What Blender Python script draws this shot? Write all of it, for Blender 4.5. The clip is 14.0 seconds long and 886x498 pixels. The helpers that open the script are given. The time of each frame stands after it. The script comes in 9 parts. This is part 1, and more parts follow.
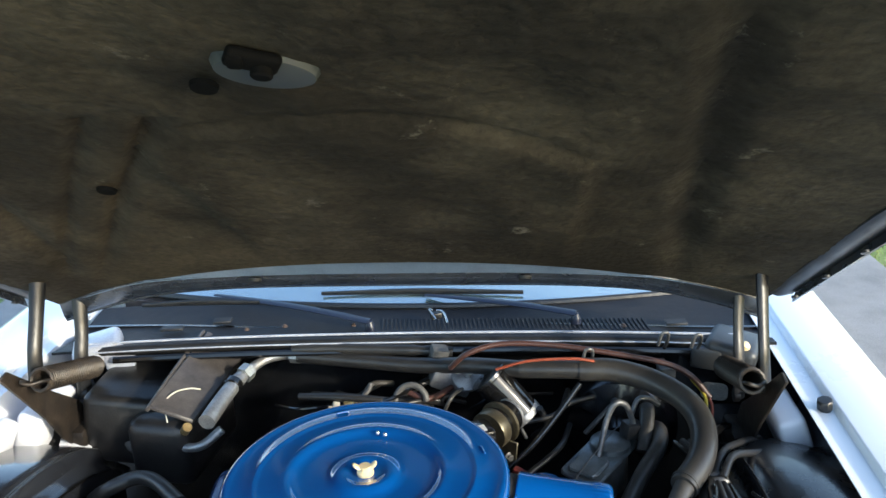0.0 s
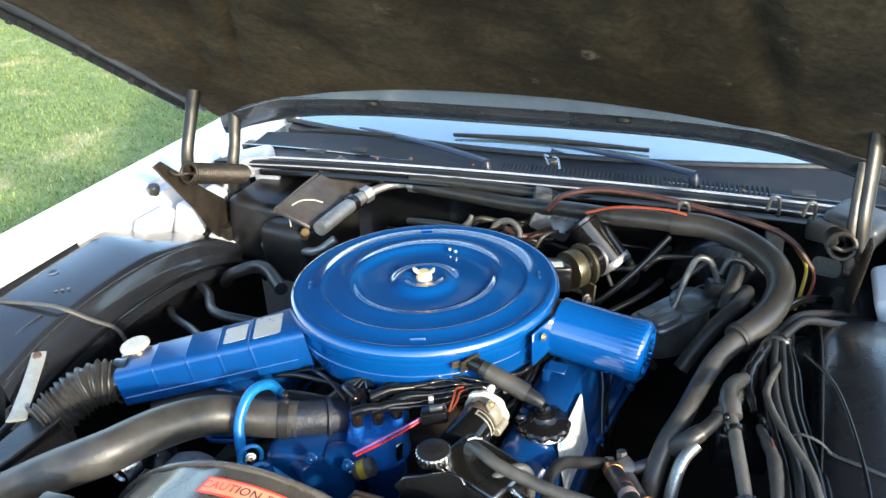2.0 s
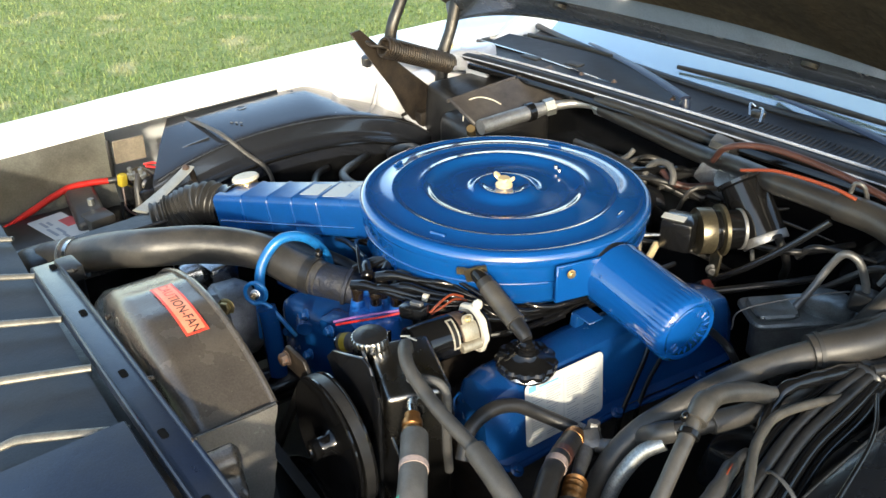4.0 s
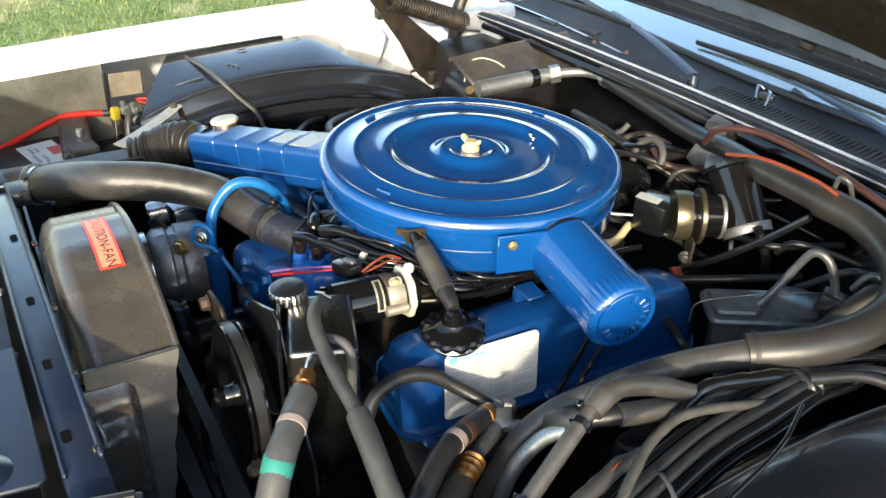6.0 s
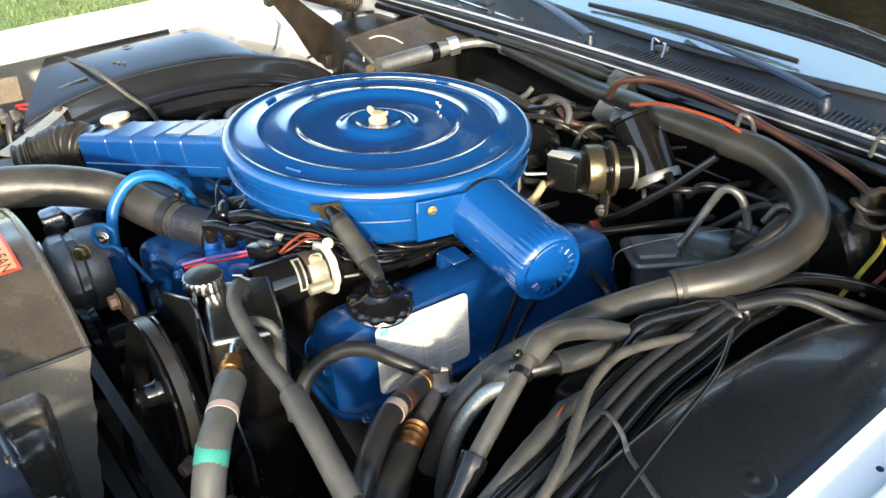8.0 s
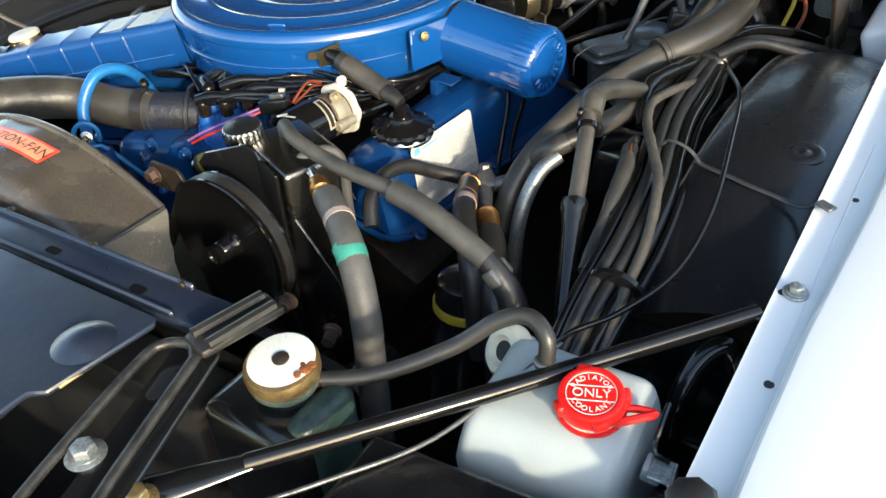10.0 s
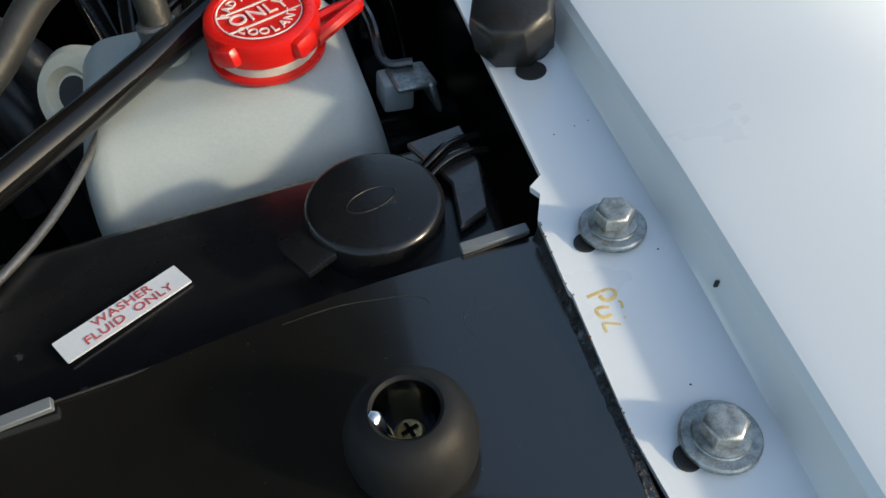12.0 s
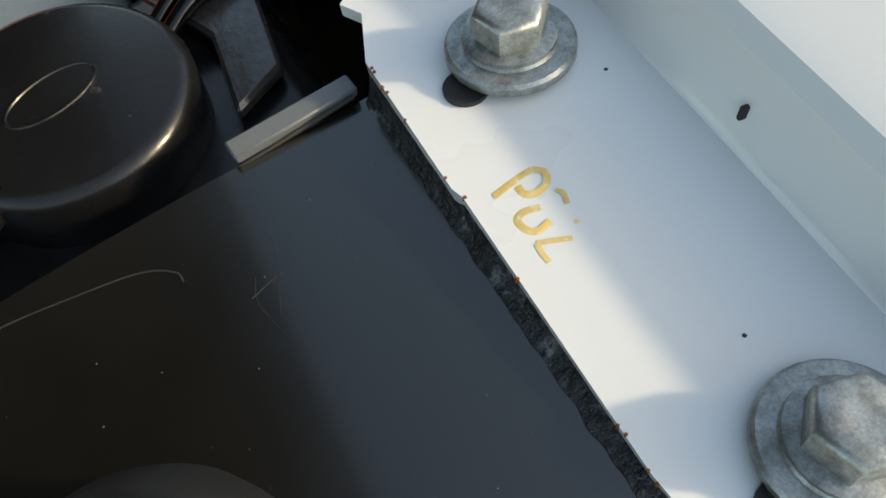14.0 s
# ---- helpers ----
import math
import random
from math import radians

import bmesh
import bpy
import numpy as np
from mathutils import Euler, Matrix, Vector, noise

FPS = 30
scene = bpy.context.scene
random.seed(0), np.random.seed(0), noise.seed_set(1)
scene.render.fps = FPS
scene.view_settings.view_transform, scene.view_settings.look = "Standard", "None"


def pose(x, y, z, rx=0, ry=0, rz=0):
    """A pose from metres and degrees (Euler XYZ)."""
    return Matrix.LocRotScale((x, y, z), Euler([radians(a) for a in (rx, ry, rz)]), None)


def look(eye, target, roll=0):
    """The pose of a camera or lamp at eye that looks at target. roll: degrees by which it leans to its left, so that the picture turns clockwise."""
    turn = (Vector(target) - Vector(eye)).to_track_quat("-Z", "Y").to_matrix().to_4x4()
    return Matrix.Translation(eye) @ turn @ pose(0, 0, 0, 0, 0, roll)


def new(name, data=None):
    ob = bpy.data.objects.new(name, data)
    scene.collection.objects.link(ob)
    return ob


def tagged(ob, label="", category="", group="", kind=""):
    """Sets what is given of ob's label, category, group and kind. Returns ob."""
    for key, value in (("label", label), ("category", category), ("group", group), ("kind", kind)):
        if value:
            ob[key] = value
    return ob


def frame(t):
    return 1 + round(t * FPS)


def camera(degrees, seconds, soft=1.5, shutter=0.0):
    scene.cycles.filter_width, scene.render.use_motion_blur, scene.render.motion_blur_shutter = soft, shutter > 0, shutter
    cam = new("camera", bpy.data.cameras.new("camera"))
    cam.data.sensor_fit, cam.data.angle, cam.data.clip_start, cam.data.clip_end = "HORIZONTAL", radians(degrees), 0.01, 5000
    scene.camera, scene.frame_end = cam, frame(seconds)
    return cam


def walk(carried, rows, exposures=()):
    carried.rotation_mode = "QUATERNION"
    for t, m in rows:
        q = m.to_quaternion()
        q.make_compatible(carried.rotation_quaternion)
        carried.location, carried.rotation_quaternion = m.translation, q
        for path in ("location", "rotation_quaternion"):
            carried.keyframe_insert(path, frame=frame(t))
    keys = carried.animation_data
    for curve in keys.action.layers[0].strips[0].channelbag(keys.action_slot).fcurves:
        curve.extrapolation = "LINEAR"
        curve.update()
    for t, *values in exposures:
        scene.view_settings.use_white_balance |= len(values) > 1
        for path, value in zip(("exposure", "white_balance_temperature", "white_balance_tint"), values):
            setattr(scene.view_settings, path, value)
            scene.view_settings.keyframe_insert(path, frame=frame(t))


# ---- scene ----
cam = camera(57.4, 14.0)
PATH = [
    (0, (0.232, -1.024, 1.694), (0.05, 0.854, 1.031), -2.6),
    (0.5, (0.226, -1.002, 1.713), (0.152, 0.863, 0.993), -4.3),
    (1, (0.313, -1.007, 1.696), (-0.065, 0.832, 1.007), -3.4),
    (1.5, (0.406, -1.01, 1.636), (-0.229, 0.712, 0.842), -3.4),
    (2, (0.504, -1.052, 1.588), (-0.228, 0.594, 0.72), -3.2),
    (2.5, (0.655, -1.029, 1.586), (-0.267, 0.51, 0.702), -3.5),
    (3, (0.773, -0.952, 1.554), (-0.385, 0.394, 0.635), -3.0),
    (3.2, (0.789, -0.906, 1.531), (-0.436, 0.376, 0.606), -2.6),
    (5.3, (0.895, -0.61, 1.457), (-0.608, 0.244, 0.451), 2.1),
    (5.5, (0.897, -0.608, 1.456), (-0.595, 0.258, 0.443), 2.6),
    (6, (0.899, -0.594, 1.453), (-0.56, 0.306, 0.422), 2.4),
    (6.5, (0.9, -0.587, 1.447), (-0.519, 0.367, 0.41), 1.8),
    (7, (0.901, -0.587, 1.443), (-0.478, 0.435, 0.418), 1.9),
    (7.5, (0.897, -0.586, 1.437), (-0.448, 0.482, 0.414), 1.5),
    (8, (0.894, -0.6, 1.411), (-0.442, 0.474, 0.379), 0.2),
    (8.2, (0.886, -0.614, 1.387), (-0.444, 0.41, 0.3), -1.1),
    (10.3, (0.761, -0.901, 1.3), (0.009, 0.531, 0.123), -7.0),
    (10.5, (0.735, -0.909, 1.258), (0.144, 0.591, 0.075), -8.7),
    (11, (0.698, -0.87, 1.181), (0.474, 0.715, -0.018), -5.0),
    (11.5, (0.671, -0.842, 1.123), (0.692, 0.675, -0.181), -5.3),
    (12, (0.667, -0.818, 1.073), (0.853, 0.606, -0.319), -8.0),
    (12.5, (0.665, -0.79, 1.024), (0.902, 0.5, -0.486), -12.2),
    (13, (0.672, -0.764, 1.001), (0.978, 0.426, -0.577), -13.7),
    (13.5, (0.695, -0.745, 0.99), (0.998, 0.393, -0.627), -16.3),
    (14, (0.696, -0.742, 0.992), (1.014, 0.383, -0.631), -14.8),
]
EXPOSURES = [
    (0.0, 1.95, 6050, 6), (0.5, 2.6, 6250, 6), (1.0, 2.66, 6000, 6), (1.5, 2.6, 5950, 6), (2.0, 2.38, 6200, 6), (3.2, 2.03, 6650, 6), (5.3, 2.06, 6750, 6), (7.0, 2.27, 6850, 6), (8.2, 2.33, 6850, 6),
    (10.3, 1.87, 6950, 6), (11.0, 1.22, 6950, 6), (11.5, 1.07, 6900, 6), (12.0, 1.03, 7000, 6), (12.5, 1.53, 7350, 6), (13.1, 2.28, 7700, 6), (13.5, 1.78, 8200, 6), (14.0, 1.25, 8200, 6),
]
walk(cam, [(t, look(eye, target, roll)) for t, eye, target, roll in PATH], EXPOSURES)


# ---- light ----
SUN_AZ, SUN_EL = (0.83, -0.56), 19.0
world = bpy.data.worlds.new("sky_world")
scene.world = world
world.use_nodes = True
wn = world.node_tree.nodes
sky = wn.new("ShaderNodeTexSky")
sky.sky_type = "NISHITA"
sky.sun_disc = False
sky.sun_elevation = radians(SUN_EL)
sky.sun_rotation = math.atan2(SUN_AZ[0], SUN_AZ[1])
sky.dust_density = 1.2
wn["Background"].inputs["Strength"].default_value = 0.15
world.node_tree.links.new(sky.outputs["Color"], wn["Background"].inputs["Color"])
sun_data = bpy.data.lights.new("sun", "SUN")
sun_data.energy, sun_data.angle, sun_data.color = 1.4, radians(3.0), (1.0, 0.88, 0.70)
sun = new("sun", sun_data)
sun.matrix_world = look((SUN_AZ[0] * 10, SUN_AZ[1] * 10, 10 * math.tan(radians(SUN_EL))), (0, 0, 0))

# ---- materials ----


def material(name, base, rough=0.5, metal=0.0, vary=0.25, size=30.0, grain=400.0, bump=0.05, tint=None, coat=0.0,
             spots=0.0, spot_colour=(0.1, 0.06, 0.03), spot_size=60.0, stretch=(1, 1, 1), subsurface=0.0, spec=0.5, rough_vary=0.15):
    """A surface with broad and fine variation of colour, gloss and relief. spots: the share that stains cover."""
    m = bpy.data.materials.new(name)
    m.use_nodes = True
    n, link = m.node_tree.nodes, m.node_tree.links.new
    b = n["Principled BSDF"]
    co = n.new("ShaderNodeTexCoord")
    mp = n.new("ShaderNodeMapping")
    mp.inputs["Scale"].default_value = stretch
    link(co.outputs["Object"], mp.inputs["Vector"])

    def noise_node(scale, detail, rg=0.6):
        t = n.new("ShaderNodeTexNoise")
        t.inputs["Scale"].default_value, t.inputs["Detail"].default_value, t.inputs["Roughness"].default_value = scale, detail, rg
        link(mp.outputs["Vector"], t.inputs["Vector"])
        return t
    broad, fine = noise_node(size, 5), noise_node(grain, 3)
    other = tint or tuple(c * 0.45 for c in base)
    ramp = n.new("ShaderNodeMapRange")
    ramp.inputs["From Min"].default_value, ramp.inputs["From Max"].default_value = 0.35, 0.7
    ramp.inputs["To Max"].default_value = vary * 2
    link(broad.outputs["Fac"], ramp.inputs["Value"])
    mix = n.new("ShaderNodeMix")
    mix.data_type = "RGBA"
    mix.inputs["A"].default_value, mix.inputs["B"].default_value = (*base, 1), (*other, 1)
    link(ramp.outputs["Result"], mix.inputs["Factor"])
    mix2 = n.new("ShaderNodeMix")
    mix2.data_type, mix2.blend_type = "RGBA", "OVERLAY"
    mix2.inputs["Factor"].default_value = vary
    link(mix.outputs["Result"], mix2.inputs["A"])
    link(fine.outputs["Fac"], mix2.inputs["B"])
    colour = mix2.outputs["Result"]
    rr = n.new("ShaderNodeMapRange")
    rr.inputs["To Min"].default_value, rr.inputs["To Max"].default_value = max(rough - rough_vary, 0.03), min(rough + rough_vary, 1.0)
    link(broad.outputs["Fac"], rr.inputs["Value"])
    rough_out = rr.outputs["Result"]
    if spots:
        sp = noise_node(spot_size, 6, 0.7)
        sr = n.new("ShaderNodeMapRange")
        sr.inputs["From Min"].default_value, sr.inputs["From Max"].default_value = 0.72 - spots * 0.5, 0.80 - spots * 0.5
        link(sp.outputs["Fac"], sr.inputs["Value"])
        m3 = n.new("ShaderNodeMix")
        m3.data_type = "RGBA"
        m3.inputs["B"].default_value = (*spot_colour, 1)
        link(sr.outputs["Result"], m3.inputs["Factor"])
        link(colour, m3.inputs["A"])
        colour = m3.outputs["Result"]
        ra = n.new("ShaderNodeMix")
        ra.inputs["B"].default_value = 0.85
        link(sr.outputs["Result"], ra.inputs["Factor"])
        link(rough_out, ra.inputs["A"])
        rough_out = ra.outputs["Result"]
    link(colour, b.inputs["Base Color"])
    link(rough_out, b.inputs["Roughness"])
    b.inputs["Metallic"].default_value = metal
    b.inputs["Specular IOR Level"].default_value = spec
    b.inputs["Coat Weight"].default_value, b.inputs["Coat Roughness"].default_value = coat, 0.08
    if subsurface:
        b.inputs["Subsurface Weight"].default_value = subsurface
        b.inputs["Subsurface Radius"].default_value = (0.02, 0.02, 0.02)
        b.inputs["Subsurface Scale"].default_value = 0.5
    if bump:
        bp = n.new("ShaderNodeBump")
        bp.inputs["Strength"].default_value, bp.inputs["Distance"].default_value = bump, 0.004
        link(fine.outputs["Fac"], bp.inputs["Height"])
        bq = n.new("ShaderNodeBump")
        bq.inputs["Strength"].default_value, bq.inputs["Distance"].default_value = bump, 0.02
        link(broad.outputs["Fac"], bq.inputs["Height"])
        link(bp.outputs["Normal"], bq.inputs["Normal"])
        link(bq.outputs["Normal"], b.inputs["Normal"])
    return m


BLUE = material("blue_engine_paint", (0.003, 0.062, 0.25), 0.14, 0.0, 0.16, 14, 900, 0.006, (0.003, 0.048, 0.20), coat=1.0, rough_vary=0.04)
BLUE_OLD = material("aged_blue_paint", (0.003, 0.040, 0.150), 0.22, 0, 0.3, 25, 600, 0.06, (0.004, 0.035, 0.15), coat=0.2, spots=0.1, spot_colour=(0.02, 0.025, 0.03))
BLUE_TUBE = material("light_blue_paint", (0.01, 0.16, 0.45), 0.33, 0, 0.3, 60, 800, 0.05, (0.01, 0.08, 0.26), spots=0.08, spot_colour=(0.03, 0.02, 0.012))
BLACK = material("black_paint", (0.006, 0.0065, 0.008), 0.22, 0, 0.35, 22, 500, 0.03, (0.011, 0.0112, 0.0115), rough_vary=0.08, coat=0.6, spots=0.03, spot_colour=(0.05, 0.045, 0.04), spot_size=160)
BLACK_GLOSS = material("glossy_black", (0.005, 0.005, 0.0055), 0.10, 0, 0.3, 30, 500, 0.012, (0.009, 0.009, 0.009), rough_vary=0.04)
BLACK_DUSTY = material("dusty_black", (0.008, 0.0085, 0.010), 0.36, 0, 0.4, 18, 350, 0.1, (0.024, 0.0225, 0.021), spots=0.06, spot_colour=(0.05, 0.044, 0.037), spot_size=60)
# Left arch: black paint made paler and bluer for the sky on it.
ARCH = material("satin_black_arch_paint", (0.014, 0.016, 0.021), 0.22, 0, 0.35, 9, 500, 0.03, (0.024, 0.0255, 0.030), spots=0.05, spot_colour=(0.06, 0.056, 0.053), spot_size=40, rough_vary=0.08, coat=0.6, spec=0.6)
# Right arch: the same paint in a darker, shaded tone.
ARCH_SHADED = material("shaded_black_arch_paint", (0.008, 0.0095, 0.0125), 0.27, 0, 0.4, 7, 500, 0.03, (0.014, 0.0145, 0.016), spots=0.04, spot_colour=(0.035, 0.033, 0.03), spot_size=60, rough_vary=0.10, spec=0.5, coat=0.25)
# Aged inner paint, darkened in colour because less light reaches it.
DIM_INNER = material("dull_green_grey_paint", (0.125, 0.125, 0.105), 0.6, 0, 0.5, 9, 300, 0.1, (0.05, 0.047, 0.038), spots=0.12, spot_colour=(0.03, 0.027, 0.022), spot_size=30)
TAN = material("tan_dusty_paint", (0.25, 0.215, 0.165), 0.6, 0, 0.45, 20, 300, 0.1, (0.12, 0.10, 0.075), spots=0.14, spot_colour=(0.05, 0.04, 0.03), spot_size=70)
WIPER = material("blue_black_wiper_paint", (0.012, 0.016, 0.032), 0.33, 0, 0.3, 30, 500, 0.04, (0.02, 0.024, 0.04))
# Steel colour in place of black paint gives the reservoir its bright sky sheen.
PUMP = material("sheen_steel_black_spots", (0.31, 0.30, 0.285), 0.27, 1.0, 0.35, 12, 400, 0.05, (0.13, 0.126, 0.12), spots=0.14, spot_colour=(0.014, 0.014, 0.014), spot_size=22, rough_vary=0.08)
PLASTIC = material("black_plastic", (0.006, 0.006, 0.006), 0.2, 0, 0.3, 12, 1500, 0.012, (0.010, 0.0095, 0.008), spots=0.03, spot_colour=(0.025, 0.023, 0.02), spot_size=90, rough_vary=0.08)
SHROUD = material("worn_black_shroud", (0.050, 0.043, 0.037), 0.27, 0, 0.5, 14, 420, 0.10, (0.085, 0.074, 0.062), spots=0.08, spot_colour=(0.16, 0.14, 0.115), spot_size=260, coat=0.25, rough_vary=0.1)
# A paler, glossier copy of SHROUD for the cheek.
CHEEK = material("pale_satin_shroud", (0.120, 0.113, 0.103), 0.24, 0, 0.4, 18, 420, 0.08, (0.165, 0.155, 0.140), spots=0.10, spot_colour=(0.22, 0.20, 0.175), spot_size=240, coat=0.8, rough_vary=0.1, spec=0.9)
RUBBER = material("dusty_grey_rubber", (0.030, 0.0295, 0.029), 0.36, 0, 0.5, 26, 900, 0.10, (0.066, 0.061, 0.054), rough_vary=0.12, spots=0.12, spot_colour=(0.13, 0.12, 0.10), spot_size=200)
RUBBER_DARK = material("dark_rubber", (0.015, 0.015, 0.0155), 0.36, 0, 0.4, 40, 700, 0.06, (0.026, 0.025, 0.024), spots=0.06, spot_colour=(0.065, 0.06, 0.052), spot_size=200)
FOAM = material("foam_sleeve", (0.015, 0.0155, 0.017), 0.36, 0, 0.5, 10, 600, 0.06, (0.042, 0.038, 0.033), rough_vary=0.1, spots=0.07, spot_colour=(0.12, 0.098, 0.072), spot_size=140)
HOSE_GREY = material("faded_grey_hose", (0.034, 0.0345, 0.0345), 0.5, 0, 0.35, 35, 800, 0.08, (0.085, 0.08, 0.072), spots=0.08, spot_colour=(0.12, 0.11, 0.095), spot_size=300)
RUBBER_SOFT = material("soft_grey_rubber", (0.008, 0.0083, 0.0092), 0.55, 0, 0.2, 60, 900, 0.03, (0.012, 0.012, 0.0125), spec=0.22)
OLIVE = material("grey_brown_conduit", (0.075, 0.068, 0.056), 0.5, 0, 0.45, 40, 900, 0.2, (0.032, 0.030, 0.027), spots=0.1, spot_colour=(0.13, 0.12, 0.10), spot_size=200)
HOSE_PALE = material("pale_grey_hose", (0.078, 0.078, 0.077), 0.55, 0, 0.35, 45, 700, 0.1, (0.050, 0.047, 0.043), spots=0.08, spot_colour=(0.12, 0.112, 0.10), spot_size=150)
STRIP_GREY = material("smooth_grey_plastic", (0.125, 0.140, 0.155), 0.45, 0, 0.1, 60, 900, 0.02)
WHITE = material("white_car_paint", (0.79, 0.81, 0.83), 0.28, 0, 0.02, 8, 900, 0.002, (0.77, 0.79, 0.81), coat=0.6, rough_vary=0.02)
WHITE_IN = material("white_inner_paint", (0.72, 0.73, 0.77), 0.4, 0, 0.08, 14, 600, 0.03, (0.60, 0.61, 0.66), spots=0.012, spot_colour=(0.12, 0.11, 0.11), spot_size=260)
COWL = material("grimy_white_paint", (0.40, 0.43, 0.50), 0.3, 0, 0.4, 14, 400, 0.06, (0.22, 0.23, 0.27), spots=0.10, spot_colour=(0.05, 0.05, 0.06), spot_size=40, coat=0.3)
TANK = material("white_tank_plastic", (0.37, 0.41, 0.405), 0.42, 0, 0.1, 14, 700, 0.03, (0.62, 0.66, 0.66), subsurface=0.25)
RED = material("red_plastic", (0.62, 0.012, 0.01), 0.32, 0, 0.15, 60, 700, 0.03, (0.45, 0.008, 0.008))
RED_WIRE = material("red_wire", (0.5, 0.02, 0.015), 0.4, 0, 0.15, 60, 700, 0.03)
ORANGE = material("orange_hose", (0.24, 0.045, 0.015), 0.45, 0, 0.3, 40, 700, 0.05, (0.15, 0.03, 0.014))
BROWN_HOSE = material("brown_hose", (0.075, 0.030, 0.022), 0.42, 0, 0.4, 9, 700, 0.05, (0.028, 0.015, 0.014))
RED_DULL = material("dull_red_plastic", (0.16, 0.028, 0.022), 0.5, 0, 0.3, 60, 700, 0.05)
# Dusty black support paint; the blue of the reflected sky is mixed into it.
SUPPORT = material("dusty_black_with_sky_blue", (0.011, 0.014, 0.021), 0.42, 0, 0.45, 16, 500, 0.06, (0.019, 0.021, 0.025), spots=0.08, spot_colour=(0.05, 0.047, 0.043), spot_size=110, rough_vary=0.14, spec=0.4)
VIOLET = material("violet_wire", (0.25, 0.1, 0.3), 0.4, 0, 0.1, 60, 700, 0.03)
YELLOW = material("yellow_plastic", (0.42, 0.32, 0.03), 0.45, 0, 0.2, 60, 700, 0.03)
TEAL = material("teal_tape", (0.022, 0.22, 0.17), 0.55, 0, 0.35, 60, 600, 0.08, (0.05, 0.25, 0.21), spots=0.12, spot_colour=(0.10, 0.14, 0.12), spot_size=180)
TAPE_PINK = material("pale_pink_tape", (0.40, 0.31, 0.28), 0.6, 0, 0.35, 60, 600, 0.05, (0.22, 0.17, 0.15))
BOOT = material("dark_brown_bakelite", (0.014, 0.010, 0.007), 0.16, 0, 0.3, 60, 600, 0.03, (0.012, 0.010, 0.008), coat=0.6)
# BLUE again for the snorkel, its colour darkened and dulled against sky glare.
SHADOW_BLUE = material("shaded_blue_paint", (0.003, 0.055, 0.22), 0.30, 0.0, 0.3, 30, 700, 0.03, (0.003, 0.038, 0.15), coat=0.25, spots=0.05, spot_colour=(0.02, 0.03, 0.06), spot_size=60, rough_vary=0.08)
DIST_BLUE = material("bright_blue_plastic", (0.012, 0.105, 0.40), 0.3, 0.0, 0.25, 40, 700, 0.03, (0.008, 0.07, 0.27), spots=0.06, spot_colour=(0.02, 0.025, 0.03), spot_size=90)
OLIVE_STEEL = material("dull_passivated_steel", (0.24, 0.21, 0.14), 0.34, 0.85, 0.4, 50, 500, 0.06, (0.12, 0.10, 0.07))
GOLD = material("gold_zinc", (0.62, 0.44, 0.2), 0.3, 0.85, 0.3, 60, 500, 0.05, (0.45, 0.36, 0.2))
CREAM = material("cream_wing_nut", (0.80, 0.66, 0.40), 0.34, 0.25, 0.2, 80, 700, 0.05, (0.6, 0.45, 0.2))
BRASS_PALE = material("pale_brass", (0.62, 0.47, 0.22), 0.3, 0.85, 0.3, 60, 600, 0.05, (0.4, 0.28, 0.11))
FADED = material("faded_sticker_on_blue", (0.30, 0.33, 0.36), 0.4, 0, 0.4, 30, 500, 0.04, (0.42, 0.42, 0.40), spots=0.2, spot_colour=(0.01, 0.07, 0.22), spot_size=45)
BRASS_DULL = material("dull_grey_gold_steel", (0.44, 0.40, 0.31), 0.42, 0.55, 0.4, 60, 600, 0.08, (0.28, 0.24, 0.17))
BRASS = material("brass_fitting", (0.42, 0.2, 0.07), 0.32, 0.9, 0.35, 80, 600, 0.06, (0.2, 0.1, 0.04))
ZINC = material("galvanised_steel", (0.46, 0.48, 0.47), 0.38, 0.75, 0.5, 420, 2500, 0.03, (0.22, 0.23, 0.22), spots=0.12, spot_colour=(0.52, 0.53, 0.5), spot_size=900)
PALE_STEEL = material("dull_galvanised_sheet", (0.42, 0.42, 0.38), 0.5, 0.35, 0.35, 40, 500, 0.06, (0.28, 0.27, 0.22), spots=0.08, spot_colour=(0.16, 0.10, 0.05), spot_size=90)
LID_STEEL = material("blue_grey_plated_steel", (0.20, 0.225, 0.235), 0.34, 0.6, 0.5, 22, 500, 0.08, (0.10, 0.11, 0.115), spots=0.10, spot_colour=(0.40, 0.42, 0.43), spot_size=35)
STEEL = material("bright_steel", (0.55, 0.55, 0.55), 0.24, 1.0, 0.3, 60, 500, 0.04, (0.3, 0.29, 0.27))
CHROME = material("chrome", (0.7, 0.7, 0.7), 0.1, 1.0, 0.15, 60, 500, 0.02)
CAP_STEEL = material("satin_chrome", (0.62, 0.61, 0.58), 0.26, 1.0, 0.2, 60, 500, 0.03, (0.40, 0.38, 0.34))
ALUMINIUM = material("cast_aluminium", (0.42, 0.42, 0.42), 0.45, 0.8, 0.35, 50, 500, 0.15, (0.2, 0.2, 0.2))
GREY_METAL = material("grey_steel", (0.17, 0.172, 0.175), 0.38, 0.6, 0.35, 45, 500, 0.1, (0.08, 0.078, 0.075))
RUSTY = material("rust_stained_steel", (0.13, 0.085, 0.06), 0.6, 0.3, 0.5, 60, 400, 0.15, (0.05, 0.035, 0.03), spots=0.25, spot_colour=(0.22, 0.085, 0.03), spot_size=70)
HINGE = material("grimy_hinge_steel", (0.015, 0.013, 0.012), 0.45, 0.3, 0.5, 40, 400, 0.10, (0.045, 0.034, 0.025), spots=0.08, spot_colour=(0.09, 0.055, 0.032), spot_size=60)
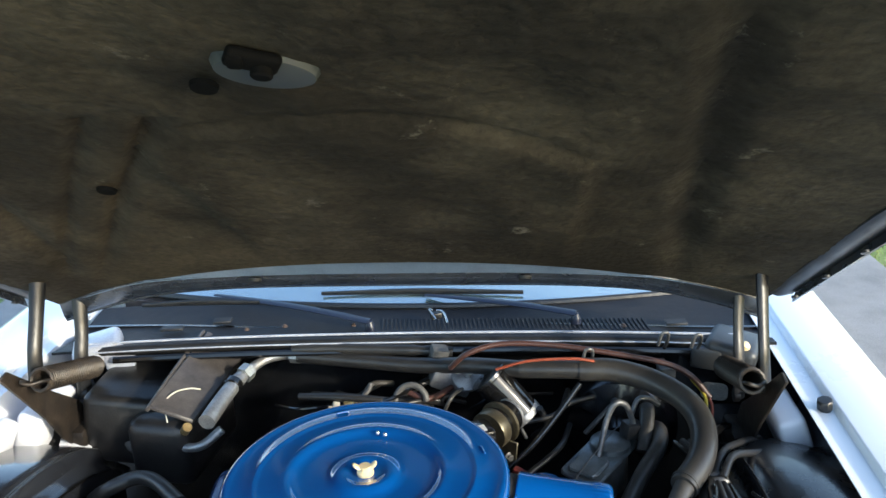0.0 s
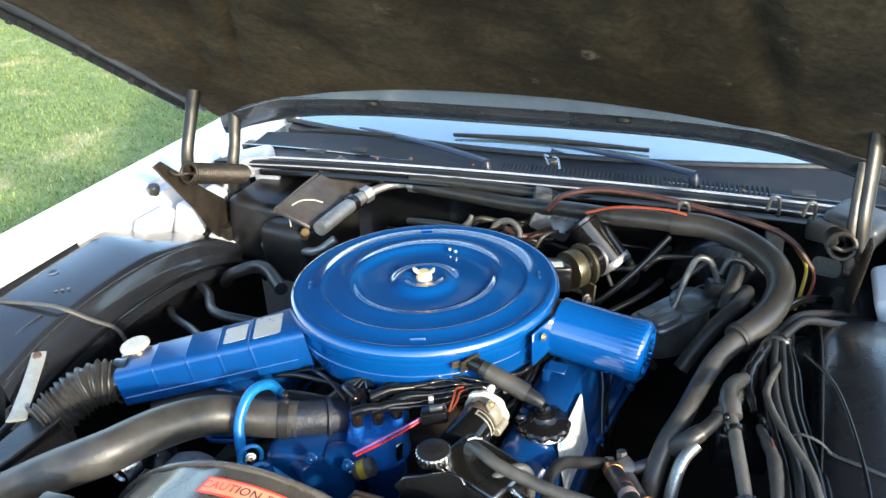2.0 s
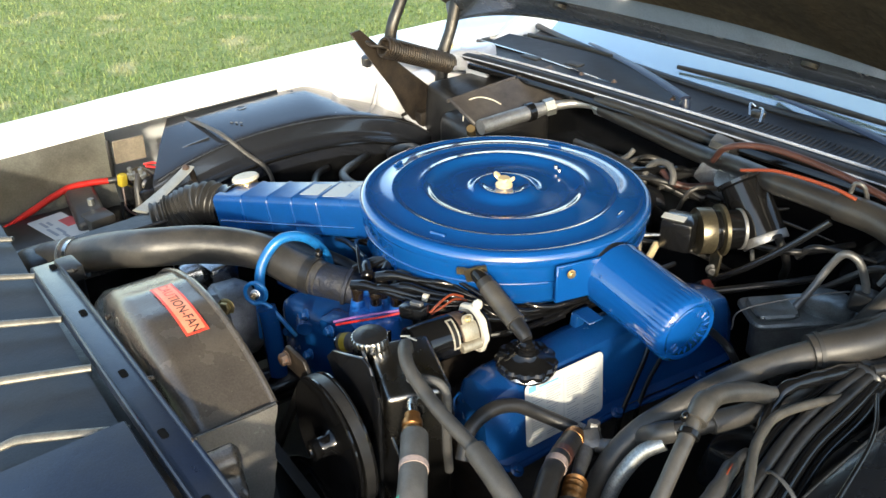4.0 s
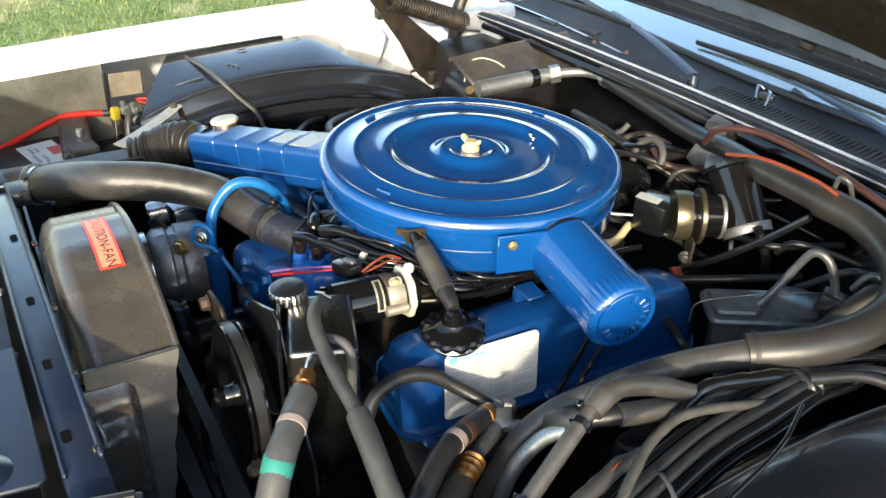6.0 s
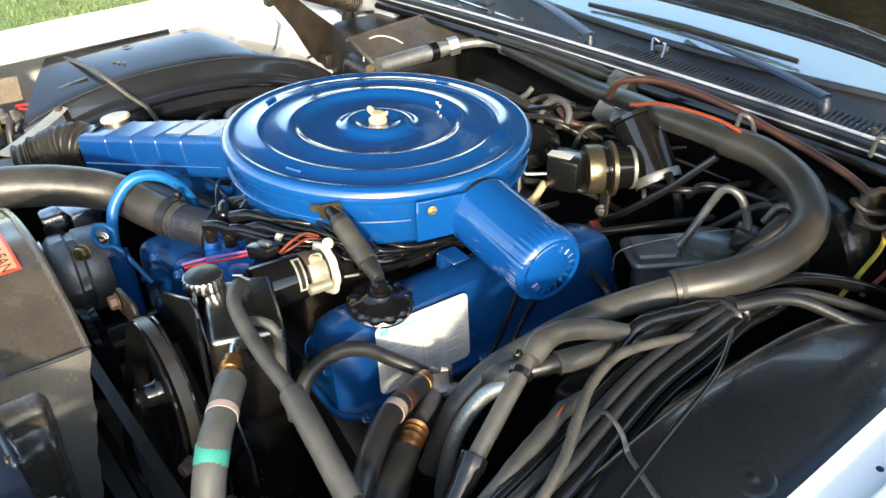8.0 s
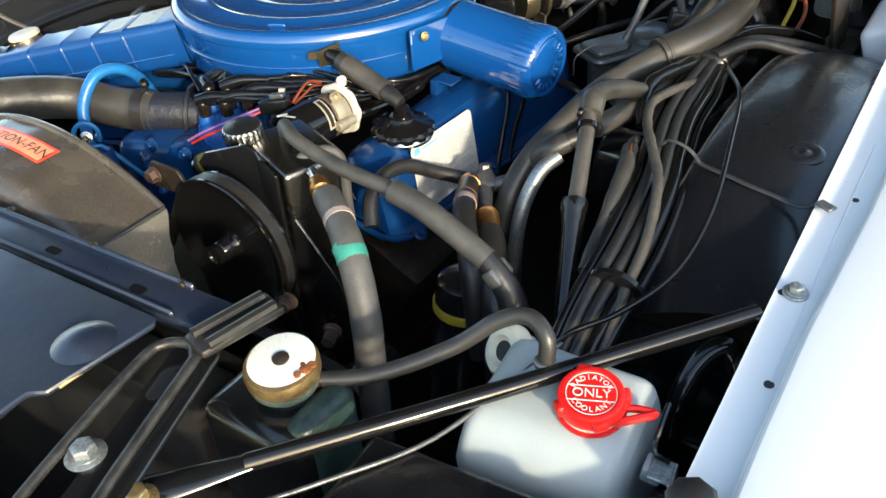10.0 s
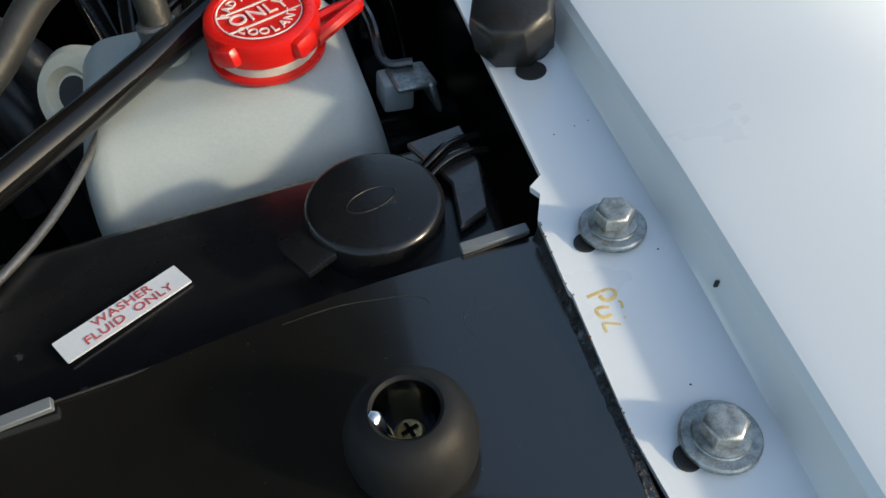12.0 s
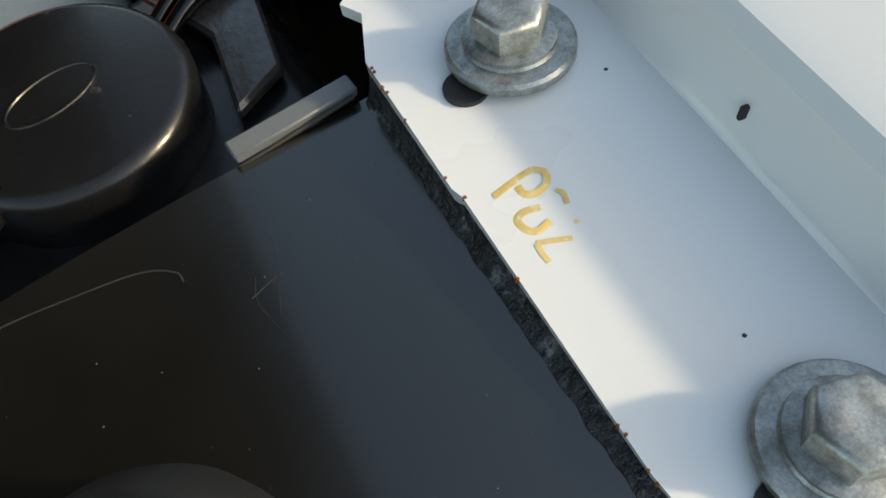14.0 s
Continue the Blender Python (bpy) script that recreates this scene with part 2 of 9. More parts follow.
EVAP = material("brown_fibre_housing", (0.085, 0.075, 0.068), 0.5, 0, 0.45, 22, 400, 0.1, (0.035, 0.03, 0.03), spots=0.15, spot_colour=(0.16, 0.14, 0.12), spot_size=25)
PAPER = material("paper_label", (0.60, 0.61, 0.59), 0.5, 0, 0.08, 30, 800, 0.02)
LABEL_WHITE = material("clean_white_label", (0.74, 0.76, 0.78), 0.45, 0, 0.08, 30, 800, 0.02)
INK = material("grey_print", (0.30, 0.33, 0.37), 0.6, 0, 0.1, 60, 800, 0)
INK_BLUE = material("blue_print", (0.16, 0.42, 0.62), 0.6, 0, 0.1, 60, 800, 0)
INK_RED = material("red_print", (0.55, 0.10, 0.10), 0.6, 0, 0.1, 60, 800, 0)
INK_BLACK = material("black_print", (0.02, 0.02, 0.02), 0.6, 0, 0.1, 60, 800, 0)
SOCKET = material("dark_polished_steel", (0.20, 0.215, 0.24), 0.10, 1.0, 0.3, 150, 900, 0.02, (0.09, 0.095, 0.11))
HOLE = material("dark_recess", (0.006, 0.006, 0.006), 0.9, 0, 0.1, 60, 800, 0, spec=0.05)
SCRATCH = material("grey_scratch", (0.022, 0.0215, 0.020), 0.6, 0, 0.4, 200, 900, 0)
SEALANT = material("blue_grey_sealant", (0.030, 0.033, 0.038), 0.42, 0, 0.5, 150, 900, 0.3, (0.012, 0.012, 0.013), spots=0.30, spot_colour=(0.20, 0.215, 0.23), spot_size=170)
PANEL = material("glossy_black_panel", (0.0065, 0.0065, 0.006), 0.22, 0, 0.4, 22, 900, 0.004, (0.0095, 0.0095, 0.009), spots=0.03, spot_colour=(0.022, 0.021, 0.019), spot_size=160, spec=1.0, rough_vary=0.10, coat=0.7)
TANK_BLACK = material("scuffed_black_plastic", (0.006, 0.0065, 0.008), 0.27, 0, 0.4, 25, 900, 0.02, (0.011, 0.011, 0.0115), spots=0.13, spot_colour=(0.045, 0.042, 0.040), spot_size=130, rough_vary=0.14, spec=0.5)
# Colour of the tank's shoulder where it is lit, browner than the tank.
SHOULDER = material("grey_brown_lit_shoulder", (0.060, 0.053, 0.050), 0.20, 0, 0.4, 60, 900, 0.03, (0.035, 0.031, 0.030), spots=0.08, spot_colour=(0.10, 0.09, 0.085), spot_size=150, spec=0.9)
CAUTION = material("red_sticker", (0.80, 0.06, 0.035), 0.4, 0, 0.15, 50, 700, 0.03, (0.85, 0.14, 0.08))
CAUTION_PALE = material("faded_sticker", (0.86, 0.26, 0.13), 0.4, 0, 0.3, 25, 700, 0.03, (0.88, 0.40, 0.26))
MARK = material("yellow_paint_mark", (0.76, 0.54, 0.16), 0.5, 0, 0.35, 300, 900, 0.05, (0.80, 0.68, 0.42), spots=0.25, spot_colour=(0.78, 0.74, 0.66), spot_size=900)
OFF_WHITE = material("off_white_plastic", (0.55, 0.535, 0.48), 0.42, 0, 0.15, 40, 700, 0.05, (0.55, 0.5, 0.4))
CAP_WHITE = material("yellowed_white_plastic", (0.84, 0.77, 0.60), 0.4, 0, 0.25, 40, 700, 0.04, (0.74, 0.60, 0.38))
CARDBOARD = material("dull_white_plastic", (0.58, 0.55, 0.47), 0.5, 0, 0.25, 50, 700, 0.05, (0.42, 0.36, 0.26))
RADCAP = material("scuffed_cap_top", (0.86, 0.88, 0.84), 0.28, 0.15, 0.22, 50, 700, 0.06, (0.45, 0.6, 0.55), spots=0.14, spot_colour=(0.34, 0.1, 0.02), spot_size=55)
VERDIGRIS = material("verdigris_tank", (0.012, 0.018, 0.017), 0.4, 0.0, 0.5, 40, 500, 0.12, (0.035, 0.075, 0.066), spots=0.10, spot_colour=(0.13, 0.20, 0.17), spot_size=90)
PALE_RIB = material("worn_tan_edge", (0.16, 0.15, 0.125), 0.4, 0.2, 0.4, 60, 500, 0.06, (0.07, 0.066, 0.058))
WORN_EDGE = material("worn_painted_edge", (0.050, 0.049, 0.046), 0.33, 0.3, 0.5, 60, 500, 0.06, (0.012, 0.012, 0.012), spots=0.12, spot_colour=(0.20, 0.19, 0.17), spot_size=130)
HOSE_DARK = material("dark_grey_hose", (0.019, 0.019, 0.019), 0.38, 0, 0.35, 35, 800, 0.06, (0.03, 0.029, 0.028))
ORANGE_RUST = material("orange_rust", (0.30, 0.09, 0.02), 0.8, 0, 0.5, 150, 600, 0.2, (0.12, 0.04, 0.015))
ASPHALT = material("grey_asphalt", (0.265, 0.257, 0.25), 0.85, 0, 0.5, 3, 160, 0.6, (0.185, 0.18, 0.177), spots=0.2, spot_colour=(0.11, 0.105, 0.10), spot_size=110)



def lawn(name, island):
    """Mown grass: patches, tufts and single stalks, from deep green to straw."""
    m = bpy.data.materials.new(name)
    m.use_nodes = True
    n, link = m.node_tree.nodes, m.node_tree.links.new
    b = n["Principled BSDF"]
    co = n.new("ShaderNodeTexCoord")
    last = None
    for scale, detail, low, high, colour in ((0.7, 3, 0.38, 0.62, (0.25, 0.285, 0.100)), (7.0, 5, 0.45, 0.66, (0.115, 0.175, 0.048)), (26.0, 4, 0.50, 0.68, (0.36, 0.365, 0.160)), (90.0, 3, 0.50, 0.72, (0.085, 0.135, 0.038)), (2.2, 6, 0.58, 0.70, (0.42, 0.385, 0.20))):
        t = n.new("ShaderNodeTexNoise")
        t.inputs["Scale"].default_value, t.inputs["Detail"].default_value = scale, detail
        link(co.outputs["Object"], t.inputs["Vector"])
        r = n.new("ShaderNodeMapRange")
        r.inputs["From Min"].default_value, r.inputs["From Max"].default_value, r.inputs["To Max"].default_value = low, high, 0.75
        link(t.outputs["Fac"], r.inputs["Value"])
        x = n.new("ShaderNodeMix")
        x.data_type = "RGBA"
        x.inputs["A"].default_value, x.inputs["B"].default_value = (0.165, 0.235, 0.070, 1), (*colour, 1)
        if last:
            link(last, x.inputs["A"])
        link(r.outputs["Result"], x.inputs["Factor"])
        last = x.outputs["Result"]
    if island:
        g = n.new("ShaderNodeNewGeometry")
        v = n.new("ShaderNodeHueSaturation")
        r = n.new("ShaderNodeMapRange")
        r.inputs["To Min"].default_value, r.inputs["To Max"].default_value = 0.55, 1.35
        link(g.outputs["Random Per Island"], r.inputs["Value"])
        link(r.outputs["Result"], v.inputs["Value"])
        link(last, v.inputs["Color"])
        last = v.outputs["Color"]
    link(last, b.inputs["Base Color"])
    b.inputs["Roughness"].default_value, b.inputs["Specular IOR Level"].default_value = 0.8, 0.2
    return m


SOIL, BLADE = lawn("grass_soil", False), lawn("grass_blade", True)

# hood lining: matted fibre felt with pale streaks
PAD = material("fibre_hood_lining", (0.078, 0.065, 0.044), 0.9, 0, 0.7, 4, 90, 0.6, (0.030, 0.0255, 0.019), spots=0.16,
               spot_colour=(0.150, 0.132, 0.100), spot_size=15, stretch=(1.0, 0.75, 1.0), spec=0.12)
COWL_DARK = material("matt_black_cowl", (0.010, 0.011, 0.0135), 0.6, 0, 0.4, 25, 400, 0.1, (0.022, 0.0225, 0.025), spots=0.06, spot_colour=(0.08, 0.078, 0.075), spot_size=60, spec=0.3)
RUST_GOLD = material("tarnished_gold_plating", (0.42, 0.30, 0.13), 0.38, 0.75, 0.5, 60, 500, 0.1, (0.16, 0.10, 0.05), spots=0.18, spot_colour=(0.16, 0.06, 0.02), spot_size=80)
SIDE_RAIL = material("darkened_blue_grey_paint", (0.040, 0.044, 0.048), 0.4, 0, 0.4, 8, 400, 0.05, (0.022, 0.022, 0.022), spots=0.1, spot_colour=(0.03, 0.03, 0.03), spot_size=30)
# Hood edges: the shade under the white hood is put into this grey.
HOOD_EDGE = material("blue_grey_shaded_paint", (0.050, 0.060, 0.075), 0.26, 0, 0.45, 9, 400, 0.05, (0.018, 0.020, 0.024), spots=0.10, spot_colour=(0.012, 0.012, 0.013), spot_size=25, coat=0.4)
PUMP_GRIME = material("grime_over_blue_paint", (0.020, 0.019, 0.018), 0.5, 0.1, 0.5, 40, 400, 0.2, (0.010, 0.020, 0.05), spots=0.18, spot_colour=(0.085, 0.045, 0.02), spot_size=80)
# Black channel paint, tinted blue in place of the sky it mirrors.
CHANNEL = material("black_channel_with_sky_blue", (0.011, 0.018, 0.038), 0.32, 0, 0.45, 16, 500, 0.06, (0.017, 0.022, 0.034), spots=0.06, spot_colour=(0.045, 0.043, 0.04), spot_size=140, rough_vary=0.12, spec=0.5, coat=0.3)
NECK_GREEN = material("pale_green_corroded_brass", (0.15, 0.19, 0.16), 0.45, 0.2, 0.6, 60, 500, 0.15, (0.05, 0.075, 0.065), spots=0.2, spot_colour=(0.32, 0.33, 0.26), spot_size=90)
CAP_PRINT = material("worn_white_print", (0.76, 0.66, 0.63), 0.5, 0, 0.3, 300, 900, 0.02, (0.66, 0.42, 0.40))
# White hood paint, with its shade and sky sheen coloured in as blue-grey.
SHADE_PAINT = material("shaded_white_gloss_paint", (0.20, 0.27, 0.37), 0.18, 0, 0.35, 5, 500, 0.02, (0.09, 0.12, 0.17), coat=1.0, rough_vary=0.06)

GLASS = bpy.data.materials.new("windscreen_glass")
GLASS.use_nodes = True
gb = GLASS.node_tree.nodes["Principled BSDF"]
# Pale cyan base and high IOR stand in for bright sky on the pane.
gb.inputs["Base Color"].default_value = (0.50, 0.74, 0.78, 1)
gb.inputs["Roughness"].default_value = 0.03
gb.inputs["Transmission Weight"].default_value = 0.72
gb.inputs["IOR"].default_value = 6.5
LENS = bpy.data.materials.new("lamp_lens")
LENS.use_nodes = True
lb = LENS.node_tree.nodes["Principled BSDF"]
lb.inputs["Base Color"].default_value, lb.inputs["Roughness"].default_value = (0.055, 0.062, 0.062, 1), 0.5
lb.inputs["Transmission Weight"].default_value = 0.0

# ---- mesh helpers ----
BASE = {}


def thing(name, at, label, category, group="", kind=""):
    """An Empty at its base, that parents the parts of one thing."""
    ob = new(name)
    ob.location = at
    ob.empty_display_size = 0.02
    BASE[ob.name] = Vector(at)
    return tagged(ob, label, category, group, kind)


def part(name, bm, mat, parent, label="", sharp=40):
    """Links a bmesh in world places as one mesh object under a thing or under a part."""
    at = BASE[parent.name]
    bmesh.ops.recalc_face_normals(bm, faces=bm.faces)
    for f in bm.faces:
        f.smooth = True
    for e in bm.edges:
        if len(e.link_faces) == 2 and e.calc_face_angle(0) > radians(sharp):
            e.smooth = False
    bmesh.ops.translate(bm, verts=bm.verts, vec=-at)
    me = bpy.data.meshes.new(name)
    bm.to_mesh(me)
    bm.free()
    me.materials.append(mat)
    ob = new(name, me)
    ob.parent = parent
    BASE[ob.name] = at
    if label:
        ob["label"] = label
    return ob


def solid(name, bm, mat, at, label, category, group="", kind="", sharp=40):
    """A thing of one mesh."""
    bmesh.ops.recalc_face_normals(bm, faces=bm.faces)
    for f in bm.faces:
        f.smooth = True
    for e in bm.edges:
        if len(e.link_faces) == 2 and e.calc_face_angle(0) > radians(sharp):
            e.smooth = False
    bmesh.ops.translate(bm, verts=bm.verts, vec=-Vector(at))
    me = bpy.data.meshes.new(name)
    bm.to_mesh(me)
    bm.free()
    me.materials.append(mat)
    ob = new(name, me)
    ob.location = at
    BASE[ob.name] = Vector(at)
    return tagged(ob, label, category, group, kind)


def add(bm, verts, faces):
    vs = [bm.verts.new(v) for v in verts]
    for f in faces:
        try:
            bm.faces.new([vs[i] for i in f])
        except ValueError:
            pass
    return bm


def merge(bm, tb):
    tb.verts.index_update()
    add(bm, [v.co for v in tb.verts], [[v.index for v in f.verts] for f in tb.faces])
    tb.free()
    return bm


def smooth_path(pts, res=7):
    """A rounded line through the points."""
    p = [Vector(q) for q in pts]
    if len(p) < 3:
        return [p[0].lerp(p[1], i / res) for i in range(res + 1)]
    ext = [p[0] * 2 - p[1], *p, p[-1] * 2 - p[-2]]
    out = []
    for i in range(1, len(ext) - 2):
        a, b, c, d = ext[i - 1:i + 3]
        for k in range(res):
            t = k / res
            out.append(0.5 * (2 * b + (c - a) * t + (2 * a - 5 * b + 4 * c - d) * t * t + (3 * b - a - 3 * c + d) * t ** 3))
    out.append(p[-1])
    return out


def tube(pts, r, seg=12, res=7, bm=None, wave=0.0, pitch=0.01, straight=False, flat=1.0, wobble=0.0):
    """A hose, wire or pipe through the points. r: one radius or one a point. wave, pitch: folds round it. flat: its second width."""
    bm = bm or bmesh.new()
    line = [Vector(q) for q in pts] if straight else smooth_path(pts, res)
    n = len(line)
    radii = [r] * n if isinstance(r, (int, float)) else [float(np.interp(i / (n - 1) * (len(r) - 1), range(len(r)), r)) for i in range(n)]
    up, rings, s = None, [], 0.0
    for i, c in enumerate(line):
        d = (line[min(i + 1, n - 1)] - line[max(i - 1, 0)]).normalized()
        if up is None:
            up = d.orthogonal().normalized() if abs(d.z) > 0.9 else d.cross(Vector((0, 0, 1))).normalized()
        up = (up - d * up.dot(d)).normalized()
        side = d.cross(up)
        if i:
            s += (c - line[i - 1]).length
        q = radii[i] * (1 + wave * math.sin(s / pitch * 2 * math.pi)) * (1 + wobble * noise.noise(c * 60))
        rings.append([bm.verts.new(c + (up * math.cos(a) + side * flat * math.sin(a)) * q) for a in (2 * math.pi * k / seg for k in range(seg))])
    for a, b in zip(rings, rings[1:]):
        for k in range(seg):
            bm.faces.new((a[k], a[(k + 1) % seg], b[(k + 1) % seg], b[k]))
    bm.faces.new(rings[0])
    bm.faces.new(rings[-1])
    return bm


def frame_of(axis):
    d = Vector(axis).normalized()
    u = d.orthogonal().normalized() if abs(d.z) > 0.9 else d.cross(Vector((0, 0, 1))).normalized()
    return d, u, d.cross(u)


def lathe(base, axis, prof, seg=32, bm=None, flute=0, depth=0.0, flute_from=0, flute_to=999):
    """A turned shape: (radius, height along the axis) from one end to the other. flute: that many grooves round it."""
    bm = bm or bmesh.new()
    d, u, v = frame_of(axis)
    b = Vector(base)
    rings = []
    for j, (r, h) in enumerate(prof):
        if r < 1e-5:
            rings.append([bm.verts.new(b + d * h)])
            continue
        row = []
        for k in range(seg):
            a = 2 * math.pi * k / seg
            q = r + (depth * math.cos(a * flute) if flute and flute_from <= j <= flute_to else 0)
            row.append(bm.verts.new(b + d * h + (u * math.cos(a) + v * math.sin(a)) * q))
        rings.append(row)
    for a, c in zip(rings, rings[1:]):
        for k in range(seg):
            k2 = (k + 1) % seg
            if len(a) == 1 and len(c) == 1:
                continue
            if len(a) == 1:
                bm.faces.new((a[0], c[k2], c[k]))
            elif len(c) == 1:
                bm.faces.new((a[k], a[k2], c[0]))
            else:
                bm.faces.new((a[k], a[k2], c[k2], c[k]))
    for end in (rings[0], rings[-1]):
        if len(end) > 2:
            bm.faces.new(end)
    return bm


def rod(p0, p1, r, seg=16, bevel=0.0, bm=None):
    p0, p1 = Vector(p0), Vector(p1)
    h = (p1 - p0).length
    e = bevel or min(r, h) * 0.15
    return lathe(p0, p1 - p0, [(r - e, 0), (r, e), (r, h - e), (r - e, h)], seg, bm)


def box(c, size, turn=(0, 0, 0), bevel=0.004, seg=2, bm=None, taper=None):
    """A rounded block. taper: the scale of its top."""
    tb = bmesh.new()
    bmesh.ops.create_cube(tb, size=1)
    for v in tb.verts:
        if taper and v.co.z > 0:
            v.co.x *= taper[0]
            v.co.y *= taper[1]
        v.co = Vector((v.co.x * size[0], v.co.y * size[1], v.co.z * size[2]))
    if bevel:
        bmesh.ops.bevel(tb, geom=tb.edges[:], offset=min(bevel, min(size) * 0.45), segments=seg, affect="EDGES", profile=0.5)
    bmesh.ops.transform(tb, matrix=pose(*c, *turn), verts=tb.verts)
    return merge(bm or bmesh.new(), tb)


def plate(outline, origin, u, v, thick, bevel=0.0, bm=None):
    """A sheet of the outline (in metres along u and v), of that thickness towards u x v."""
    tb = bmesh.new()
    o, u, v = Vector(origin), Vector(u).normalized(), Vector(v).normalized()
    w = u.cross(v).normalized()
    vs = [tb.verts.new(o + u * a + v * b) for a, b in outline]
    f = tb.faces.new(vs)
    ext = bmesh.ops.extrude_face_region(tb, geom=[f])
    bmesh.ops.translate(tb, verts=[g for g in ext["geom"] if isinstance(g, bmesh.types.BMVert)], vec=w * thick)
    if bevel:
        bmesh.ops.bevel(tb, geom=tb.edges[:], offset=bevel, segments=1, affect="EDGES")
    return merge(bm or bmesh.new(), tb)


def rounded(w, h, r, n=4, cx=0.0, cy=0.0):
    """The outline of a rectangle with round corners."""
    out = []
    for sx, sy, a0 in ((1, 1, 0), (-1, 1, 90), (-1, -1, 180), (1, -1, 270)):
        for k in range(n + 1):
            a = radians(a0 + 90 * k / n)
            out.append((cx + sx * (w / 2 - r) + r * math.cos(a), cy + sy * (h / 2 - r) + r * math.sin(a)))
    return out


def sheet(f, nu, nv, thick=None, bm=None):
    """A curved sheet f(s, t), s and t from 0 to 1. thick: a vector by which its back is set off."""
    bm = bm or bmesh.new()
    g = [[Vector(f(i / nu, j / nv)) for j in range(nv + 1)] for i in range(nu + 1)]
    top = [[bm.verts.new(p) for p in row] for row in g]
    for i in range(nu):
        for j in range(nv):
            bm.faces.new((top[i][j], top[i + 1][j], top[i + 1][j + 1], top[i][j + 1]))
    if thick:
        off = Vector(thick)
        low = [[bm.verts.new(p + off) for p in row] for row in g]
        for i in range(nu):
            for j in range(nv):
                bm.faces.new((low[i][j], low[i][j + 1], low[i + 1][j + 1], low[i + 1][j]))
        for i in range(nu):
            bm.faces.new((top[i][0], low[i][0], low[i + 1][0], top[i + 1][0]))
            bm.faces.new((top[i][nv], top[i + 1][nv], low[i + 1][nv], low[i][nv]))
        for j in range(nv):
            bm.faces.new((top[0][j], top[0][j + 1], low[0][j + 1], low[0][j]))
            bm.faces.new((top[nu][j], low[nu][j], low[nu][j + 1], top[nu][j + 1]))
    return bm


def bolt(at, axis, r=0.0065, h=0.006, washer=0.0, bm=None):
    """A hexagon head on a washer."""
    bm = bm or bmesh.new()
    d = Vector(axis).normalized()
    a = Vector(at)
    if washer:
        lathe(a, d, [(washer * 0.96, 0), (washer, 0.0005), (washer, 0.0017), (washer * 0.95, 0.0022), (r * 1.25, 0.0024), (r * 1.15, 0.003)], 32, bm)
        a = a + d * 0.003
    lathe(a, d, [(r * 1.22, 0), (r * 1.22, h * 0.12), (r * 1.02, h * 0.2)], 24, bm)
    lathe(a, d, [(r, 0), (r, h * 0.82), (r * 0.93, h * 0.93), (r * 0.8, h), (r * 0.4, h * 0.97), (0, h * 0.96)], 6, bm)
    return bm


def text_mesh(body, size, m, depth=0.0003, spread=1.0):
    """The letters as a bmesh, at the pose m (its x along the line, its z off the surface)."""
    cu = bpy.data.curves.new("letters", "FONT")
    cu.body, cu.size, cu.align_x, cu.align_y, cu.extrude, cu.space_character = body, size, "CENTER", "CENTER", depth, spread
    cu.resolution_u = 3
    ob = new("letters", cu)
    bpy.context.view_layer.update()
    me = bpy.data.meshes.new_from_object(ob.evaluated_get(bpy.context.evaluated_depsgraph_get()))
    bpy.data.objects.remove(ob)
    tb = bmesh.new()
    tb.from_mesh(me)
    bpy.data.meshes.remove(me)
    bmesh.ops.transform(tb, matrix=m, verts=tb.verts)
    return tb


def basis(origin, u, v):
    """The pose whose x is u, whose y leans to v and whose z stands off them."""
    u = Vector(u).normalized()
    w = u.cross(Vector(v)).normalized()
    v = w.cross(u)
    return Matrix.Translation(origin) @ Matrix((u, v, w)).transposed().to_4x4()


def hose(name, pts, r, mat, label, category="hose", group="", **kw):
    return solid(name, tube(pts, r, **kw), mat, pts[0], label, category, group)


def clamp_ring(at, axis, r, parent, mat=STEEL, w=0.009):
    bm = lathe(Vector(at) - Vector(axis).normalized() * w / 2, axis, [(r * 0.98, 0), (r + 0.0012, 0), (r + 0.0012, w), (r * 0.98, w)], 28)
    d, u, v = frame_of(axis)
    box(Vector(at) + v * (r + 0.003), (0.008, 0.008, 0.007), (0, 0, 0), 0.0015, 1, bm)
    return part("hose_clamp", bm, mat, parent, "steel worm-drive hose clamp")


# ---- ground ----
bm = bmesh.new()
sheet(lambda s, t: (-400 + 800 * s, -400 + 800 * t, -0.03), 40, 40, None, bm)
solid("ground", bm, SOIL, (0, 0, -0.03), "green and straw-coloured mown lawn around the drive", "lawn", kind="structure")
bm = bmesh.new()
sheet(lambda s, t: (-2.7 + 4.95 * s + 0.03 * math.sin(40 * t), -60 + 120 * t, 0.0), 6, 80, (0, 0, -0.06), bm)
solid("road", bm, ASPHALT, (0, 0, 0), "grey speckled asphalt drive under the car", "drive", kind="structure")

rng = random.Random(5)
verts, faces = [], []
for i in range(300000):
    if i < 255000:
        x, y = -2.75 - 9.5 * rng.random() ** 1.25, -4.5 + 13.5 * rng.random()
    else:
        x, y = 2.27 + 4.0 * rng.random(), 0.5 + 9 * rng.random()
    h = rng.uniform(-0.020, 0.004) * (0.7 + 0.6 * noise.noise((x, y, 0)))
    a, w, lean = rng.uniform(0, 6.283), rng.uniform(0.0022, 0.0050), rng.uniform(0.008, 0.035)
    dx, dy = math.cos(a), math.sin(a)
    k = len(verts)
    verts += [(x - dy * w, y + dx * w, -0.03), (x + dy * w, y - dx * w, -0.03), (x + dx * lean, y + dy * lean, h)]
    faces.append((k, k + 1, k + 2))
me = bpy.data.meshes.new("grass")
me.from_pydata(verts, [], faces)
me.materials.append(BLADE)
